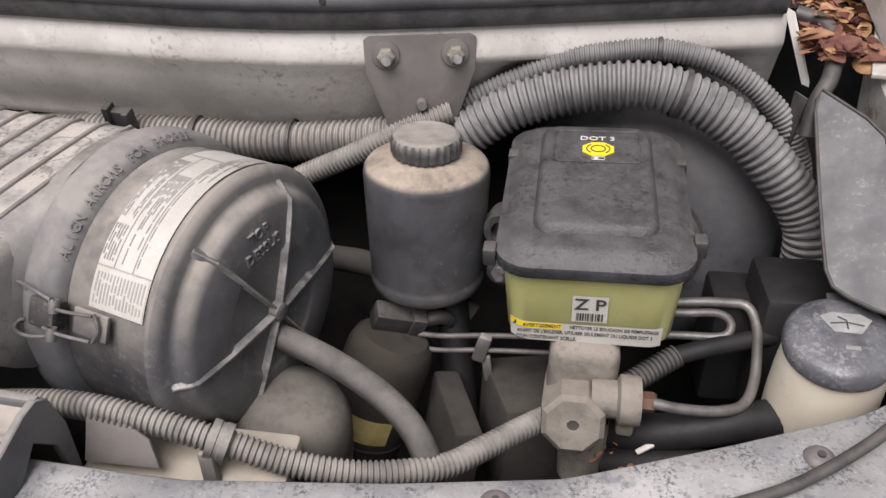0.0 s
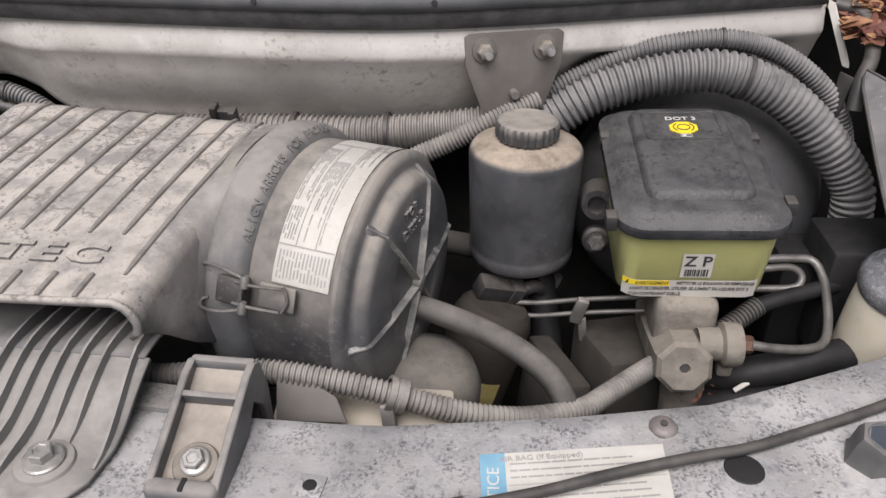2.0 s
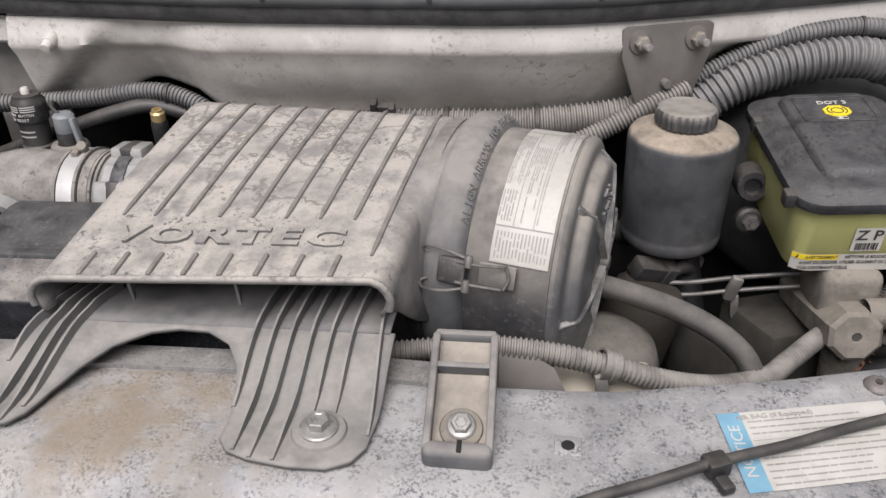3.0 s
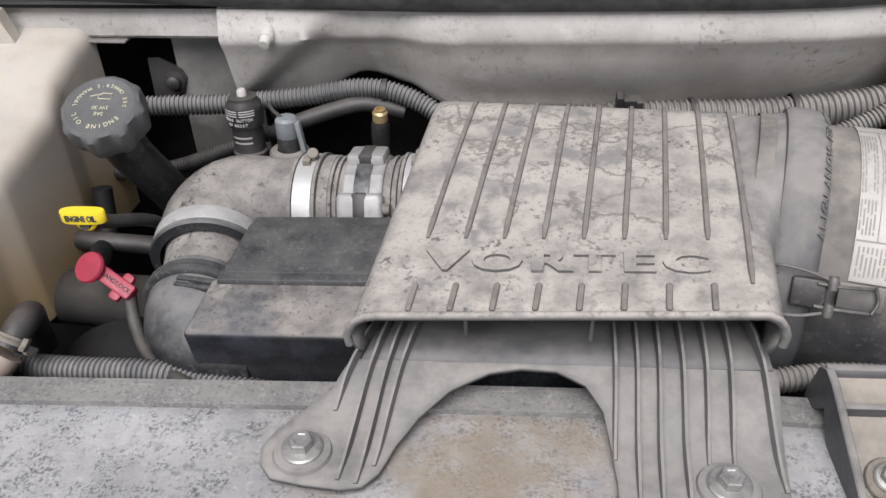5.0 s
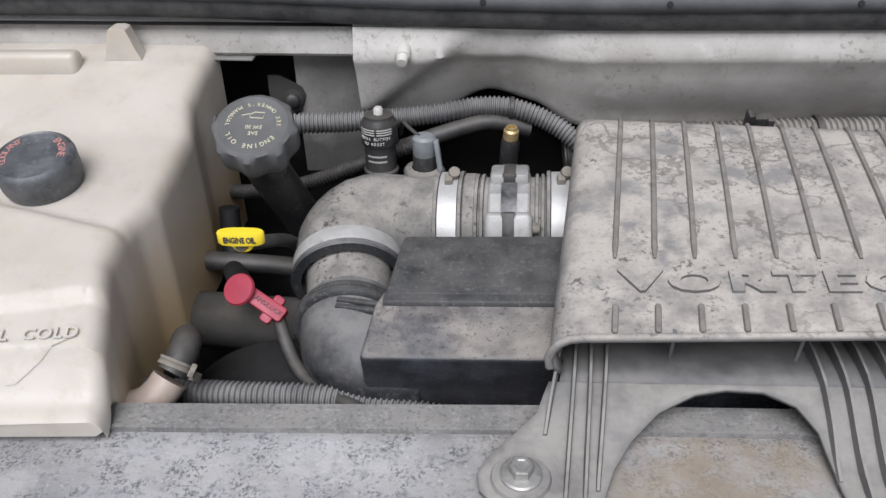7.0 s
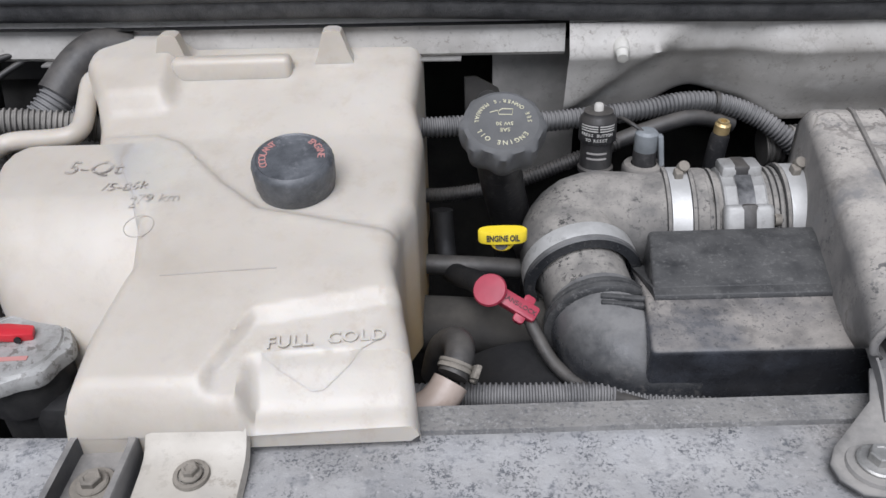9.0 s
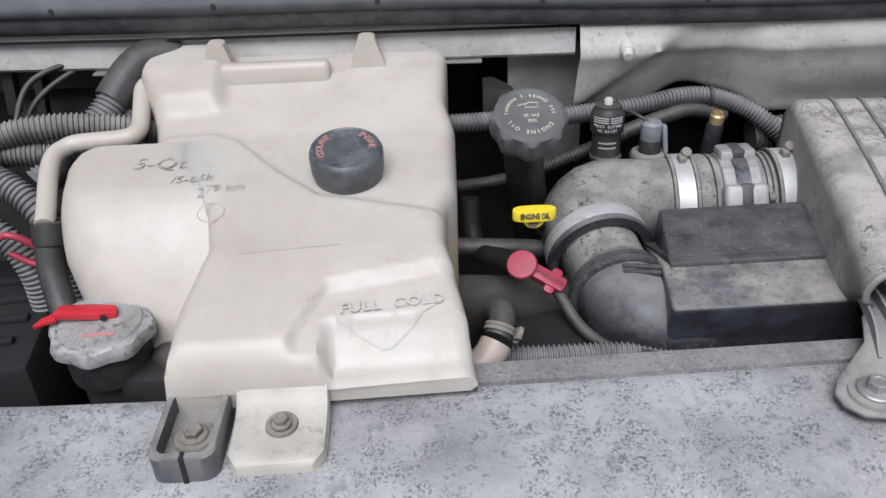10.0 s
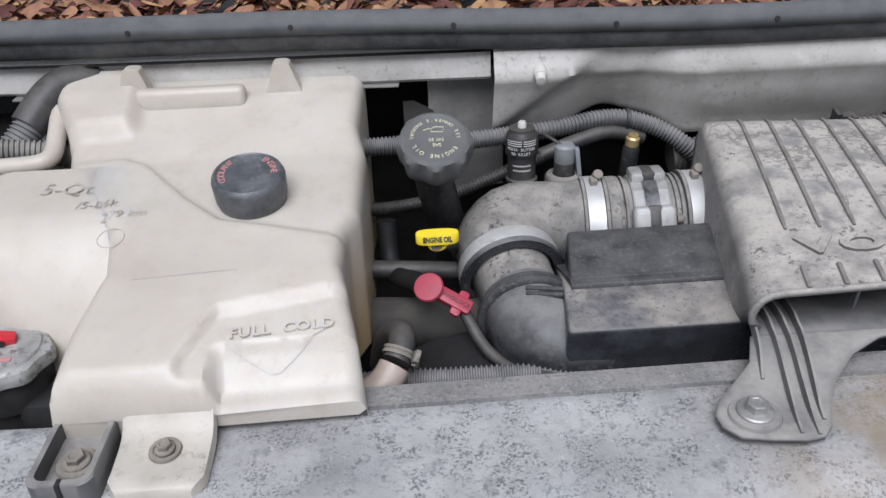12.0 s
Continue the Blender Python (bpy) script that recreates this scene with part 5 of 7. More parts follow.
    # restriction gauge
    g = thing("filter_gauge", (-0.714, 0.48, 1.083), "black and grey air filter restriction gauge with white stripes", "gauge")
    gm = basis((-0.714, 0.479, 1.082), (0.0, 0.04, 1)) @ Matrix.Diagonal((0.92, 0.92, 1, 1))
    part("gauge_cup", lathe([(0.0155, 0), (0.0155, 0.003), (0.0138, 0.0045), (0.0138, 0.026)], gm, 32), M_HOSE, g, "dark grey cup")
    part("gauge_cap", lathe([(0.014, 0.026), (0.0160, 0.027), (0.0160, 0.040), (0.0155, 0.0445), (0.013, 0.047), (0.0125, 0.050), (0.004, 0.0505)], gm, 32), M_BLACK, g)
    part("button", lathe([(0.0042, 0.050), (0.0042, 0.0545), (0.003, 0.056), (0, 0.056)], gm, 18), M_LABELGREY, g)
    def band(z, h, rr, a0, a1, material, nm):
        bm = bmesh.new()
        rows = []
        for i in range(13):
            q = radians(a0 + (a1 - a0) * i / 12)
            rows.append([bm.verts.new(gm @ Vector((rr * math.cos(q), rr * math.sin(q), zz))) for zz in (z, z + h)])
        for p, q in zip(rows, rows[1:]):
            bm.faces.new((p[0], q[0], q[1], p[1]))
        part(nm, bm, material, g)
    for z in (0.0375, 0.0395, 0.0415):
        band(z, 0.0009, 0.0162, 205, 262, M_PRINT, "stripe")
        band(z, 0.0009, 0.0162, 268, 318, M_PRINT, "stripe")
    def cyl_text(s, size, z, mid, rr):
        out = []
        for i, ch in enumerate(s):
            if ch == " ":
                continue
            q = mid + (i - (len(s) - 1) / 2) * size * 0.72 / rr * 57.3
            qa = radians(q)
            nn = gm.to_3x3() @ Vector((math.cos(qa), math.sin(qa), 0))
            out.append(text(ch, size, basis(gm @ Vector((rr * math.cos(qa), rr * math.sin(qa), z)), nn, gm.to_3x3() @ Vector((-math.sin(qa), math.cos(qa), 0))), 0.0002))
        return join(*out)
    part("lettering", cyl_text("PRESS BUTTON", 0.0034, 0.0345, 258, 0.0161), M_PRINT, g)
    part("lettering", cyl_text("TO RESET", 0.0034, 0.0302, 258, 0.0161), M_PRINT, g)
    for z in (0.013, 0.0175):
        band(z, 0.0016, 0.01395, 225, 300, M_INKGREY, "print_line")
    # temperature sensor
    s = thing("air_sensor", (-0.678, 0.47, 1.083), "grey air temperature sensor plug in a rubber grommet", "sensor")
    sm = basis((-0.678, 0.468, 1.083), (0.02, 0.03, 1)) @ Matrix.Scale(1.18, 4)
    part("grommet", lathe([(0.013, -0.004), (0.0142, 0), (0.0142, 0.005), (0.0128, 0.007), (0.0085, 0.0075)], sm, 30), M_CANISTER, s)
    part("sensor_body", lathe([(0.0078, 0.006), (0.0078, 0.016), (0.0072, 0.0175)], sm, 24), M_BLACK, s)
    part("plug", lathe([(0.0072, 0.0165), (0.0078, 0.0175), (0.0078, 0.029), (0.006, 0.031), (0, 0.031)], sm, 18), M_GREYCONN, s, "grey connector")
    part("clip", box(0.0035, 0.006, 0.022, sm @ pose(0.0095, -0.003, 0.018, 0, -8, 0), 0.001), M_GREYCONN, s)
    part("lead", tube([sm @ Vector((-0.003, 0, 0.030)), sm @ Vector((-0.010, 0.004, 0.034)), sm @ Vector((-0.016, 0.018, 0.032)), (-0.70, 0.51, 1.10)], 0.0016, 8, 0.003), M_HOSE, s)
    # brass fitting
    f = thing("brass_fitting", (-0.602, 0.504, 1.06), "brass hex fitting on a dark sensor body", "fitting")
    fm2 = basis((-0.608, 0.504, 1.100), (0.05, -0.1, 1)) @ Matrix.Scale(1.05, 4)
    part("nut", lathe([(0.0062, 0), (0.0062, 0.007), (0.0045, 0.0085), (0.0045, 0.010), (0.0025, 0.010), (0.0025, 0.007), (0, 0.007)], fm2, 12), M_BRASS, f)
    part("base", lathe([(0.0075, -0.04), (0.0075, -0.004), (0.0065, 0.0)], fm2, 20), M_BLACK, f)


intake()


# ---- power steering reservoir ----
def steering_reservoir():
    t = thing("power_steering_reservoir", (-0.139, 0.488, 0.997), "black plastic power steering bottle with dusty shoulder and ribbed cap", "reservoir")
    m = basis((-0.1395, 0.488, 1.004), (0.0, 0.02, 1))
    part("bottle", lathe([(0, -0.002), (0.040, 0.0), (0.0435, 0.003), (0.0445, 0.007), (0.0445, 0.012), (0.0437, 0.0135), (0.0440, 0.016), (0.0465, 0.0965), (0.0458, 0.1005), (0.0435, 0.1035), (0.034, 0.1075), (0.022, 0.1095), (0.0215, 0.114)], m, 64), M_PSBODY, t)
    grip = lambda a, r, h: 1 + (0.025 * (1 if math.sin(26 * a) > 0 else -1) if r > 0.023 and h < 0.123 else 0)
    part("cap", lathe([(0.020, 0.110), (0.0245, 0.1112), (0.0252, 0.113), (0.0252, 0.1215), (0.0240, 0.1245), (0.021, 0.126), (0.019, 0.1255), (0, 0.1258)], m, 104, grip), M_CANISTER, t, "dusty ribbed black cap")
    b = thing("reservoir_bracket", (-0.154, 0.535, 1.11), "grey-brown steel bracket plate bolted to the cowl", "bracket")
    ex = Vector((0.957, 0.29, 0)).normalized()
    mm = basis((-0.1535, 0.5365, 1.145), Vector((0.29, -0.957, 0.08)), ex)
    part("plate", plate([(-0.0415, 0.036), (-0.037, 0.0385), (0.037, 0.0385), (0.0415, 0.036), (0.041, 0.012), (0.037, 0.001), (0.022, -0.040), (-0.022, -0.040), (-0.037, 0.001), (-0.041, 0.012)], 0.003, mm, 0.0008), M_BRACKET, b)
    for x in (-0.0255, 0.0255):
        part("washer", lathe([(0.0105, 0), (0.0100, 0.0022), (0.006, 0.003)], mm @ Matrix.Translation((x, 0.025, 0.0)), 24), M_BRACKET, b)
        part("nut", lathe([(0.0066, 0.002), (0.0066, 0.008), (0.0052, 0.0095), (0.0035, 0.0095)], mm @ Matrix.Translation((x, 0.025, 0.0)), 6), M_CAST, b, "", 25)
        part("stud", lathe([(0.0036, 0.006), (0.0036, 0.019), (0.003, 0.020), (0, 0.020)], mm @ Matrix.Translation((x, 0.025, 0.0)), 14), M_STEEL, b, "bright stud end")
    part("pin", lathe([(0.0042, 0), (0.0042, 0.006), (0.0035, 0.0075), (0, 0.0075)], mm @ Matrix.Translation((0, -0.0125, 0.0)), 14), M_BRACKET, b)
    s = thing("cowl_stud", (-0.694, 0.52, 1.172), "threaded steel stud with white cap on the cowl", "stud")
    sm = basis((-0.694, 0.522, 1.176), (-0.05, -0.9, -0.35))
    part("collar", lathe([(0.0085, -0.002), (0.0085, 0.003), (0.0065, 0.004)], sm, 20), M_CAST, s)
    part("shank", lathe([(0.0062, 0.003), (0.0062, 0.018), (0.005, 0.0185), (0.0042, 0.025), (0, 0.0255)], sm, 18), M_PAPER, s)


steering_reservoir()


# ---- brake fluid reservoir and master cylinder ----
def brake():
    t = thing("brake_fluid_reservoir", (-0.012, 0.46, 1.035), "green translucent brake fluid reservoir with black lid and warning label", "reservoir")
    ex = Vector((1, 0.05, 0.03)).normalized()
    ez = Vector((-0.03, -0.085, 1)).normalized()
    m = basis((-0.0175, 0.4615, 1.1095), ez, ex)

    def rr(sx, sy, r, z, dy=0.0):
        return [m @ Vector((x, y + dy, z)) for x, y in rounded(-sx, -sy, sx, sy, r, 6)]
    # lid
    lid = part("lid", loft([rr(0.0585, 0.082, 0.02, -0.008), rr(0.0605, 0.084, 0.022, -0.007), rr(0.0612, 0.085, 0.022, -0.003), rr(0.0605, 0.084, 0.022, 0.001), rr(0.0555, 0.079, 0.02, 0.003), rr(0.052, 0.0755, 0.018, 0.0075), rr(0.047, 0.071, 0.016, 0.0088), rr(0.0385, 0.064, 0.012, 0.0092, 0.004), rr(0.0365, 0.062, 0.011, 0.0135, 0.004), rr(0.034, 0.0595, 0.01, 0.0150, 0.004), rr(0.030, 0.056, 0.01, 0.0152, 0.004)]), M_LID, t, "scuffed black lid")
    # raised frame and mark on the lid
    fr = [m @ Vector((x, y + 0.036, 0.0154)) for x, y in rounded(-0.029, -0.021, 0.029, 0.021, 0.004, 3)]
    part("lid_frame", sweep(fr + fr[:1], 0.0006, 6), M_LID, lid)
    lm = m @ Matrix.Translation((0.001, 0.032, 0.0158))
    oct_ = [(0.0115 * math.cos(radians(22.5 + 45 * i)), 0.0095 * math.sin(radians(22.5 + 45 * i))) for i in range(8)]
    mark = part("warning_mark", plate(oct_, 0.0008, lm, 0), M_YELLOW, lid, "yellow octagonal mark")
    for r, a0, a1 in ((0.0042, 0, 360), (0.0068, 130, 230), (0.0068, -50, 50)):
        pts = [lm @ Vector((r * 1.15 * math.cos(radians(a0 + (a1 - a0) * i / 24)), r * math.sin(radians(a0 + (a1 - a0) * i / 24)), 0.0002)) for i in range(25)]
        part("mark_ring", sweep(pts, 0.00045, 6), M_INK, mark)
    part("lettering", text("DOT 3", 0.0072, lm @ Matrix.Translation((-0.0005, 0.0135, 0.0002)) @ Matrix.Diagonal((1.15, 1, 1, 1)), 0.0002, 1.0, 0.0001), M_PRINT, lid)
    bk = [lm @ Vector((x, y - 0.013, 0.0003)) for x, y in rounded(-0.0042, -0.0018, 0.0042, 0.0018, 0.0008, 2)]
    part("book_mark", join(sweep(bk + bk[:1], 0.0003, 6), box(0.003, 0.003, 0.0004, lm @ Matrix.Translation((-0.0015, -0.013, 0.0003)), 0)), M_PRINT, lid)
    for x, y in ((-0.0635, -0.068), (0.0635, -0.050), (-0.0575, 0.044), (0.0585, 0.040)):
        part("lid_clip", box(0.008, 0.011, 0.012, m @ pose(x, y, -0.002), 0.0012), M_HOSE, lid)
    # tub
    part("tub", loft([rr(0.0445, 0.060, 0.014, -0.074, 0.0), rr(0.050, 0.067, 0.018, -0.072, 0.0), rr(0.0535, 0.072, 0.018, -0.066, 0.0), rr(0.0555, 0.0765, 0.018, -0.02), rr(0.056, 0.077, 0.018, -0.004)]), M_GREEN, t, "green translucent tub")

    def front(x, z, lift=0.0006):
        f = (z + 0.070) / 0.066
        y = -(0.0715 + 0.0055 * min(1, max(0, f))) - lift
        cx = 0.0375
        if abs(x) > cx:
            a = min(1.45, (abs(x) - cx) / 0.018)
            r = 0.018 + lift
            return m @ Vector(((cx + r * math.sin(a)) * (1 if x > 0 else -1) * (0.985 + 0.015 * f), y + r * (1 - math.cos(a)), z))
        return m @ Vector((x, y, z))

    def decal(x0, x1, z0, z1, material, name, lift, parent, label="", n=20):
        bm = bmesh.new()
        rows = [[bm.verts.new(front(x0 + (x1 - x0) * i / n, z, lift)) for z in (z0, z1)] for i in range(n + 1)]
        for a, b in zip(rows, rows[1:]):
            bm.faces.new((a[0], b[0], b[1], a[1]))
        return part(name, bm, material, parent, label)
    wl = decal(-0.0525, 0.0465, -0.0685, -0.0515, M_PAPER, "warning_label", 0.0007, t, "white warning label with black print")
    decal(-0.0522, -0.0175, -0.0570, -0.0517, M_YELLOW, "warning_band", 0.0010, wl)
    fx = front(0, -0.05) - front(0, -0.06)
    def front_text(s, size, x, z, material, wide=1.0):
        nrm = (m.to_3x3() @ Vector((0, -1, -0.085))).normalized()
        part("lettering", text(s, size, basis(front(x, z, 0.0011), nrm, ex) @ Matrix.Diagonal((wide, 1, 1, 1)), 0.0001, 1.0, 0.00005), material, wl)
    front_text("AVERTISSEMENT", 0.0045, -0.030, -0.0544, M_INK, 0.75)
    front_text("NETTOYER LE BOUCHON DE REMPLISSAGE", 0.0042, 0.0155, -0.0544, M_INK, 0.68)
    front_text("AVANT DE L'ENLEVER. UTILISER SEULEMENT DU LIQUIDE DOT 3", 0.0044, -0.003, -0.0598, M_INK, 0.68)
    front_text("D'UN CONTENANT SCELLE.", 0.0044, -0.027, -0.0652, M_INK, 0.70)
    tri = plate([(-0.002, -0.0018), (0.002, -0.0018), (0, 0.0018)], 0.0002, basis(front(-0.0475, -0.0544, 0.0012), (m.to_3x3() @ Vector((0, -1, -0.085))), ex), 0)
    part("warning_triangle", tri, M_INK, wl)
    zp = decal(-0.0115, 0.0105, -0.0475, -0.0245, M_PAPER, "code_sticker", 0.0020, t, "white sticker with black code", 4)
    nrm = (m.to_3x3() @ Vector((0, -1, -0.085))).normalized()
    part("lettering", text("Z P", 0.0135, basis(front(-0.0005, -0.0318, 0.0025), nrm, ex), 0.0001, 1.0, 0.0002), M_INK, zp)
    rnd = random.Random(3)
    bars = []
    x = -0.0095
    while x < 0.0065:
        w = rnd.choice((0.0004, 0.0007, 0.0011))
        bars.append(box(w, 0.0068, 0.0002, basis(front(x + 0.001, -0.0425, 0.0025), nrm, ex), 0))
        x += w + rnd.choice((0.0005, 0.0008))
    part("bar_code_strip", join(*bars), M_INK, zp)
    # casting below
    c = thing("brake_master_cylinder", (-0.015, 0.40, 0.96), "dirty grey cast brake master cylinder with side fitting", "cylinder")
    cm = basis((-0.0155, 0.412, 1.024), (0, 0.05, 1), ex)
    part("neck", box(0.046, 0.055, 0.046, cm @ Matrix.Translation((0.002, 0.0, -0.012)), 0.009, 3), M_CAST, c)
    hexm = basis((-0.0155, 0.358, 0.999), (0.02, -0.9, 0.28), ex)
    part("barrel", lathe([(0, 0.002), (0.0035, 0.002), (0.0042, 0.004), (0.018, 0.004), (0.0215, 0.001), (0.0225, -0.006), (0.0225, -0.05), (0.02, -0.12)], hexm @ pose(0, 0, 0, 0, 0, 22.5), 8), M_CAST, c, "", 25)
    part("port", lathe([(0.0036, 0.0030), (0, 0.0026)], hexm, 18), M_DARKMETAL, c)
    am = basis((0.004, 0.374, 1.009), ex)
    part("side_fitting", lathe([(0.012, -0.01), (0.0125, 0.006), (0.0165, 0.008), (0.0165, 0.018), (0.0155, 0.021), (0.007, 0.0215)], am, 22), M_CAST, c)
    part("lug", box(0.012, 0.012, 0.02, pose(0.018, 0.377, 0.990), 0.003), M_CAST, c)
    part("nut", lathe([(0.0062, 0.021), (0.0068, 0.022), (0.0068, 0.029), (0.0055, 0.031), (0, 0.031)], am, 6), M_COPPER, c, "rusty brass tube nut", 25)
    part("lower_boss", lathe([(0.015, -0.05), (0.017, -0.01), (0.0165, 0.0)], basis((-0.008, 0.385, 0.982), (0, 0.1, 1)), 20), M_CAST, c)
    ln = thing("brake_line", (0.07, 0.42, 1.0), "bent grey steel brake line", "brake line", "brake lines")
    part("tube", tube([(0.032, 0.372, 1.0125), (0.05, 0.374, 1.009), (0.075, 0.382, 1.004), (0.092, 0.396, 1.0), (0.100, 0.415, 1.003), (0.103, 0.438, 1.012), (0.103, 0.458, 1.020), (0.097, 0.470, 1.026), (0.082, 0.470, 1.027), (0.06, 0.468, 1.026), (0.02, 0.465, 1.020)], 0.0036, 14, 0.004), M_LINE, ln)
    ln2 = thing("brake_line", (0.07, 0.45, 1.0), "bent grey steel brake line in a loop", "brake line", "brake lines")
    part("tube", tube([(0.02, 0.452, 1.024), (0.052, 0.452, 1.027), (0.074, 0.455, 1.028), (0.084, 0.454, 1.024), (0.085, 0.450, 1.018), (0.078, 0.448, 1.013), (0.05, 0.448, 1.010), (0.02, 0.445, 1.008)], 0.0030, 14, 0.003), M_LINE, ln2)
    # booster
    b = thing("brake_booster", (0.02, 0.66, 0.9), "black domed brake booster behind the reservoir", "brake booster")
    bm_ = basis((0.024, 0.60, 1.005), (0, -1, 0.1))
    part("shell", lathe([(0.118, -0.06), (0.120, -0.03), (0.117, 0.0), (0.108, 0.016), (0.092, 0.027), (0.07, 0.033), (0.05, 0.034), (0.045, 0.05), (0, 0.05)], bm_, 64), M_BOOSTER, b)
    part("rim_band", lathe([(0.1195, -0.034), (0.1235, -0.032), (0.1235, -0.022), (0.1195, -0.018)], bm_, 64), M_BLACK, b)
    part("flange", lathe([(0.052, 0.033), (0.052, 0.037), (0.046, 0.038)], bm_, 40), M_DARKMETAL, b)
    # fittings between the bottle and the tub
    f = thing("vacuum_check_valve", (-0.085, 0.47, 1.06), "black round vacuum fitting", "valve")
    fm = basis((-0.080, 0.47, 1.068), (-0.1, -1, 0.15))
    part("ring", lathe([(0.0, -0.004), (0.007, -0.004), (0.0075, 0.004), (0.0125, 0.004), (0.0135, 0.002), (0.0135, -0.006), (0.015, -0.008), (0.015, -0.02)], fm, 26), M_BLACK, f)
    g = thing("mounting_nut", (-0.08, 0.46, 1.03), "dark steel flange nut", "nut")
    gm = basis((-0.078, 0.465, 1.036), (0.0, -1, 0.2))
    part("flange", lathe([(0.0115, -0.006), (0.0115, 0.0), (0.009, 0.002), (0, 0.002)], gm, 20), M_HOSE, g)
    part("hex", lathe([(0.0075, 0.0), (0.0075, 0.007), (0.006, 0.009), (0.003, 0.009), (0.003, 0.013), (0, 0.013)], gm, 6), M_LINE, g, "", 25)


brake()


# ---- ribbed looms and hoses, driver's side ----
# Dusty aluminium, toned down so that its colour carries shade from above.
M_ACC = mat("shade_darkened_dusty_aluminium", (0.065, 0.061, 0.054), (0.115, 0.108, 0.096), 0.65, scale=30, dust=(0.19, 0.175, 0.15), dust_amt=0.7, spot=(0.08, 0.07, 0.06), spot_amt=0.5, spot_scale=140)


def hoses_right():
    big = [(-0.150, 0.538, 1.082), (-0.118, 0.545, 1.107), (-0.087, 0.550, 1.128), (-0.051, 0.555, 1.141), (-0.016, 0.557, 1.1485), (0.019, 0.558, 1.1500), (0.052, 0.558, 1.140), (0.083, 0.556, 1.122), (0.112, 0.550, 1.095), (0.136, 0.545, 1.066), (0.145, 0.540, 1.040), (0.148, 0.538, 0.97)]
    a = thing("ribbed_hose", (0.0, 0.55, 1.06), "thick grey-black corrugated hose arching over the booster", "hose", "corrugated hoses")
    part("hose", ribbed(big, 0.0180, 0.0064, 0.0024, 24), M_LOOM, a)
    mid = spline(big, 0.001)
    k = min(range(len(mid)), key=lambda i: (mid[i] - Vector((0.037, 0.558, 1.149))).length)
    part("tie", lathe([(0.0182, -0.0022), (0.0190, -0.0018), (0.0190, 0.0018), (0.0182, 0.0022)], basis(mid[k], mid[k + 2] - mid[k - 2]), 28), M_HOSE, a, "grey cable tie")
    b = thing("ribbed_hose", (0.0, 0.57, 1.1), "thinner grey corrugated loom above the thick hose", "hose", "corrugated hoses")
    part("hose", ribbed([(-0.150, 0.556, 1.102), (-0.121, 0.565, 1.124), (-0.089, 0.570, 1.142), (-0.053, 0.574, 1.158), (-0.018, 0.576, 1.167), (0.018, 0.578, 1.171), (0.050, 0.578, 1.1665), (0.079, 0.578, 1.154), (0.104, 0.575, 1.136), (0.119, 0.572, 1.119), (0.133, 0.570, 1.09), (0.143, 0.57, 1.04)], 0.0088, 0.0036, 0.0013, 18), M_LOOM, b)
    part("clip", lathe([(0.0086, -0.0016), (0.0096, -0.0012), (0.0096, 0.0012), (0.0086, 0.0016)], basis((0.018, 0.578, 1.171), (1, 0, 0.02)), 20), M_HOSE, b, "dark hose clip")
    c = thing("ribbed_hose", (-0.27, 0.54, 1.05), "dusty thick corrugated loom along the cowl", "hose", "corrugated hoses")
    part("hose", ribbed([(-0.56, 0.535, 1.070), (-0.45, 0.538, 1.080), (-0.367, 0.540, 1.084), (-0.285, 0.540, 1.086), (-0.214, 0.542, 1.093), (-0.17, 0.545, 1.100), (-0.12, 0.56, 1.10)], 0.0165, 0.0050, 0.002, 20), M_LOOM_DUSTY, c)
    for x, z in ((-0.345, 1.0845), (-0.262, 1.0885)):
        part("tie", lathe([(0.0170, -0.0022), (0.0182, -0.0018), (0.0182, 0.0018), (0.0170, 0.0022)], basis((x, 0.5405, z), (1, 0.01, 0.05)), 24), M_HOSE, c, "dark cable tie")
    d = thing("ribbed_hose", (-0.2, 0.52, 1.05), "thin dusty corrugated loom beside the bracket", "hose", "corrugated hoses")
    part("hose", ribbed([(-0.29, 0.505, 1.045), (-0.251, 0.517, 1.068), (-0.206, 0.523, 1.090), (-0.169, 0.529, 1.110), (-0.13, 0.54, 1.125)], 0.0092, 0.0034, 0.0014, 16), M_LOOM_DUSTY, d)
    e = thing("loom_clip", (-0.402, 0.54, 1.1), "black plastic loom clip on the cowl", "clip")
    part("clip_body", join(box(0.016, 0.010, 0.020, pose(-0.402, 0.523, 1.103, 12), 0.002), box(0.006, 0.012, 0.026, pose(-0.410, 0.521, 1.104, 12), 0.0015), box(0.006, 0.012, 0.022, pose(-0.394, 0.521, 1.102, 12), 0.0015)), M_HOSE, e)
    # front loom with clip
    f = thing("front_loom", (-0.21, 0.27, 1.0), "dusty corrugated wiring loom behind the radiator support", "hose", "corrugated hoses")
    part("hose", ribbed([(-0.42, 0.262, 1.034), (-0.365, 0.262, 1.040), (-0.305, 0.268, 1.045), (-0.259, 0.269, 1.042), (-0.213, 0.272, 1.030), (-0.173, 0.277, 1.015), (-0.14, 0.285, 1.005), (-0.111, 0.298, 0.998), (-0.088, 0.315, 0.991), (-0.069, 0.336, 0.988), (-0.034, 0.373, 0.985), (0.0, 0.41, 0.97)], 0.0082, 0.0036, 0.0013, 18), M_LOOM_DUSTY, f)
    cl = basis((-0.213, 0.272, 1.030), Vector((0.9, 0.12, -0.35)))
    part("clip", lathe([(0.010, -0.006), (0.0118, -0.006), (0.0118, -0.0015), (0.0112, -0.001), (0.0112, 0.001), (0.0118, 0.0015), (0.0118, 0.006), (0.010, 0.006)], cl, 24), M_LOOM_DUSTY, f, "plastic loom clip")
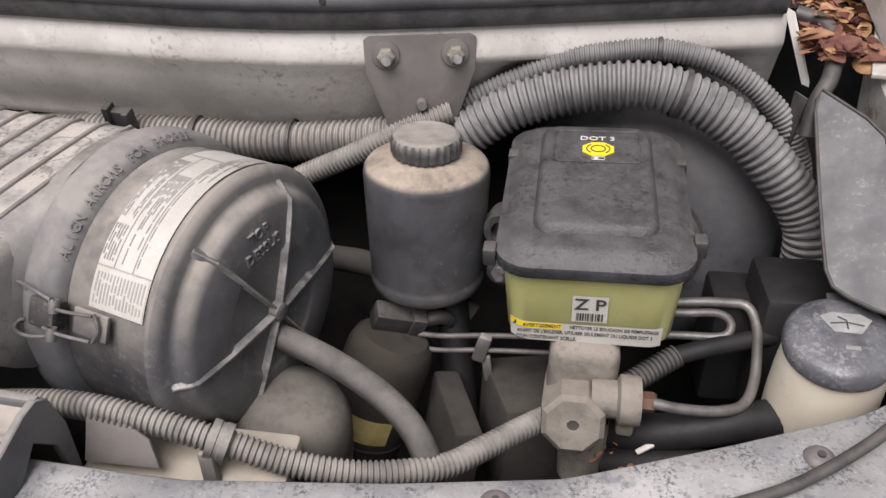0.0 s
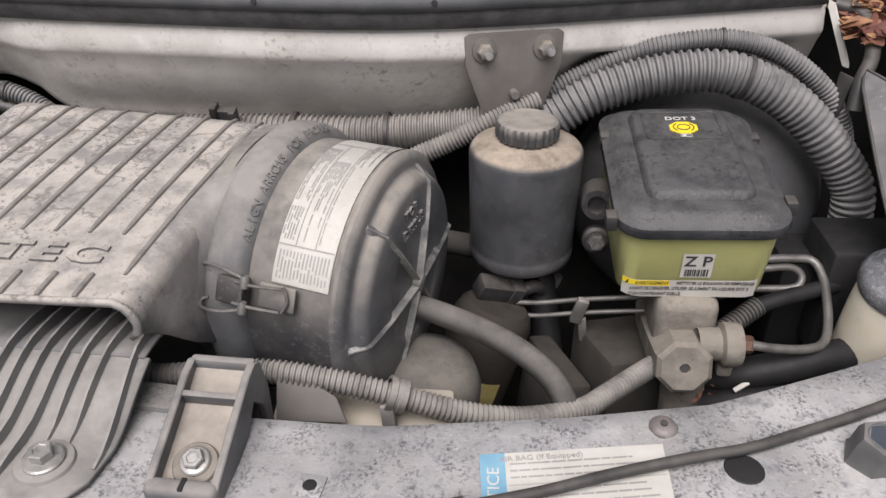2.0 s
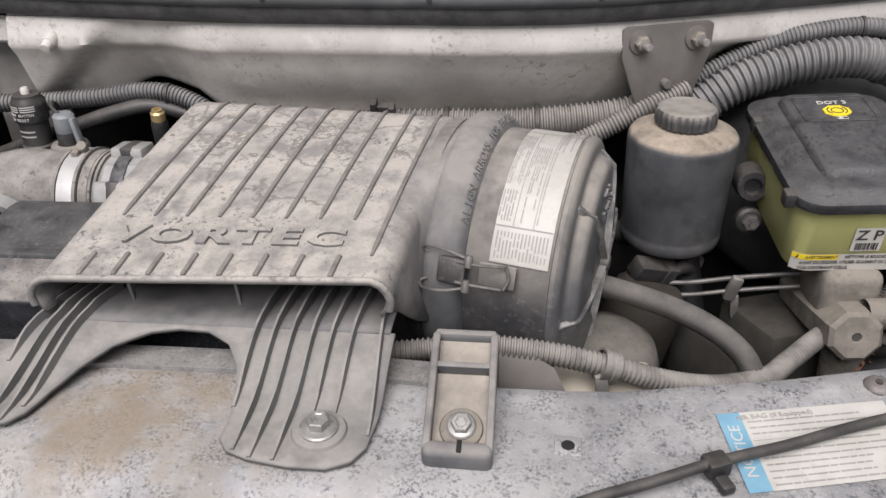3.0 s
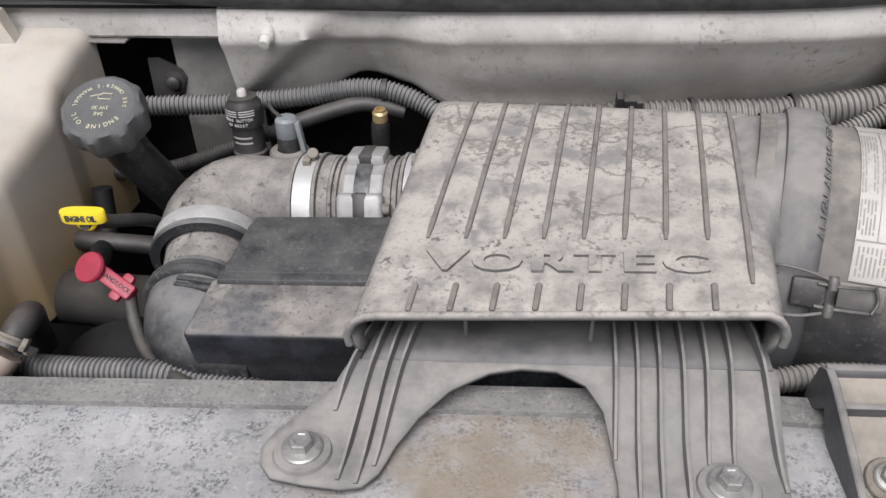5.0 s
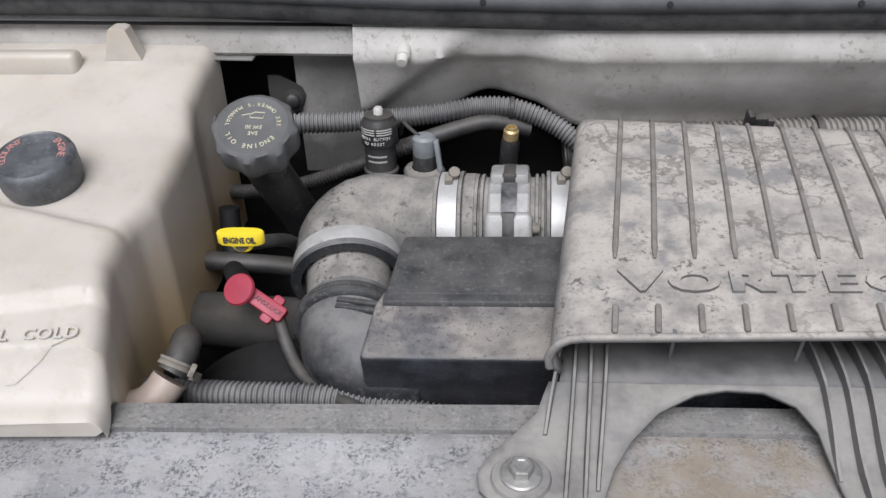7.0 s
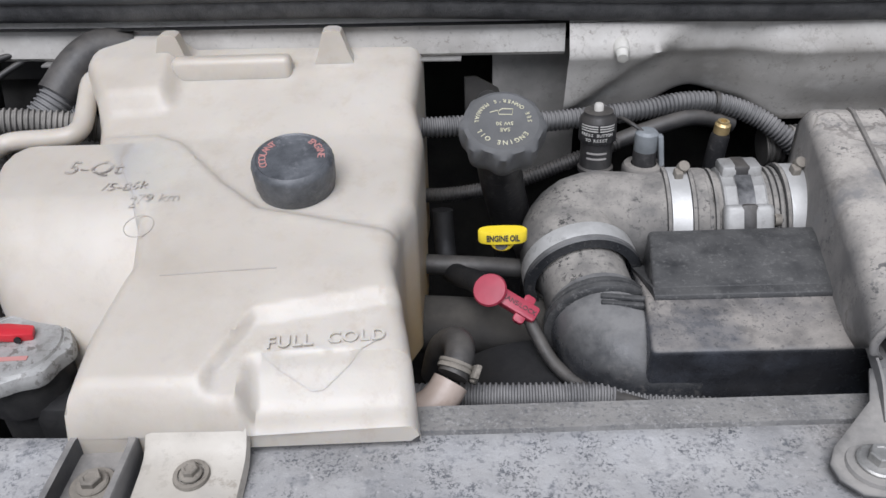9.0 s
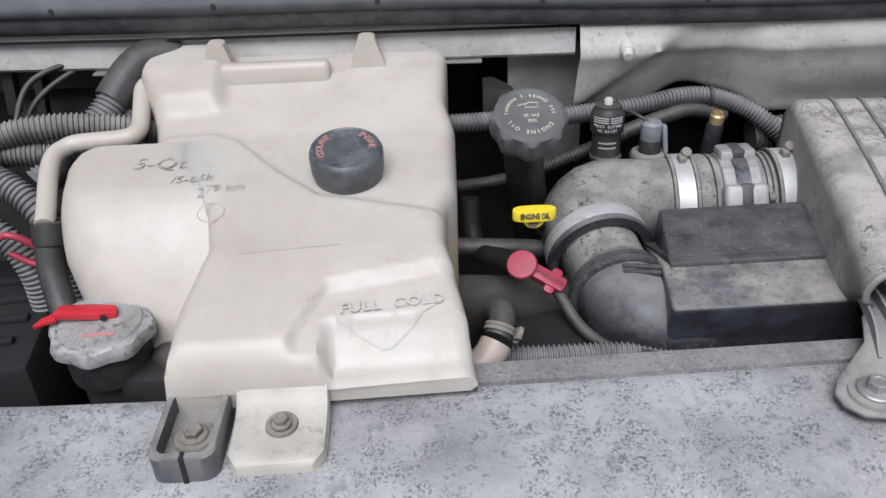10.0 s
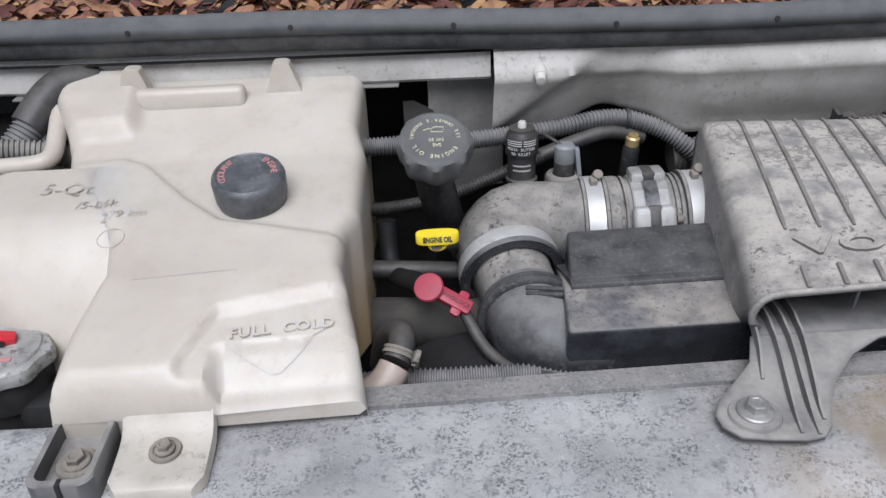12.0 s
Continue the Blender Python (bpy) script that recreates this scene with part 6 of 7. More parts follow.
    part("clip_foot", box(0.009, 0.006, 0.022, pose(-0.216, 0.262, 1.018, -10, -8, 0), 0.001), M_LOOM_DUSTY, f)
    # plain hose from the canister
    g = thing("rubber_hose", (-0.12, 0.33, 0.98), "dusty black rubber hose curving from the air cleaner", "hose")
    part("hose", tube([(-0.25, 0.375, 1.035), (-0.193, 0.360, 1.030), (-0.149, 0.343, 1.024), (-0.119, 0.328, 1.013), (-0.102, 0.315, 0.996), (-0.098, 0.312, 0.96)], 0.0088, 20), M_COOLHOSE, g)
    h = thing("rubber_hose", (-0.1, 0.55, 0.98), "dark hose behind the steering bottle", "hose")
    part("hose", tube([(-0.24, 0.53, 0.985), (-0.20, 0.52, 0.99), (-0.15, 0.51, 0.985), (-0.10, 0.5, 0.96)], 0.011, 16), M_DARKMETAL, h)
    # forms below
    k2 = thing("ac_accumulator", (-0.195, 0.36, 0.86), "dust-grey rounded metal canister under the air cleaner", "canister")
    part("shell", lathe([(0, 0.092), (0.022, 0.090), (0.034, 0.083), (0.040, 0.070), (0.042, 0.05), (0.042, -0.04)], basis((-0.212, 0.352, 0.912), (0.15, -0.1, 1)), 40), M_ACC, k2)
    part("weld_seam", lathe([(0.0418, 0.028), (0.0430, 0.030), (0.0430, 0.033), (0.0418, 0.035)], basis((-0.212, 0.352, 0.912), (0.15, -0.1, 1)), 40), M_ACC, k2)
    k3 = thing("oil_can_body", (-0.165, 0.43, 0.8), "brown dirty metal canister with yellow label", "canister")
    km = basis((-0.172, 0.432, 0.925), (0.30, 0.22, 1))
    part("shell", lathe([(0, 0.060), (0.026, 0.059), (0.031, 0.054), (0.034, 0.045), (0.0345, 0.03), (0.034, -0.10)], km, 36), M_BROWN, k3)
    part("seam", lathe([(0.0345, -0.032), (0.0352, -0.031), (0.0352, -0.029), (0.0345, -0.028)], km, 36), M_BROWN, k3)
    lab = bmesh.new()
    rows = [[lab.verts.new(km @ Vector((0.0346 * math.cos(radians(q)), 0.0346 * math.sin(radians(q)), z))) for z in (-0.022, 0.000)] for q in range(-135, -40, 8)]
    for p, q in zip(rows, rows[1:]):
        lab.faces.new((p[0], q[0], q[1], p[1]))
    part("yellow_label", lab, mat("dirty_yellow_label", (0.3, 0.24, 0.08), (0.45, 0.38, 0.16), 0.7, scale=50), k3, "torn dirty yellow label")
    k4 = thing("strut", (-0.11, 0.47, 0.9), "dark steel strut below the steering bottle", "strut")
    part("tube", tube([(-0.125, 0.50, 1.0), (-0.115, 0.48, 0.95), (-0.10, 0.45, 0.86)], 0.013, 14), M_DEEP, k4)
    k5 = thing("wire_connector", (-0.155, 0.45, 0.985), "grey-black wiring connector under the steering bottle", "connector")
    part("shell", box(0.030, 0.018, 0.018, pose(-0.160, 0.452, 0.990, 15, 20, 25), 0.002), M_HOSE, k5)
    part("collar", box(0.012, 0.021, 0.021, pose(-0.143, 0.460, 0.984, 15, 20, 25), 0.002), M_HOSE, k5)
    part("lead", tube([(-0.137, 0.462, 0.982), (-0.125, 0.468, 0.984), (-0.118, 0.475, 0.975)], 0.006, 12), M_HOSE, k5)
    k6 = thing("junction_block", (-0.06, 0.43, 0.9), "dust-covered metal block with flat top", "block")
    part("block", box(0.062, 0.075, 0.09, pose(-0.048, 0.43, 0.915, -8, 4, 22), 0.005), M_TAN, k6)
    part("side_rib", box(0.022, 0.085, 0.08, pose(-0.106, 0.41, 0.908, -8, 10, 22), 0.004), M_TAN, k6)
    k7 = thing("thin_line", (-0.08, 0.44, 0.98), "pair of thin steel lines with a white clip", "line")
    part("tube", tube([(-0.145, 0.455, 0.975), (-0.12, 0.45, 0.980), (-0.085, 0.445, 0.990), (-0.03, 0.435, 1.005)], 0.0022, 10), M_LINE, k7)
    part("tube", tube([(-0.14, 0.450, 0.966), (-0.12, 0.445, 0.970), (-0.085, 0.440, 0.980), (-0.03, 0.430, 0.995)], 0.0020, 10), M_LINE, k7)
    part("clip", box(0.010, 0.008, 0.024, pose(-0.0875, 0.440, 0.982, 0, 15, 0), 0.002), M_LOOM_DUSTY, k7, "dusty white clip")
    part("clip_tail", box(0.007, 0.004, 0.024, pose(-0.083, 0.441, 0.962, 0, -8, 0), 0.001), M_LOOM_DUSTY, k7)
    k8 = thing("ribbed_hose", (0.03, 0.43, 0.98), "short corrugated cover on a grey pipe", "hose", "corrugated hoses")
    part("hose", ribbed([(0.015, 0.405, 0.992), (0.035, 0.42, 1.0), (0.05, 0.43, 1.006)], 0.0085, 0.0034, 0.0014, 16), M_COOLHOSE, k8)
    part("pipe", tube([(0.05, 0.43, 1.006), (0.075, 0.44, 1.010), (0.12, 0.46, 1.012)], 0.0065, 14), M_DEEP, k8)
    k9 = thing("wiring_harness", (0.05, 0.39, 0.95), "dusty taped wiring harness", "harness")
    part("taped_cable", tube([(0.0, 0.40, 0.955), (0.04, 0.385, 0.975), (0.08, 0.39, 0.985), (0.13, 0.41, 0.985)], 0.013, 14), M_DEEP, k9)
    part("taped_cable", tube([(0.01, 0.38, 0.945), (0.045, 0.37, 0.962), (0.08, 0.372, 0.965), (0.11, 0.38, 0.95)], 0.010, 12), M_DEEP, k9)
    part("tag", box(0.013, 0.004, 0.003, pose(0.033, 0.372, 0.972, 20, -30, 20), 0.001), M_LABELGREY, k9, "white plastic scrap")
    kk = thing("fuse_box", (0.13, 0.49, 0.96), "black plastic box behind the washer bottle", "box")
    part("box", box(0.075, 0.06, 0.10, pose(0.140, 0.485, 0.995, 0, 0, 5), 0.005), M_DEEP, kk)
    part("cover", box(0.04, 0.05, 0.09, pose(0.095, 0.50, 0.975, 0, 0, 5), 0.004), M_DEEP, kk)


hoses_right()


# ---- washer bottle ----
M_SYM = mat("worn_symbol", (0.22, 0.22, 0.215), (0.34, 0.34, 0.33), 0.6, scale=60)


def washer():
    t = thing("washer_bottle", (0.137, 0.40, 0.90), "yellowed washer fluid bottle with scuffed black flip cap", "washer bottle")
    n = Vector((-0.06, -0.20, 1)).normalized()
    m = basis((0.139, 0.402, 1.0540), n) @ Matrix.Scale(0.95, 4)
    part("bottle", lathe([(0.0345, -0.16), (0.0345, -0.06), (0.0335, -0.03), (0.032, -0.010), (0.030, 0.0)], m, 44, lambda a, r, h: 1 + 0.05 * math.cos(2 * a)), M_WASHER, t)
    cap = part("cap", lathe([(0.031, -0.007), (0.034, -0.006), (0.035, -0.002), (0.0345, 0.005), (0.032, 0.0085), (0.027, 0.0102), (0.018, 0.0110), (0, 0.0112)], m, 56), M_SCUFF, t, "scuffed black flip cap")
    part("tab", box(0.014, 0.008, 0.006, m @ pose(0.002, 0.0355, 0.004), 0.0012), M_LID, cap)
    sym = m @ Matrix.Translation((0.003, 0.006, 0.0116))
    part("washer_symbol", plate([(-0.016, 0.007), (-0.0085, 0.011), (0.009, 0.0105), (0.0155, 0.006), (0.008, -0.006), (-0.0085, -0.0055)], 0.0008, sym, 0), M_SYM, cap, "worn pale washer symbol")
    part("symbol_mark", join(sweep([sym @ Vector(p) for p in ((0, -0.003, 0.0003), (0, 0.004, 0.0003), (-0.005, 0.007, 0.0003))], 0.0005, 6), sweep([sym @ Vector(p) for p in ((-0.010, 0.001, 0.0003), (0, 0.0025, 0.0003), (0.010, 0.0005, 0.0003))], 0.0005, 6)), M_INK, cap)
    part("maker_bar", box(0.009, 0.003, 0.0006, m @ pose(0.004, -0.012, 0.0112), 0), M_SYM, cap)
    return t


washer()


# ---- on the radiator support ----
def on_support():
    # prop bracket
    t = thing("hood_prop_bracket", (-0.306, 0.19, 1.046), "black plastic bracket with dusty floor and hex bolt", "bracket")
    x0, x1 = -0.3265, -0.2865
    side = [(0.160, 1.044), (0.160, 1.060), (0.164, 1.0625), (0.222, 1.0835), (0.232, 1.0845), (0.240, 1.079), (0.247, 1.055), (0.248, 1.02), (0.240, 1.02), (0.236, 1.048), (0.222, 1.064), (0.208, 1.0505), (0.19, 1.047)]
    def wall(xa, xb):
        bm = loft([[Vector((xa, y, z)) for y, z in side], [Vector((xb, y, z)) for y, z in side]])
        bmesh.ops.recalc_face_normals(bm, faces=bm.faces)
        return bevelled(bm, 0.0007, 1)
    part("side_wall", wall(x0, x0 + 0.0045), M_STRAP, t)
    part("side_wall", wall(x1 - 0.0045, x1), M_STRAP, t)
    fl = loft([[Vector((x, y, z)) for x in (x0 + 0.004, x1 - 0.004)] for y, z in ((0.162, 1.051), (0.205, 1.067), (0.232, 1.0785), (0.240, 1.07), (0.245, 1.05), (0.246, 1.02))], False, False)
    part("floor", fl, mat("dusty_bracket_floor", (0.2, 0.18, 0.155), (0.36, 0.32, 0.27), 0.7, scale=30), t)
    part("front_wall", box(x1 - x0, 0.011, 0.017, pose((x0 + x1) / 2, 0.1605, 1.0538), 0.0045, 3), M_STRAP, t)
    part("cross_rib", box(x1 - x0 - 0.006, 0.004, 0.010, pose((x0 + x1) / 2, 0.212, 1.0735, 18), 0.001), M_STRAP, t)
    part("cross_rib", box(x1 - x0 - 0.002, 0.006, 0.008, pose((x0 + x1) / 2, 0.2345, 1.080, 0), 0.002), M_STRAP, t)
    part("slot", box(0.0028, 0.008, 0.017, pose(-0.3055, 0.1605, 1.0545), 0.0004), M_BAY, t)
    bm_n = (0, -0.35, 0.94)
    part("washer", lathe([(0, 0.0018), (0.0120, 0.0018), (0.0127, 0.0008), (0.0127, -0.001)], basis((-0.3055, 0.178, 1.0575), bm_n), 28), M_CAST, t)
    bolt("bolt", (-0.3055, 0.178, 1.0603), bm_n, 0.0105, 0.0055, 0.0085, t, "zinc hex bolt", material=M_BOLT)
    w = thing("bracket_wing", (-0.26, 0.25, 1.0), "thin dusty plastic wing beside the bracket", "bracket")
    part("wing", plate([(0, 0), (0.045, 0.0), (0.038, 0.016), (0.022, 0.026), (0, 0.030)], 0.0025, Matrix.Translation((-0.286, 0.249, 1.022)) @ pose(0, 0, 0, 62, 0, 4), 0.0006), M_BRACKET, w)
    lg = thing("support_ledge", (-0.23, 0.27, 1.0), "dust-covered tan ledge behind the radiator support", "ledge")
    part("ledge", box(0.12, 0.06, 0.02, pose(-0.235, 0.272, 1.0, 0, 3, 6), 0.004), mat("cream_dusty_plastic", (0.38, 0.34, 0.275), (0.50, 0.45, 0.375), 0.6, scale=20, spot=(0.2, 0.17, 0.13), spot_amt=0.5, spot_scale=60), lg)
    # square nut hole
    q = thing("square_clip_nut", (-0.244, 0.179, 1.048), "square embossed plate with a threaded hole", "clip")
    z = support_top(-0.244, 0.179)
    part("plate", box(0.0155, 0.0150, 0.002, pose(-0.244, 0.179, z + 0.0003, 0, 0, -4), 0.0007), M_SUPPORT, q)
    part("hole", lathe([(0, 0.0016), (0.0032, 0.0016), (0.0040, 0.0014)], basis((-0.244, 0.179, z)), 16), M_BAY, q)
    # rivets
    for x, y in ((-0.050, 0.245), (0.112, 0.305)):
        z = support_top(x, y)
        r = thing("push_rivet", (x, y, z), "worn round plastic push rivet with brownish head", "rivet", "push rivets on the support")
        part("head", lathe([(0, 0.0042), (0.004, 0.004), (0.007, 0.0028), (0.0082, 0.001), (0.0084, -0.001)], basis((x, y, z), (0, -0.1, 1)), 24), mat("worn_rivet", (0.13, 0.115, 0.11), (0.22, 0.195, 0.19), 0.5, scale=90), r)
        part("patch", lathe([(0, 0.0006), (0.0125, 0.0005), (0.0135, -0.001)], basis((x, y, z + 0.0002)) @ Matrix.Scale(0.62, 4), 20, lambda a, rr_, h: 1 + 0.12 * math.sin(3 * a + 1)), M_BLACK, r)
        part("pin", lathe([(0, 0.0050), (0.0022, 0.005), (0.0024, 0.003)], basis((x, y, z), (0, -0.1, 1)), 14), M_HOSE, r)
    # big hex stop
    h = thing("hex_bump_stop", (0.060, 0.229, 1.05), "large dark grey hexagonal rubber stop", "bump stop")
    hz = support_top(0.06, 0.229)
    hm = basis((0.062, 0.232, hz), (0.04, -0.16, 1)) @ pose(0, 0, 0, 0, 0, 12) @ Matrix.Diagonal((0.66, 0.66, 1.1, 1))
    dark = mat("dark_hex_rubber", (0.06, 0.06, 0.062), (0.1, 0.1, 0.1), 0.5, dust=(0.25, 0.24, 0.22), dust_amt=0.5)
    part("hex", lathe([(0.0245, 0.0), (0.0225, 0.003), (0.0215, 0.014), (0.0185, 0.0185), (0.0130, 0.019)], hm, 6), dark, h, "", 25)
    part("dished_top", lathe([(0.0135, 0.0192), (0.0125, 0.0185), (0, 0.018)], hm, 24), mat("blue_grey_rubber", (0.04, 0.05, 0.065), (0.07, 0.08, 0.095), 0.4), h)
    # open hole
    o = thing("drain_hole", (-0.009, 0.218, 1.047), "round dark hole in the support", "hole")
    part("rim", lathe([(0, 0.0006), (0.0102, 0.0006), (0.0112, -0.0005)], basis((-0.009, 0.218, support_top(-0.009, 0.218) + 0.0004)), 30), M_BAY, o)
    # notice label
    lab = thing("notice_label", (-0.10, 0.19, 1.05), "white notice label with blue end and faded print", "label")
    A, B, C, D = Vector((-0.155, 0.211, 0)), Vector((-0.052, 0.231, 0)), Vector((-0.049, 0.173, 0)), Vector((-0.148, 0.152, 0))
    def lp(u, v, lift=0.0012):
        p = A.lerp(B, u).lerp(D.lerp(C, u), v)
        return Vector((p.x, p.y, support_top(p.x, p.y) + lift))
    def patch(u0, u1, v0, v1, lift, nm, material, par, n=10):
        bm = bmesh.new()
        g = [[bm.verts.new(lp(u0 + (u1 - u0) * i / n, v0 + (v1 - v0) * j / 3, lift)) for j in range(4)] for i in range(n + 1)]
        for i in range(n):
            for j in range(3):
                bm.faces.new((g[i][j], g[i + 1][j], g[i + 1][j + 1], g[i][j + 1]))
        return part(nm, bm, material, par)
    pa = patch(0.135, 1, 0, 1, 0.0012, "paper", M_PAPER, lab)
    pb = patch(0, 0.135, 0, 1, 0.00125, "blue_band", M_BLUE, lab)
    ex = (lp(1, 0.5) - lp(0, 0.5)).normalized()
    ey = (lp(0.5, 0) - lp(0.5, 1)).normalized()
    tm = basis(lp(0.066, 0.5, 0.0016), (0, 0, 1), ey)
    part("lettering", text("NOTICE", 0.0095, tm @ Matrix.Diagonal((1.15, 1, 1, 1)), 0.0001), M_PRINT, pb)
    part("lettering", text("AIR BAG (If Equipped)", 0.0052, basis(lp(0.33, 0.075, 0.0016), (0, 0, 1), ex), 0.0001), M_INKGREY, pa)
    rnd = random.Random(11)
    for i in range(11):
        v = 0.13 + 0.08 * i
        if i == 3:
            continue
        u = 0.16
        end = rnd.uniform(0.7, 0.97)
        while u < end:
            w = rnd.uniform(0.03, 0.13)
            patch(u, min(end, u + w), v, v + 0.020, 0.0015, "print_bar", M_INKGREY, pa, 1)
            u += w + 0.008
    patch(0.145, 0.99, 0.385, 0.392, 0.0015, "rule", M_INKGREY, pa)
    # release cable with clip
    c = thing("hood_release_cable", (-0.05, 0.22, 1.05), "black release cable lying across the support", "cable")
    part("cable", tube([(-0.285, 0.110, 1.046), (-0.243, 0.131, 1.0545), (-0.20, 0.149, 1.056), (-0.164, 0.164, 1.058), (-0.12, 0.183, 1.055), (-0.085, 0.199, 1.054), (-0.04, 0.217, 1.0530), (-0.005, 0.230, 1.0515), (0.027, 0.2455, 1.0515), (0.060, 0.2615, 1.0525), (0.095, 0.280, 1.0555), (0.131, 0.306, 1.063), (0.157, 0.330, 1.072), (0.21, 0.385, 1.088), (0.30, 0.46, 1.10)], 0.0033, 14), M_HOSE, c)
    part("clip", join(box(0.014, 0.012, 0.011, pose(-0.165, 0.1635, 1.056, 0, 0, 22), 0.002), box(0.008, 0.020, 0.006, pose(-0.163, 0.1585, 1.051, 0, 0, 22), 0.0015)), M_BLACK, c, "black cable clip")


on_support()


# ---- fender edge with hinge and splash panel ----
def fender():
    sp = thing("splash_panel", (0.16, 0.47, 1.08), "grey-black plastic splash panel, dusty and scuffed", "panel")
    out = [(0.1275, 0.546, 1.145), (0.1285, 0.489, 1.111), (0.130, 0.456, 1.091), (0.131, 0.4406, 1.082), (0.1345, 0.430, 1.077), (0.1425, 0.4218, 1.0755), (0.155, 0.412, 1.0755), (0.1673, 0.4045, 1.0765), (0.1704, 0.4115, 1.082), (0.171, 0.437, 1.098), (0.1695, 0.480, 1.124), (0.167, 0.514, 1.1435), (0.157, 0.5305, 1.149), (0.132, 0.560, 1.156), (0.1285, 0.554, 1.151)]
    nn = Vector((0.35, 0.45, -0.8)).normalized() * 0.003
    bm = loft([[Vector(p) for p in out], [Vector(p) + nn for p in out]])
    part("panel", bm, mat("scuffed_splash_plastic", (0.06, 0.062, 0.067), (0.13, 0.133, 0.14), 0.4, scale=28, spot=(0.30, 0.29, 0.28), spot_amt=0.5, spot_scale=200, dust=(0.24, 0.23, 0.215), dust_amt=0.35), sp)
    part("edge_rim", sweep([Vector(p) for p in out + out[:1]], 0.0013, 8), M_HOSE, sp, "dark rolled edge")
    for i in range(9):
        part("moulded_mark", box(0.004, 0.0035, 0.0006, basis(Vector((0.148, 0.535 - 0.011 * i, 1.1425 - 0.0066 * i)), -nn, (1, 0.05, 0.4)), 0), M_LABELGREY, sp)
    g = thing("edge_gasket", (0.13, 0.58, 1.15), "folded grey rubber gasket at the cowl corner", "gasket")
    part("fold", tube([(0.116, 0.625, 1.190), (0.135, 0.618, 1.186), (0.143, 0.600, 1.176), (0.139, 0.575, 1.160), (0.130, 0.56, 1.145), (0.127, 0.55, 1.12)], 0.0062, 14), M_HOSE, g)
    part("edge", loft([[Vector((0.108, 0.617, 1.196)), Vector((0.113, 0.614, 1.194)), Vector((0.113, 0.612, 1.190)), Vector((0.108, 0.615, 1.190))], [Vector((0.126, 0.600, 1.150)), Vector((0.131, 0.597, 1.148)), Vector((0.131, 0.595, 1.144)), Vector((0.126, 0.598, 1.145))]]), M_PAPER, g, "pale torn edge strip")
    part("flap", plate([(0, 0), (0.016, 0.0), (0.012, -0.055), (0.004, -0.06)], 0.002, basis((0.117, 0.575, 1.148), (-0.9, -0.4, 0.1), (0.4, -0.9, 0)), 0.0005), M_HOSE, g)
    f = thing("fender_ledge", (0.26, 0.5, 1.1), "dirty white painted inner fender ledge with rust and leaves", "fender")
    fl = [(0.166, 0.60, 1.176), (0.174, 0.54, 1.155), (0.184, 0.46, 1.123), (0.187, 0.40, 1.10), (0.190, 0.34, 1.085)]
    loops = []
    for x, y, z in fl:
        loops.append([Vector((x + 0.004, y, z - 0.05)), Vector((x, y, z - 0.004)), Vector((x + 0.002, y, z)), Vector((x + 0.018, y + 0.004, z + 0.004)), Vector((x + 0.020, y, z + 0.016)), Vector((x + 0.06, y, z + 0.022)), Vector((x + 0.16, y, z + 0.03)), Vector((x + 0.16, y, z - 0.05))])
    part("ledge", loft(loops), M_BODYWHITE, f, "", 30)
    h = part("hinge_plate", box(0.08, 0.14, 0.004, pose(0.212, 0.62, 1.187, 16, 0, -10), 0.001), M_BODYWHITE, f, "white painted hood hinge plate")
    part("channel", loft([[Vector(p) + o for o in (Vector((0, 0, 0)), Vector((0.004, 0, 0)), Vector((0.004, 0, 0.028)), Vector((0, 0, 0.030)))] for p in ((0.174, 0.565, 1.168), (0.170, 0.60, 1.185), (0.160, 0.64, 1.205), (0.156, 0.68, 1.22))]), M_BODYWHITE, h)
    for x, y, z in ((0.194, 0.598, 1.186), (0.202, 0.635, 1.198), (0.208, 0.53, 1.168)):
        bolt("bolt", (x, y, z), (0, -0.25, 1), 0.014, 0.007, 0.012, h, "white painted bolt", material=M_BODYWHITE)
    hs = thing("washer_hose", (0.22, 0.56, 1.17), "thin black washer hose over the hinge", "hose")
    part("hose", tube([(0.212, 0.67, 1.26), (0.200, 0.63, 1.235), (0.188, 0.58, 1.20), (0.183, 0.553, 1.183), (0.193, 0.545, 1.177), (0.23, 0.548, 1.182), (0.30, 0.56, 1.195)], 0.0062, 14), M_HOSE, hs)
    wr = thing("thin_wire", (0.19, 0.39, 1.03), "thin black wire beside the washer bottle", "wire")
    part("wire", tube([(0.185, 0.42, 1.08), (0.178, 0.40, 1.06), (0.176, 0.385, 1.03), (0.178, 0.38, 1.0)], 0.0015, 8), M_HOSE, wr)


fender()


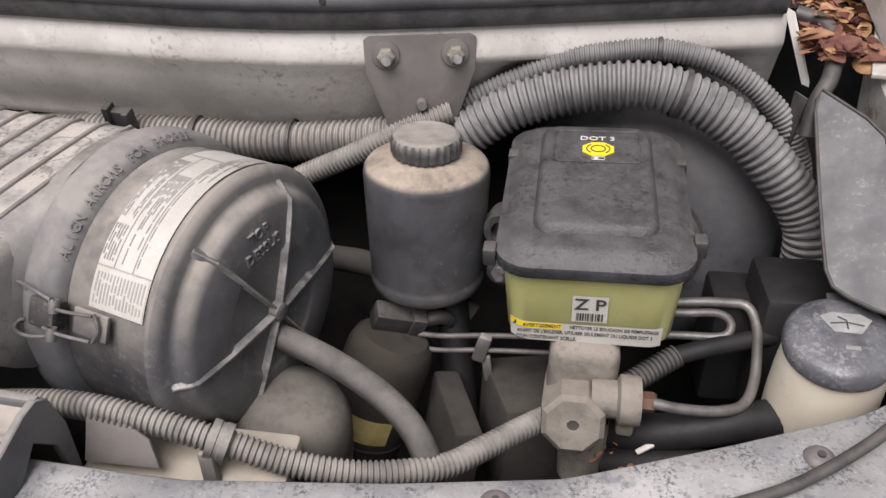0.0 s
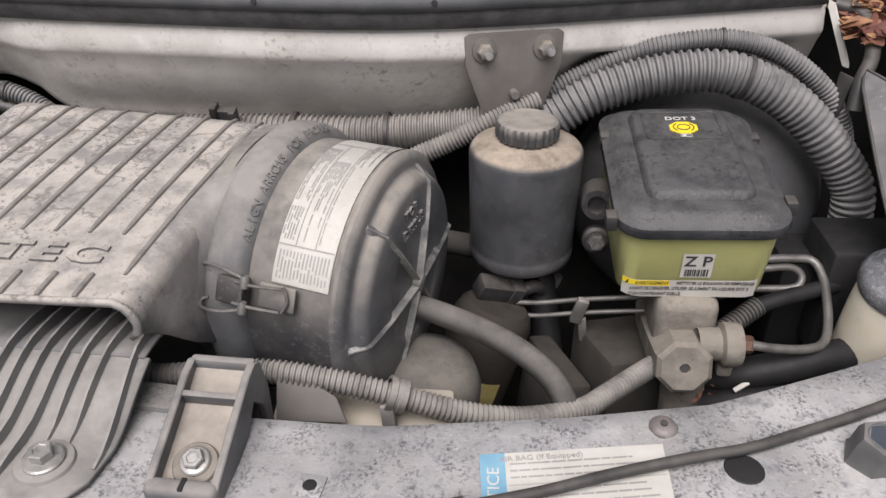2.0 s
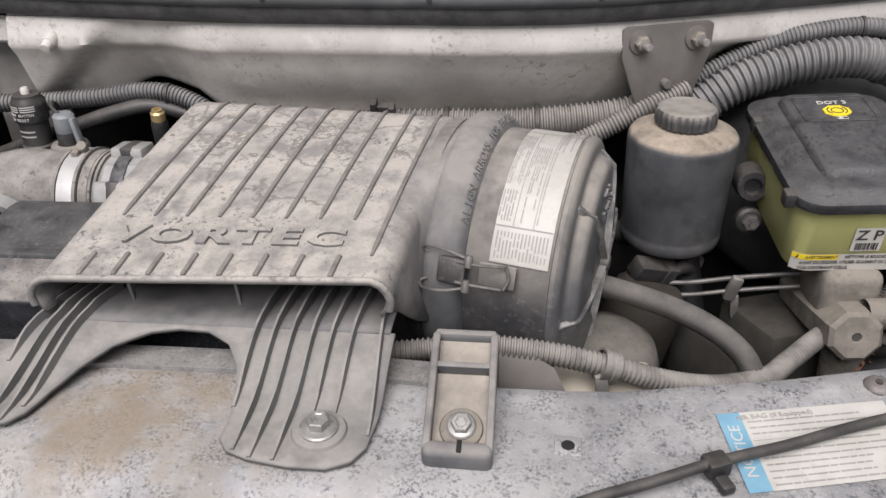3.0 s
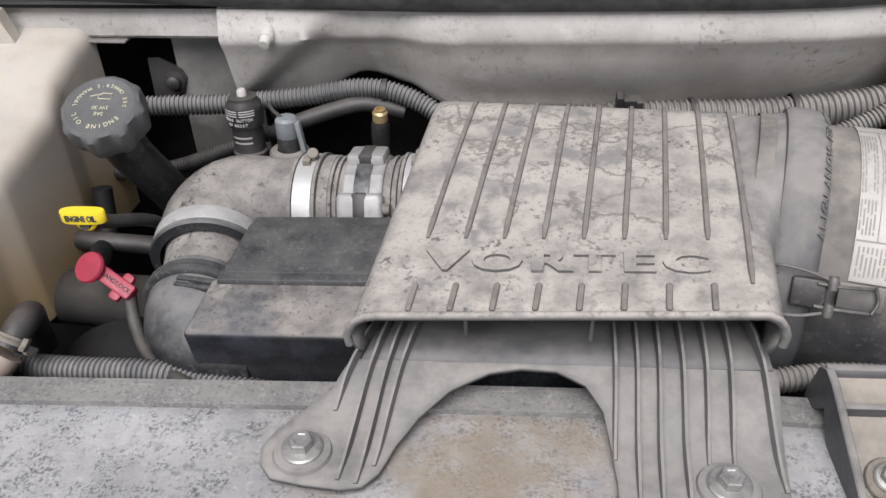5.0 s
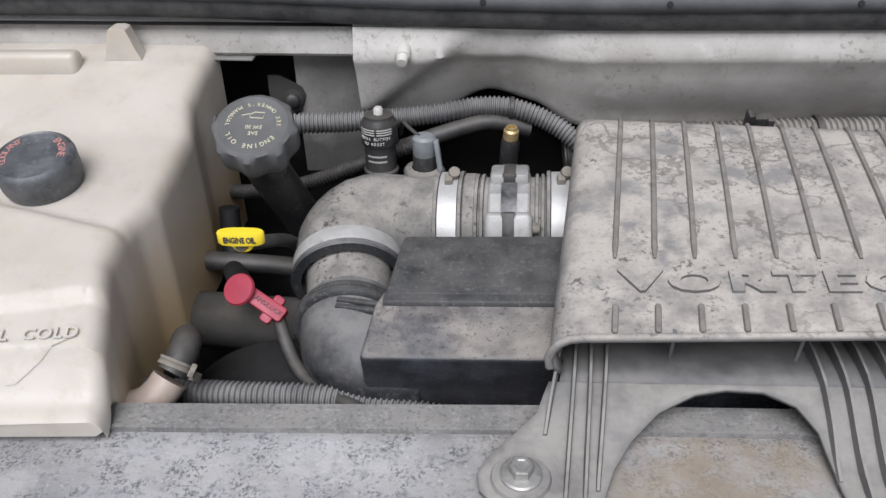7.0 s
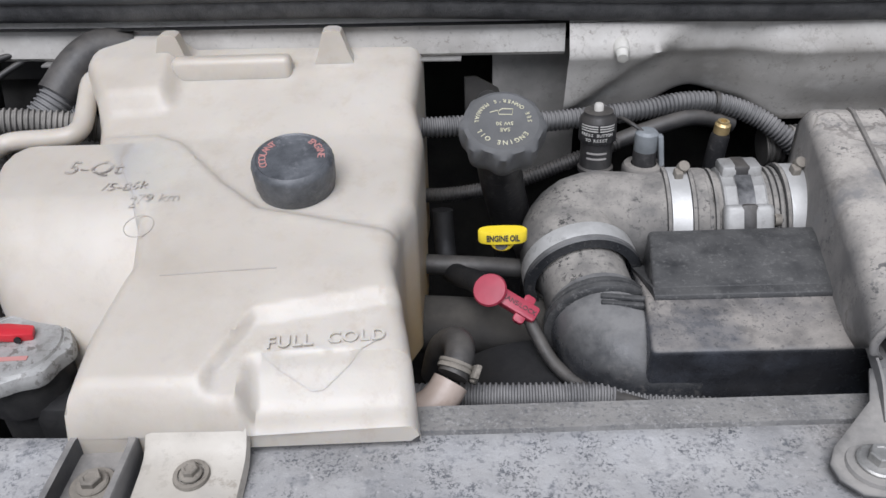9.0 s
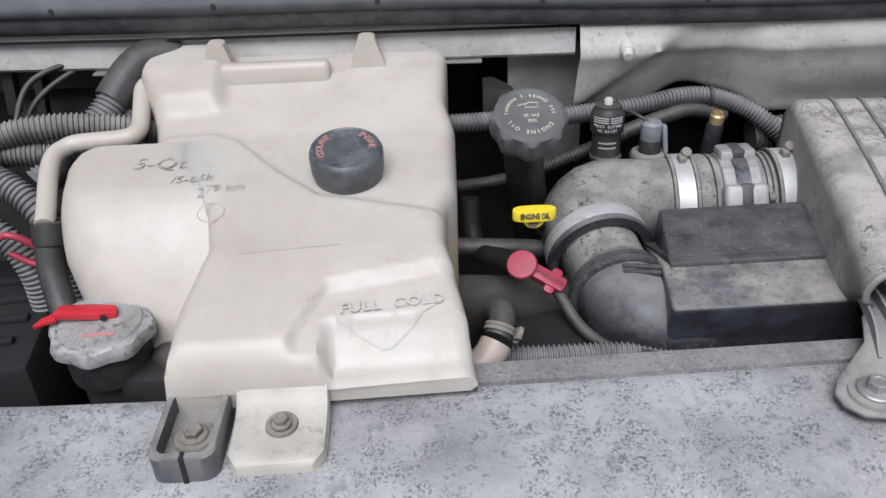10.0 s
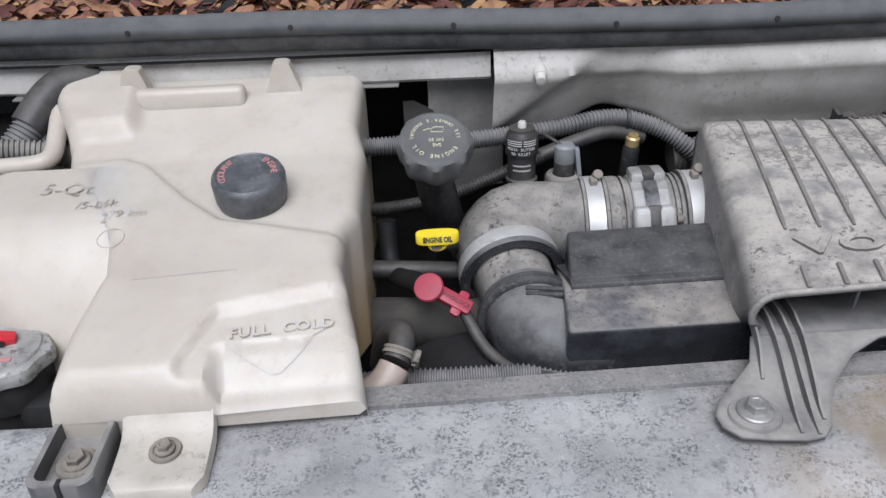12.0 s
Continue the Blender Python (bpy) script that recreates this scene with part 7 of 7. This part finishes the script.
# ---- hoses and parts round the tank and the intake ----
def hoses_left():
    a = thing("ribbed_hose", (-0.7, 0.52, 1.08), "corrugated loom running behind the filter gauge", "hose", "corrugated hoses")
    part("hose", ribbed([(-0.90, 0.50, 1.112), (-0.845, 0.502, 1.112), (-0.79, 0.512, 1.109), (-0.742, 0.520, 1.107), (-0.673, 0.527, 1.111), (-0.635, 0.532, 1.1155), (-0.605, 0.532, 1.114), (-0.575, 0.527, 1.104), (-0.552, 0.518, 1.090), (-0.53, 0.51, 1.07)], 0.0088, 0.0036, 0.0014, 16), M_LOOM, a)
    part("ring", lathe([(0.0085, -0.002), (0.0098, -0.0015), (0.0098, 0.0015), (0.0085, 0.002)], basis((-0.607, 0.532, 1.1142), (1, 0, -0.1)), 20), M_HOSE, a)
    b = thing("ribbed_hose", (-0.78, 0.5, 1.05), "thin dark corrugated hose behind the oil filler", "hose", "corrugated hoses")
    part("hose", ribbed([(-0.87, 0.52, 1.04), (-0.836, 0.505, 1.047), (-0.785, 0.500, 1.058), (-0.733, 0.502, 1.077), (-0.69, 0.51, 1.09)], 0.0065, 0.003, 0.001, 14), M_HOSE, b)
    b2 = thing("rubber_hose", (-0.62, 0.52, 1.05), "taped dark hose behind the air meter", "hose")
    part("hose", tube([(-0.70, 0.515, 1.085), (-0.66, 0.520, 1.098), (-0.625, 0.527, 1.104), (-0.59, 0.53, 1.095)], 0.0072, 14), M_HOSE, b2)
    c = thing("ribbed_hose", (-0.77, 0.31, 0.99), "dusty corrugated hose behind the support channel", "hose", "corrugated hoses")
    part("hose", ribbed([(-0.90, 0.30, 1.0), (-0.84, 0.290, 1.012), (-0.79, 0.285, 1.015), (-0.74, 0.283, 1.016), (-0.70, 0.278, 1.013), (-0.64, 0.268, 1.010), (-0.58, 0.265, 1.0)], 0.0100, 0.0038, 0.0016, 18), M_LOOM, c)
    d = thing("outlet_hose", (-0.835, 0.29, 1.03), "grey rubber hose with wire clamp on the tank outlet", "hose")
    part("hose", tube([(-0.831, 0.274, 1.045), (-0.8268, 0.283, 1.0505), (-0.8265, 0.295, 1.052), (-0.831, 0.307, 1.046), (-0.839, 0.317, 1.03), (-0.845, 0.325, 1.0)], 0.0100, 18, 0.004), M_HOSE, d)
    cm = basis((-0.829, 0.2785, 1.0488), (0.35, 0.75, 0.62)) @ Matrix.Scale(0.92, 4)
    part("clamp", lathe([(0.0112, -0.003), (0.0124, -0.003), (0.0124, -0.001), (0.0116, 0.0), (0.0124, 0.001), (0.0124, 0.003), (0.0112, 0.003)], cm, 26), M_CAST, d, "spring hose clamp")
    part("clamp_ear", join(box(0.004, 0.010, 0.010, cm @ pose(0.0145, -0.004, 0.0, 0, 0, 20), 0.001), box(0.004, 0.010, 0.007, cm @ pose(0.0145, 0.006, -0.003, 0, 0, -10), 0.001)), M_CAST, d)
    e = thing("rubber_hose", (-0.8, 0.42, 1.0), "dark cross pipe below the dipsticks", "pipe")
    part("pipe", tube([(-0.90, 0.43, 1.030), (-0.851, 0.42, 1.032), (-0.80, 0.42, 1.028), (-0.75, 0.425, 1.02), (-0.70, 0.44, 1.01)], 0.008, 16), M_HOSE, e)
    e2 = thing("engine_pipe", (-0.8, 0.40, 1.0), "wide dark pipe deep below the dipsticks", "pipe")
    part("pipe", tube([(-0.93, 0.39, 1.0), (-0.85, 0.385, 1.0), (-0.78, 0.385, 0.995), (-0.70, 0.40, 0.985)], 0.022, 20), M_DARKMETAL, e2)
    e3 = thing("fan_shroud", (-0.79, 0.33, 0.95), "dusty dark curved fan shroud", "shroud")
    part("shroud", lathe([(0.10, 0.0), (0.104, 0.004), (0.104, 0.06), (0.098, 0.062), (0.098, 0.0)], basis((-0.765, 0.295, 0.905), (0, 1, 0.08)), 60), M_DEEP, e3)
    e4 = thing("rubber_hose", (-0.74, 0.33, 1.0), "thin black hose passing under the intake elbow", "hose")
    part("hose", tube([(-0.778, 0.346, 1.036), (-0.772, 0.332, 1.028), (-0.762, 0.315, 1.018), (-0.745, 0.296, 1.014), (-0.722, 0.276, 1.020), (-0.70, 0.262, 1.022), (-0.68, 0.258, 1.01)], 0.0048, 14), M_HOSE, e4)
    # inner panel below the flange
    p = tagged(part("inner_panel", box(0.072, 0.004, 0.125, pose(-0.758, 0.5565, 1.104, 0, 0, 2), 0.001), M_INNER), "dirty grey inner cowl panel", "panel", kind="structure")
    p2 = thing("firewall_bracket", (-0.82, 0.55, 1.13), "black bracket plate with a bolt beside the inner panel", "bracket")
    bm_ = basis((-0.800, 0.550, 1.112), (0.1, -1, 0.1), (1, 0.1, 0))
    part("plate", plate([(-0.018, 0.024), (-0.008, 0.024), (0.011, 0.013), (0.014, 0.005), (0.009, -0.008), (-0.002, -0.012), (-0.018, -0.010)], 0.004, bm_, 0.001), M_DARKMETAL, p2)
    part("bolt_head", lathe([(0.0095, 0.0), (0.0095, 0.001), (0.006, 0.0015), (0.006, 0.006), (0.004, 0.0075), (0, 0.0075)], bm_ @ Matrix.Translation((0.002, 0.002, 0)), 16), M_HOSE, p2)
    fl = thing("flange_tab", (-0.87, 0.53, 1.16), "thin pale sheet tab under the flange", "tab")
    part("tab", box(0.05, 0.02, 0.002, pose(-0.845, 0.535, 1.1605, 0, 0, -3), 0.0005), M_INNER, fl)
    fl = thing("flange_tab", (-1.13, 0.55, 1.16), "thin pale sheet tab under the flange", "tab")
    part("tab", box(0.05, 0.02, 0.002, pose(-1.145, 0.545, 1.1605, 0, 0, -3), 0.0005), M_INNER, fl)

    # passenger side
    f = thing("overflow_hose", (-1.16, 0.35, 1.03), "black rubber overflow hose with collar", "hose")
    part("hose", tube([(-1.164, 0.372, 1.104), (-1.166, 0.362, 1.085), (-1.166, 0.355, 1.068), (-1.160, 0.342, 1.048), (-1.150, 0.325, 1.030), (-1.135, 0.31, 1.02)], 0.0105, 18), M_HOSE, f)
    part("collar", lathe([(0.0112, -0.012), (0.0128, -0.011), (0.0128, 0.006), (0.0112, 0.007)], basis((-1.1645, 0.368, 1.098), (0.05, 0.4, 1)), 24), M_BLACK, f)
    g = thing("ribbed_hose", (-1.2, 0.45, 1.12), "corrugated loom crossing beside the tank", "hose", "corrugated hoses")
    part("hose", ribbed([(-1.32, 0.40, 1.115), (-1.25, 0.435, 1.135), (-1.215, 0.45, 1.143), (-1.18, 0.462, 1.143), (-1.14, 0.475, 1.135), (-1.09, 0.49, 1.12)], 0.0115, 0.004, 0.0016, 18), M_LOOM_DUSTY, g)
    h = thing("ribbed_hose", (-1.15, 0.5, 1.13), "thick corrugated hose rising to the cowl", "hose", "corrugated hoses")
    part("hose", ribbed([(-1.20, 0.445, 1.10), (-1.172, 0.465, 1.12), (-1.150, 0.485, 1.140), (-1.135, 0.503, 1.158)], 0.0145, 0.0042, 0.0016, 18), M_LOOM, h)
    part("boot", tube([(-1.142, 0.495, 1.150), (-1.128, 0.515, 1.168), (-1.113, 0.530, 1.176), (-1.09, 0.54, 1.172)], 0.0165, 18), M_HOSE, h, "wrinkled taped boot")
    h2 = thing("ribbed_hose", (-1.13, 0.48, 1.11), "corrugated hose behind the tank", "hose", "corrugated hoses")
    part("hose", ribbed([(-1.19, 0.455, 1.095), (-1.155, 0.480, 1.122), (-1.120, 0.505, 1.138), (-1.07, 0.525, 1.140)], 0.0120, 0.0040, 0.0016, 18), M_LOOM, h2)
    h3 = thing("ribbed_hose", (-1.21, 0.41, 1.08), "corrugated hose turning down beside the tank", "hose", "corrugated hoses")
    part("hose", ribbed([(-1.29, 0.43, 1.115), (-1.235, 0.425, 1.119), (-1.205, 0.412, 1.110), (-1.183, 0.400, 1.092), (-1.172, 0.395, 1.06), (-1.17, 0.39, 1.02)], 0.0120, 0.0044, 0.0017, 18), M_LOOM, h3)
    h4 = thing("ribbed_hose", (-1.22, 0.39, 1.06), "second corrugated hose turning down", "hose", "corrugated hoses")
    part("hose", ribbed([(-1.30, 0.40, 1.09), (-1.245, 0.398, 1.092), (-1.215, 0.392, 1.08), (-1.198, 0.385, 1.05), (-1.195, 0.38, 1.0)], 0.0110, 0.0042, 0.0016, 18), M_LOOM, h4)
    h5 = thing("ribbed_hose", (-1.2, 0.45, 1.12), "banded straight loom with ties", "hose", "corrugated hoses")
    part("hose", ribbed([(-1.30, 0.425, 1.118), (-1.23, 0.445, 1.126), (-1.17, 0.46, 1.118), (-1.11, 0.48, 1.10)], 0.0100, 0.0036, 0.0014, 16), M_LOOM_DUSTY, h5)
    for x, y, z in ((-1.225, 0.446, 1.1255), (-1.195, 0.453, 1.1225)):
        part("tie", lathe([(0.0105, -0.002), (0.0112, -0.002), (0.0112, 0.002), (0.0105, 0.002)], basis((x, y, z), (1, 0.24, -0.08)), 20), M_HOSE, h5)
    for i, z in enumerate((0.0, 0.018)):
        w = thing("thin_wire", (-1.2, 0.56, 1.15), "thin black wires below the cowl", "wire")
        part("wire", tube([(-1.24, 0.50, 1.10 + z), (-1.225, 0.53, 1.14 + z), (-1.18, 0.555, 1.165 + z * 0.3), (-1.13, 0.565, 1.170 + z * 0.3)], 0.0028, 10), M_HOSE, w)
    k = thing("relay_bracket", (-1.24, 0.58, 1.1), "dark plastic relay bracket on the firewall", "bracket")
    part("post", box(0.010, 0.012, 0.06, pose(-1.262, 0.57, 1.145, 0, 8, 0), 0.001), M_DARKMETAL, k)
    part("post", box(0.008, 0.012, 0.06, pose(-1.235, 0.57, 1.140, 0, 8, 0), 0.001), M_DARKMETAL, k)
    part("bar", box(0.22, 0.02, 0.02, pose(-1.24, 0.585, 1.145), 0.003), M_DARKMETAL, k)
    part("plate", box(0.16, 0.01, 0.10, pose(-1.20, 0.60, 1.10, -10, 0, 0), 0.002), M_DARKMETAL, k)
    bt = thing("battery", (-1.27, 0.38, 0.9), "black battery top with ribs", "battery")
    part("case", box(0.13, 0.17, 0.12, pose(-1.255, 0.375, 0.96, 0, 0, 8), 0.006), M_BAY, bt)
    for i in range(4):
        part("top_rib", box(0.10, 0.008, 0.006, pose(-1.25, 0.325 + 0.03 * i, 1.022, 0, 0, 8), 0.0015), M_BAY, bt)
    rw = thing("red_cable", (-1.18, 0.38, 1.07), "red battery cable loop", "cable")
    part("cable", tube([(-1.21, 0.372, 1.088), (-1.20, 0.370, 1.094), (-1.189, 0.372, 1.088), (-1.176, 0.376, 1.074), (-1.155, 0.38, 1.070), (-1.14, 0.385, 1.072)], 0.0030, 10), M_CRIMSON, rw)
    part("cable", tube([(-1.205, 0.375, 1.075), (-1.185, 0.376, 1.062), (-1.155, 0.38, 1.060), (-1.14, 0.385, 1.062)], 0.0026, 10), M_CRIMSON, rw)
    rt = thing("radiator_tank", (-1.02, 0.28, 0.9), "black radiator side tank behind the support", "radiator")
    part("side_tank", box(0.10, 0.05, 0.16, pose(-1.05, 0.285, 0.955), 0.012), M_DEEP, rt)
    part("stub", tube([(-1.07, 0.29, 1.03), (-1.055, 0.275, 1.035), (-1.035, 0.27, 1.03)], 0.012, 16), M_HOSE, rt)


hoses_left()


# ---- dead leaves behind the seal and by the hinge ----
def leaf_mesh(rnd, size):
    n = 5
    curl, bend = rnd.uniform(-0.5, 0.6), rnd.uniform(-0.4, 0.5)
    wid = rnd.uniform(0.35, 0.6)
    rows = []
    for i in range(n + 1):
        t = i / n
        w = wid * size * math.sin(math.pi * min(1, t * 0.92 + 0.04)) ** 0.8
        row = []
        for s in (-1, -0.5, 0, 0.5, 1):
            row.append(Vector((s * w * (1 + rnd.uniform(-0.12, 0.12)), (t - 0.5) * size * 2, curl * w * s * s + bend * size * (t - 0.5) ** 2 * 2 + rnd.uniform(-0.02, 0.02) * size)))
        rows.append(row)
    return rows


def leaves():
    rnd = random.Random(21)
    verts, faces = [], []

    def add(x, y, z, size, tilt=0.6):
        m = pose(x, y, z, rnd.uniform(-40, 40) * tilt * 1.6, rnd.uniform(-40, 40) * tilt * 1.6, rnd.uniform(0, 360))
        rows = leaf_mesh(rnd, size)
        base = len(verts)
        for row in rows:
            verts.extend(tuple(m @ v) for v in row)
        for i in range(len(rows) - 1):
            for j in range(4):
                a = base + i * 5 + j
                faces.append((a, a + 1, a + 6, a + 5))
    for i in range(2600):
        x = rnd.uniform(-1.55, 0.16)
        yy = table(x, FRONT) + 0.030 + rnd.random() * 0.155
        add(x, yy, 1.196 + rnd.random() * 0.018 + 0.03 * max(0, yy - table(x, FRONT) - 0.05), rnd.uniform(0.006, 0.017))
    for i in range(240):
        y = rnd.uniform(0.575, 0.68)
        add(rnd.uniform(0.120, 0.168), y, 1.175 + 0.2 * (y - 0.6) + rnd.random() * 0.01, rnd.uniform(0.005, 0.013))
    for i in range(40):
        add(rnd.uniform(0.0, 0.06), rnd.uniform(0.355, 0.40), 0.955 + rnd.random() * 0.01, rnd.uniform(0.004, 0.009))
    me = bpy.data.meshes.new("fallen_leaves")
    me.from_pydata(verts, [], faces)
    for p in me.polygons:
        p.use_smooth = True
    me.materials.append(M_LEAF)
    ob = new("fallen_leaves", me)
    tagged(ob, "drift of dead brown leaves lying on the cowl", "leaves", kind="stuff")
    # scattered leaves on the fender ledge
    for i in range(16):
        y = rnd.uniform(0.40, 0.60)
        x = 0.205 + 0.02 * rnd.random() - 0.08 * (y - 0.40) + (0.03 if i % 3 == 0 else 0.0)
        z = table(y, [(0.34, 1.085), (0.40, 1.10), (0.46, 1.123), (0.54, 1.155), (0.60, 1.176)]) + 0.021
        rows = leaf_mesh(rnd, rnd.uniform(0.004, 0.009))
        m = basis((x, y, z), (rnd.uniform(-0.2, 0.2), -0.35, 1), (math.cos(i * 1.7), math.sin(i * 1.7), 0))
        bm = bmesh.new()
        g = [[bm.verts.new(m @ v) for v in row] for row in rows]
        for a, b in zip(g, g[1:]):
            for j in range(4):
                bm.faces.new((a[j], a[j + 1], b[j + 1], b[j]))
        solo("dead_leaf", bm, M_LEAF_ORANGE if i % 4 == 0 else M_LEAF, (x, y, z), "small orange dead leaf lying flat" if i % 4 == 0 else "small dead leaf lying flat", "leaf", "single dead leaves")
    # single leaves on panels
    for x, y, z, s, nrm, material in ((0.153, 0.468, 1.1025, 0.008, (-0.35, -0.45, 0.8), M_LEAF_ORANGE), (0.197, 0.45, 1.127, 0.010, (0, -0.2, 1), M_LEAF_ORANGE), (0.212, 0.50, 1.163, 0.008, (0, -0.2, 1), M_LEAF), (0.19, 0.53, 1.156, 0.007, (0, -0.3, 1), M_LEAF), (0.215, 0.42, 1.13, 0.007, (0.1, -0.2, 1), M_LEAF), (0.21, 0.565, 1.19, 0.008, (0, -0.3, 1), M_LEAF), (-0.586, 0.300, 1.0655, 0.0028, (0, -0.4, 1), M_LEAF_ORANGE), (-0.064, 0.362, 0.968, 0.006, (0, -0.5, 1), M_LEAF_ORANGE)):
        rows = leaf_mesh(rnd, s)
        m = basis((x, y, z + 0.001), nrm, (math.cos(s * 900), math.sin(s * 900), 0))
        bm = bmesh.new()
        g = [[bm.verts.new(m @ v) for v in row] for row in rows]
        for i in range(len(g) - 1):
            for j in range(4):
                bm.faces.new((g[i][j], g[i][j + 1], g[i + 1][j + 1], g[i + 1][j]))
        solo("dead_leaf", bm, material, (x, y, z), "small dead leaf lying flat" if material is M_LEAF else "small orange dead leaf lying flat", "leaf", "single dead leaves")


leaves()
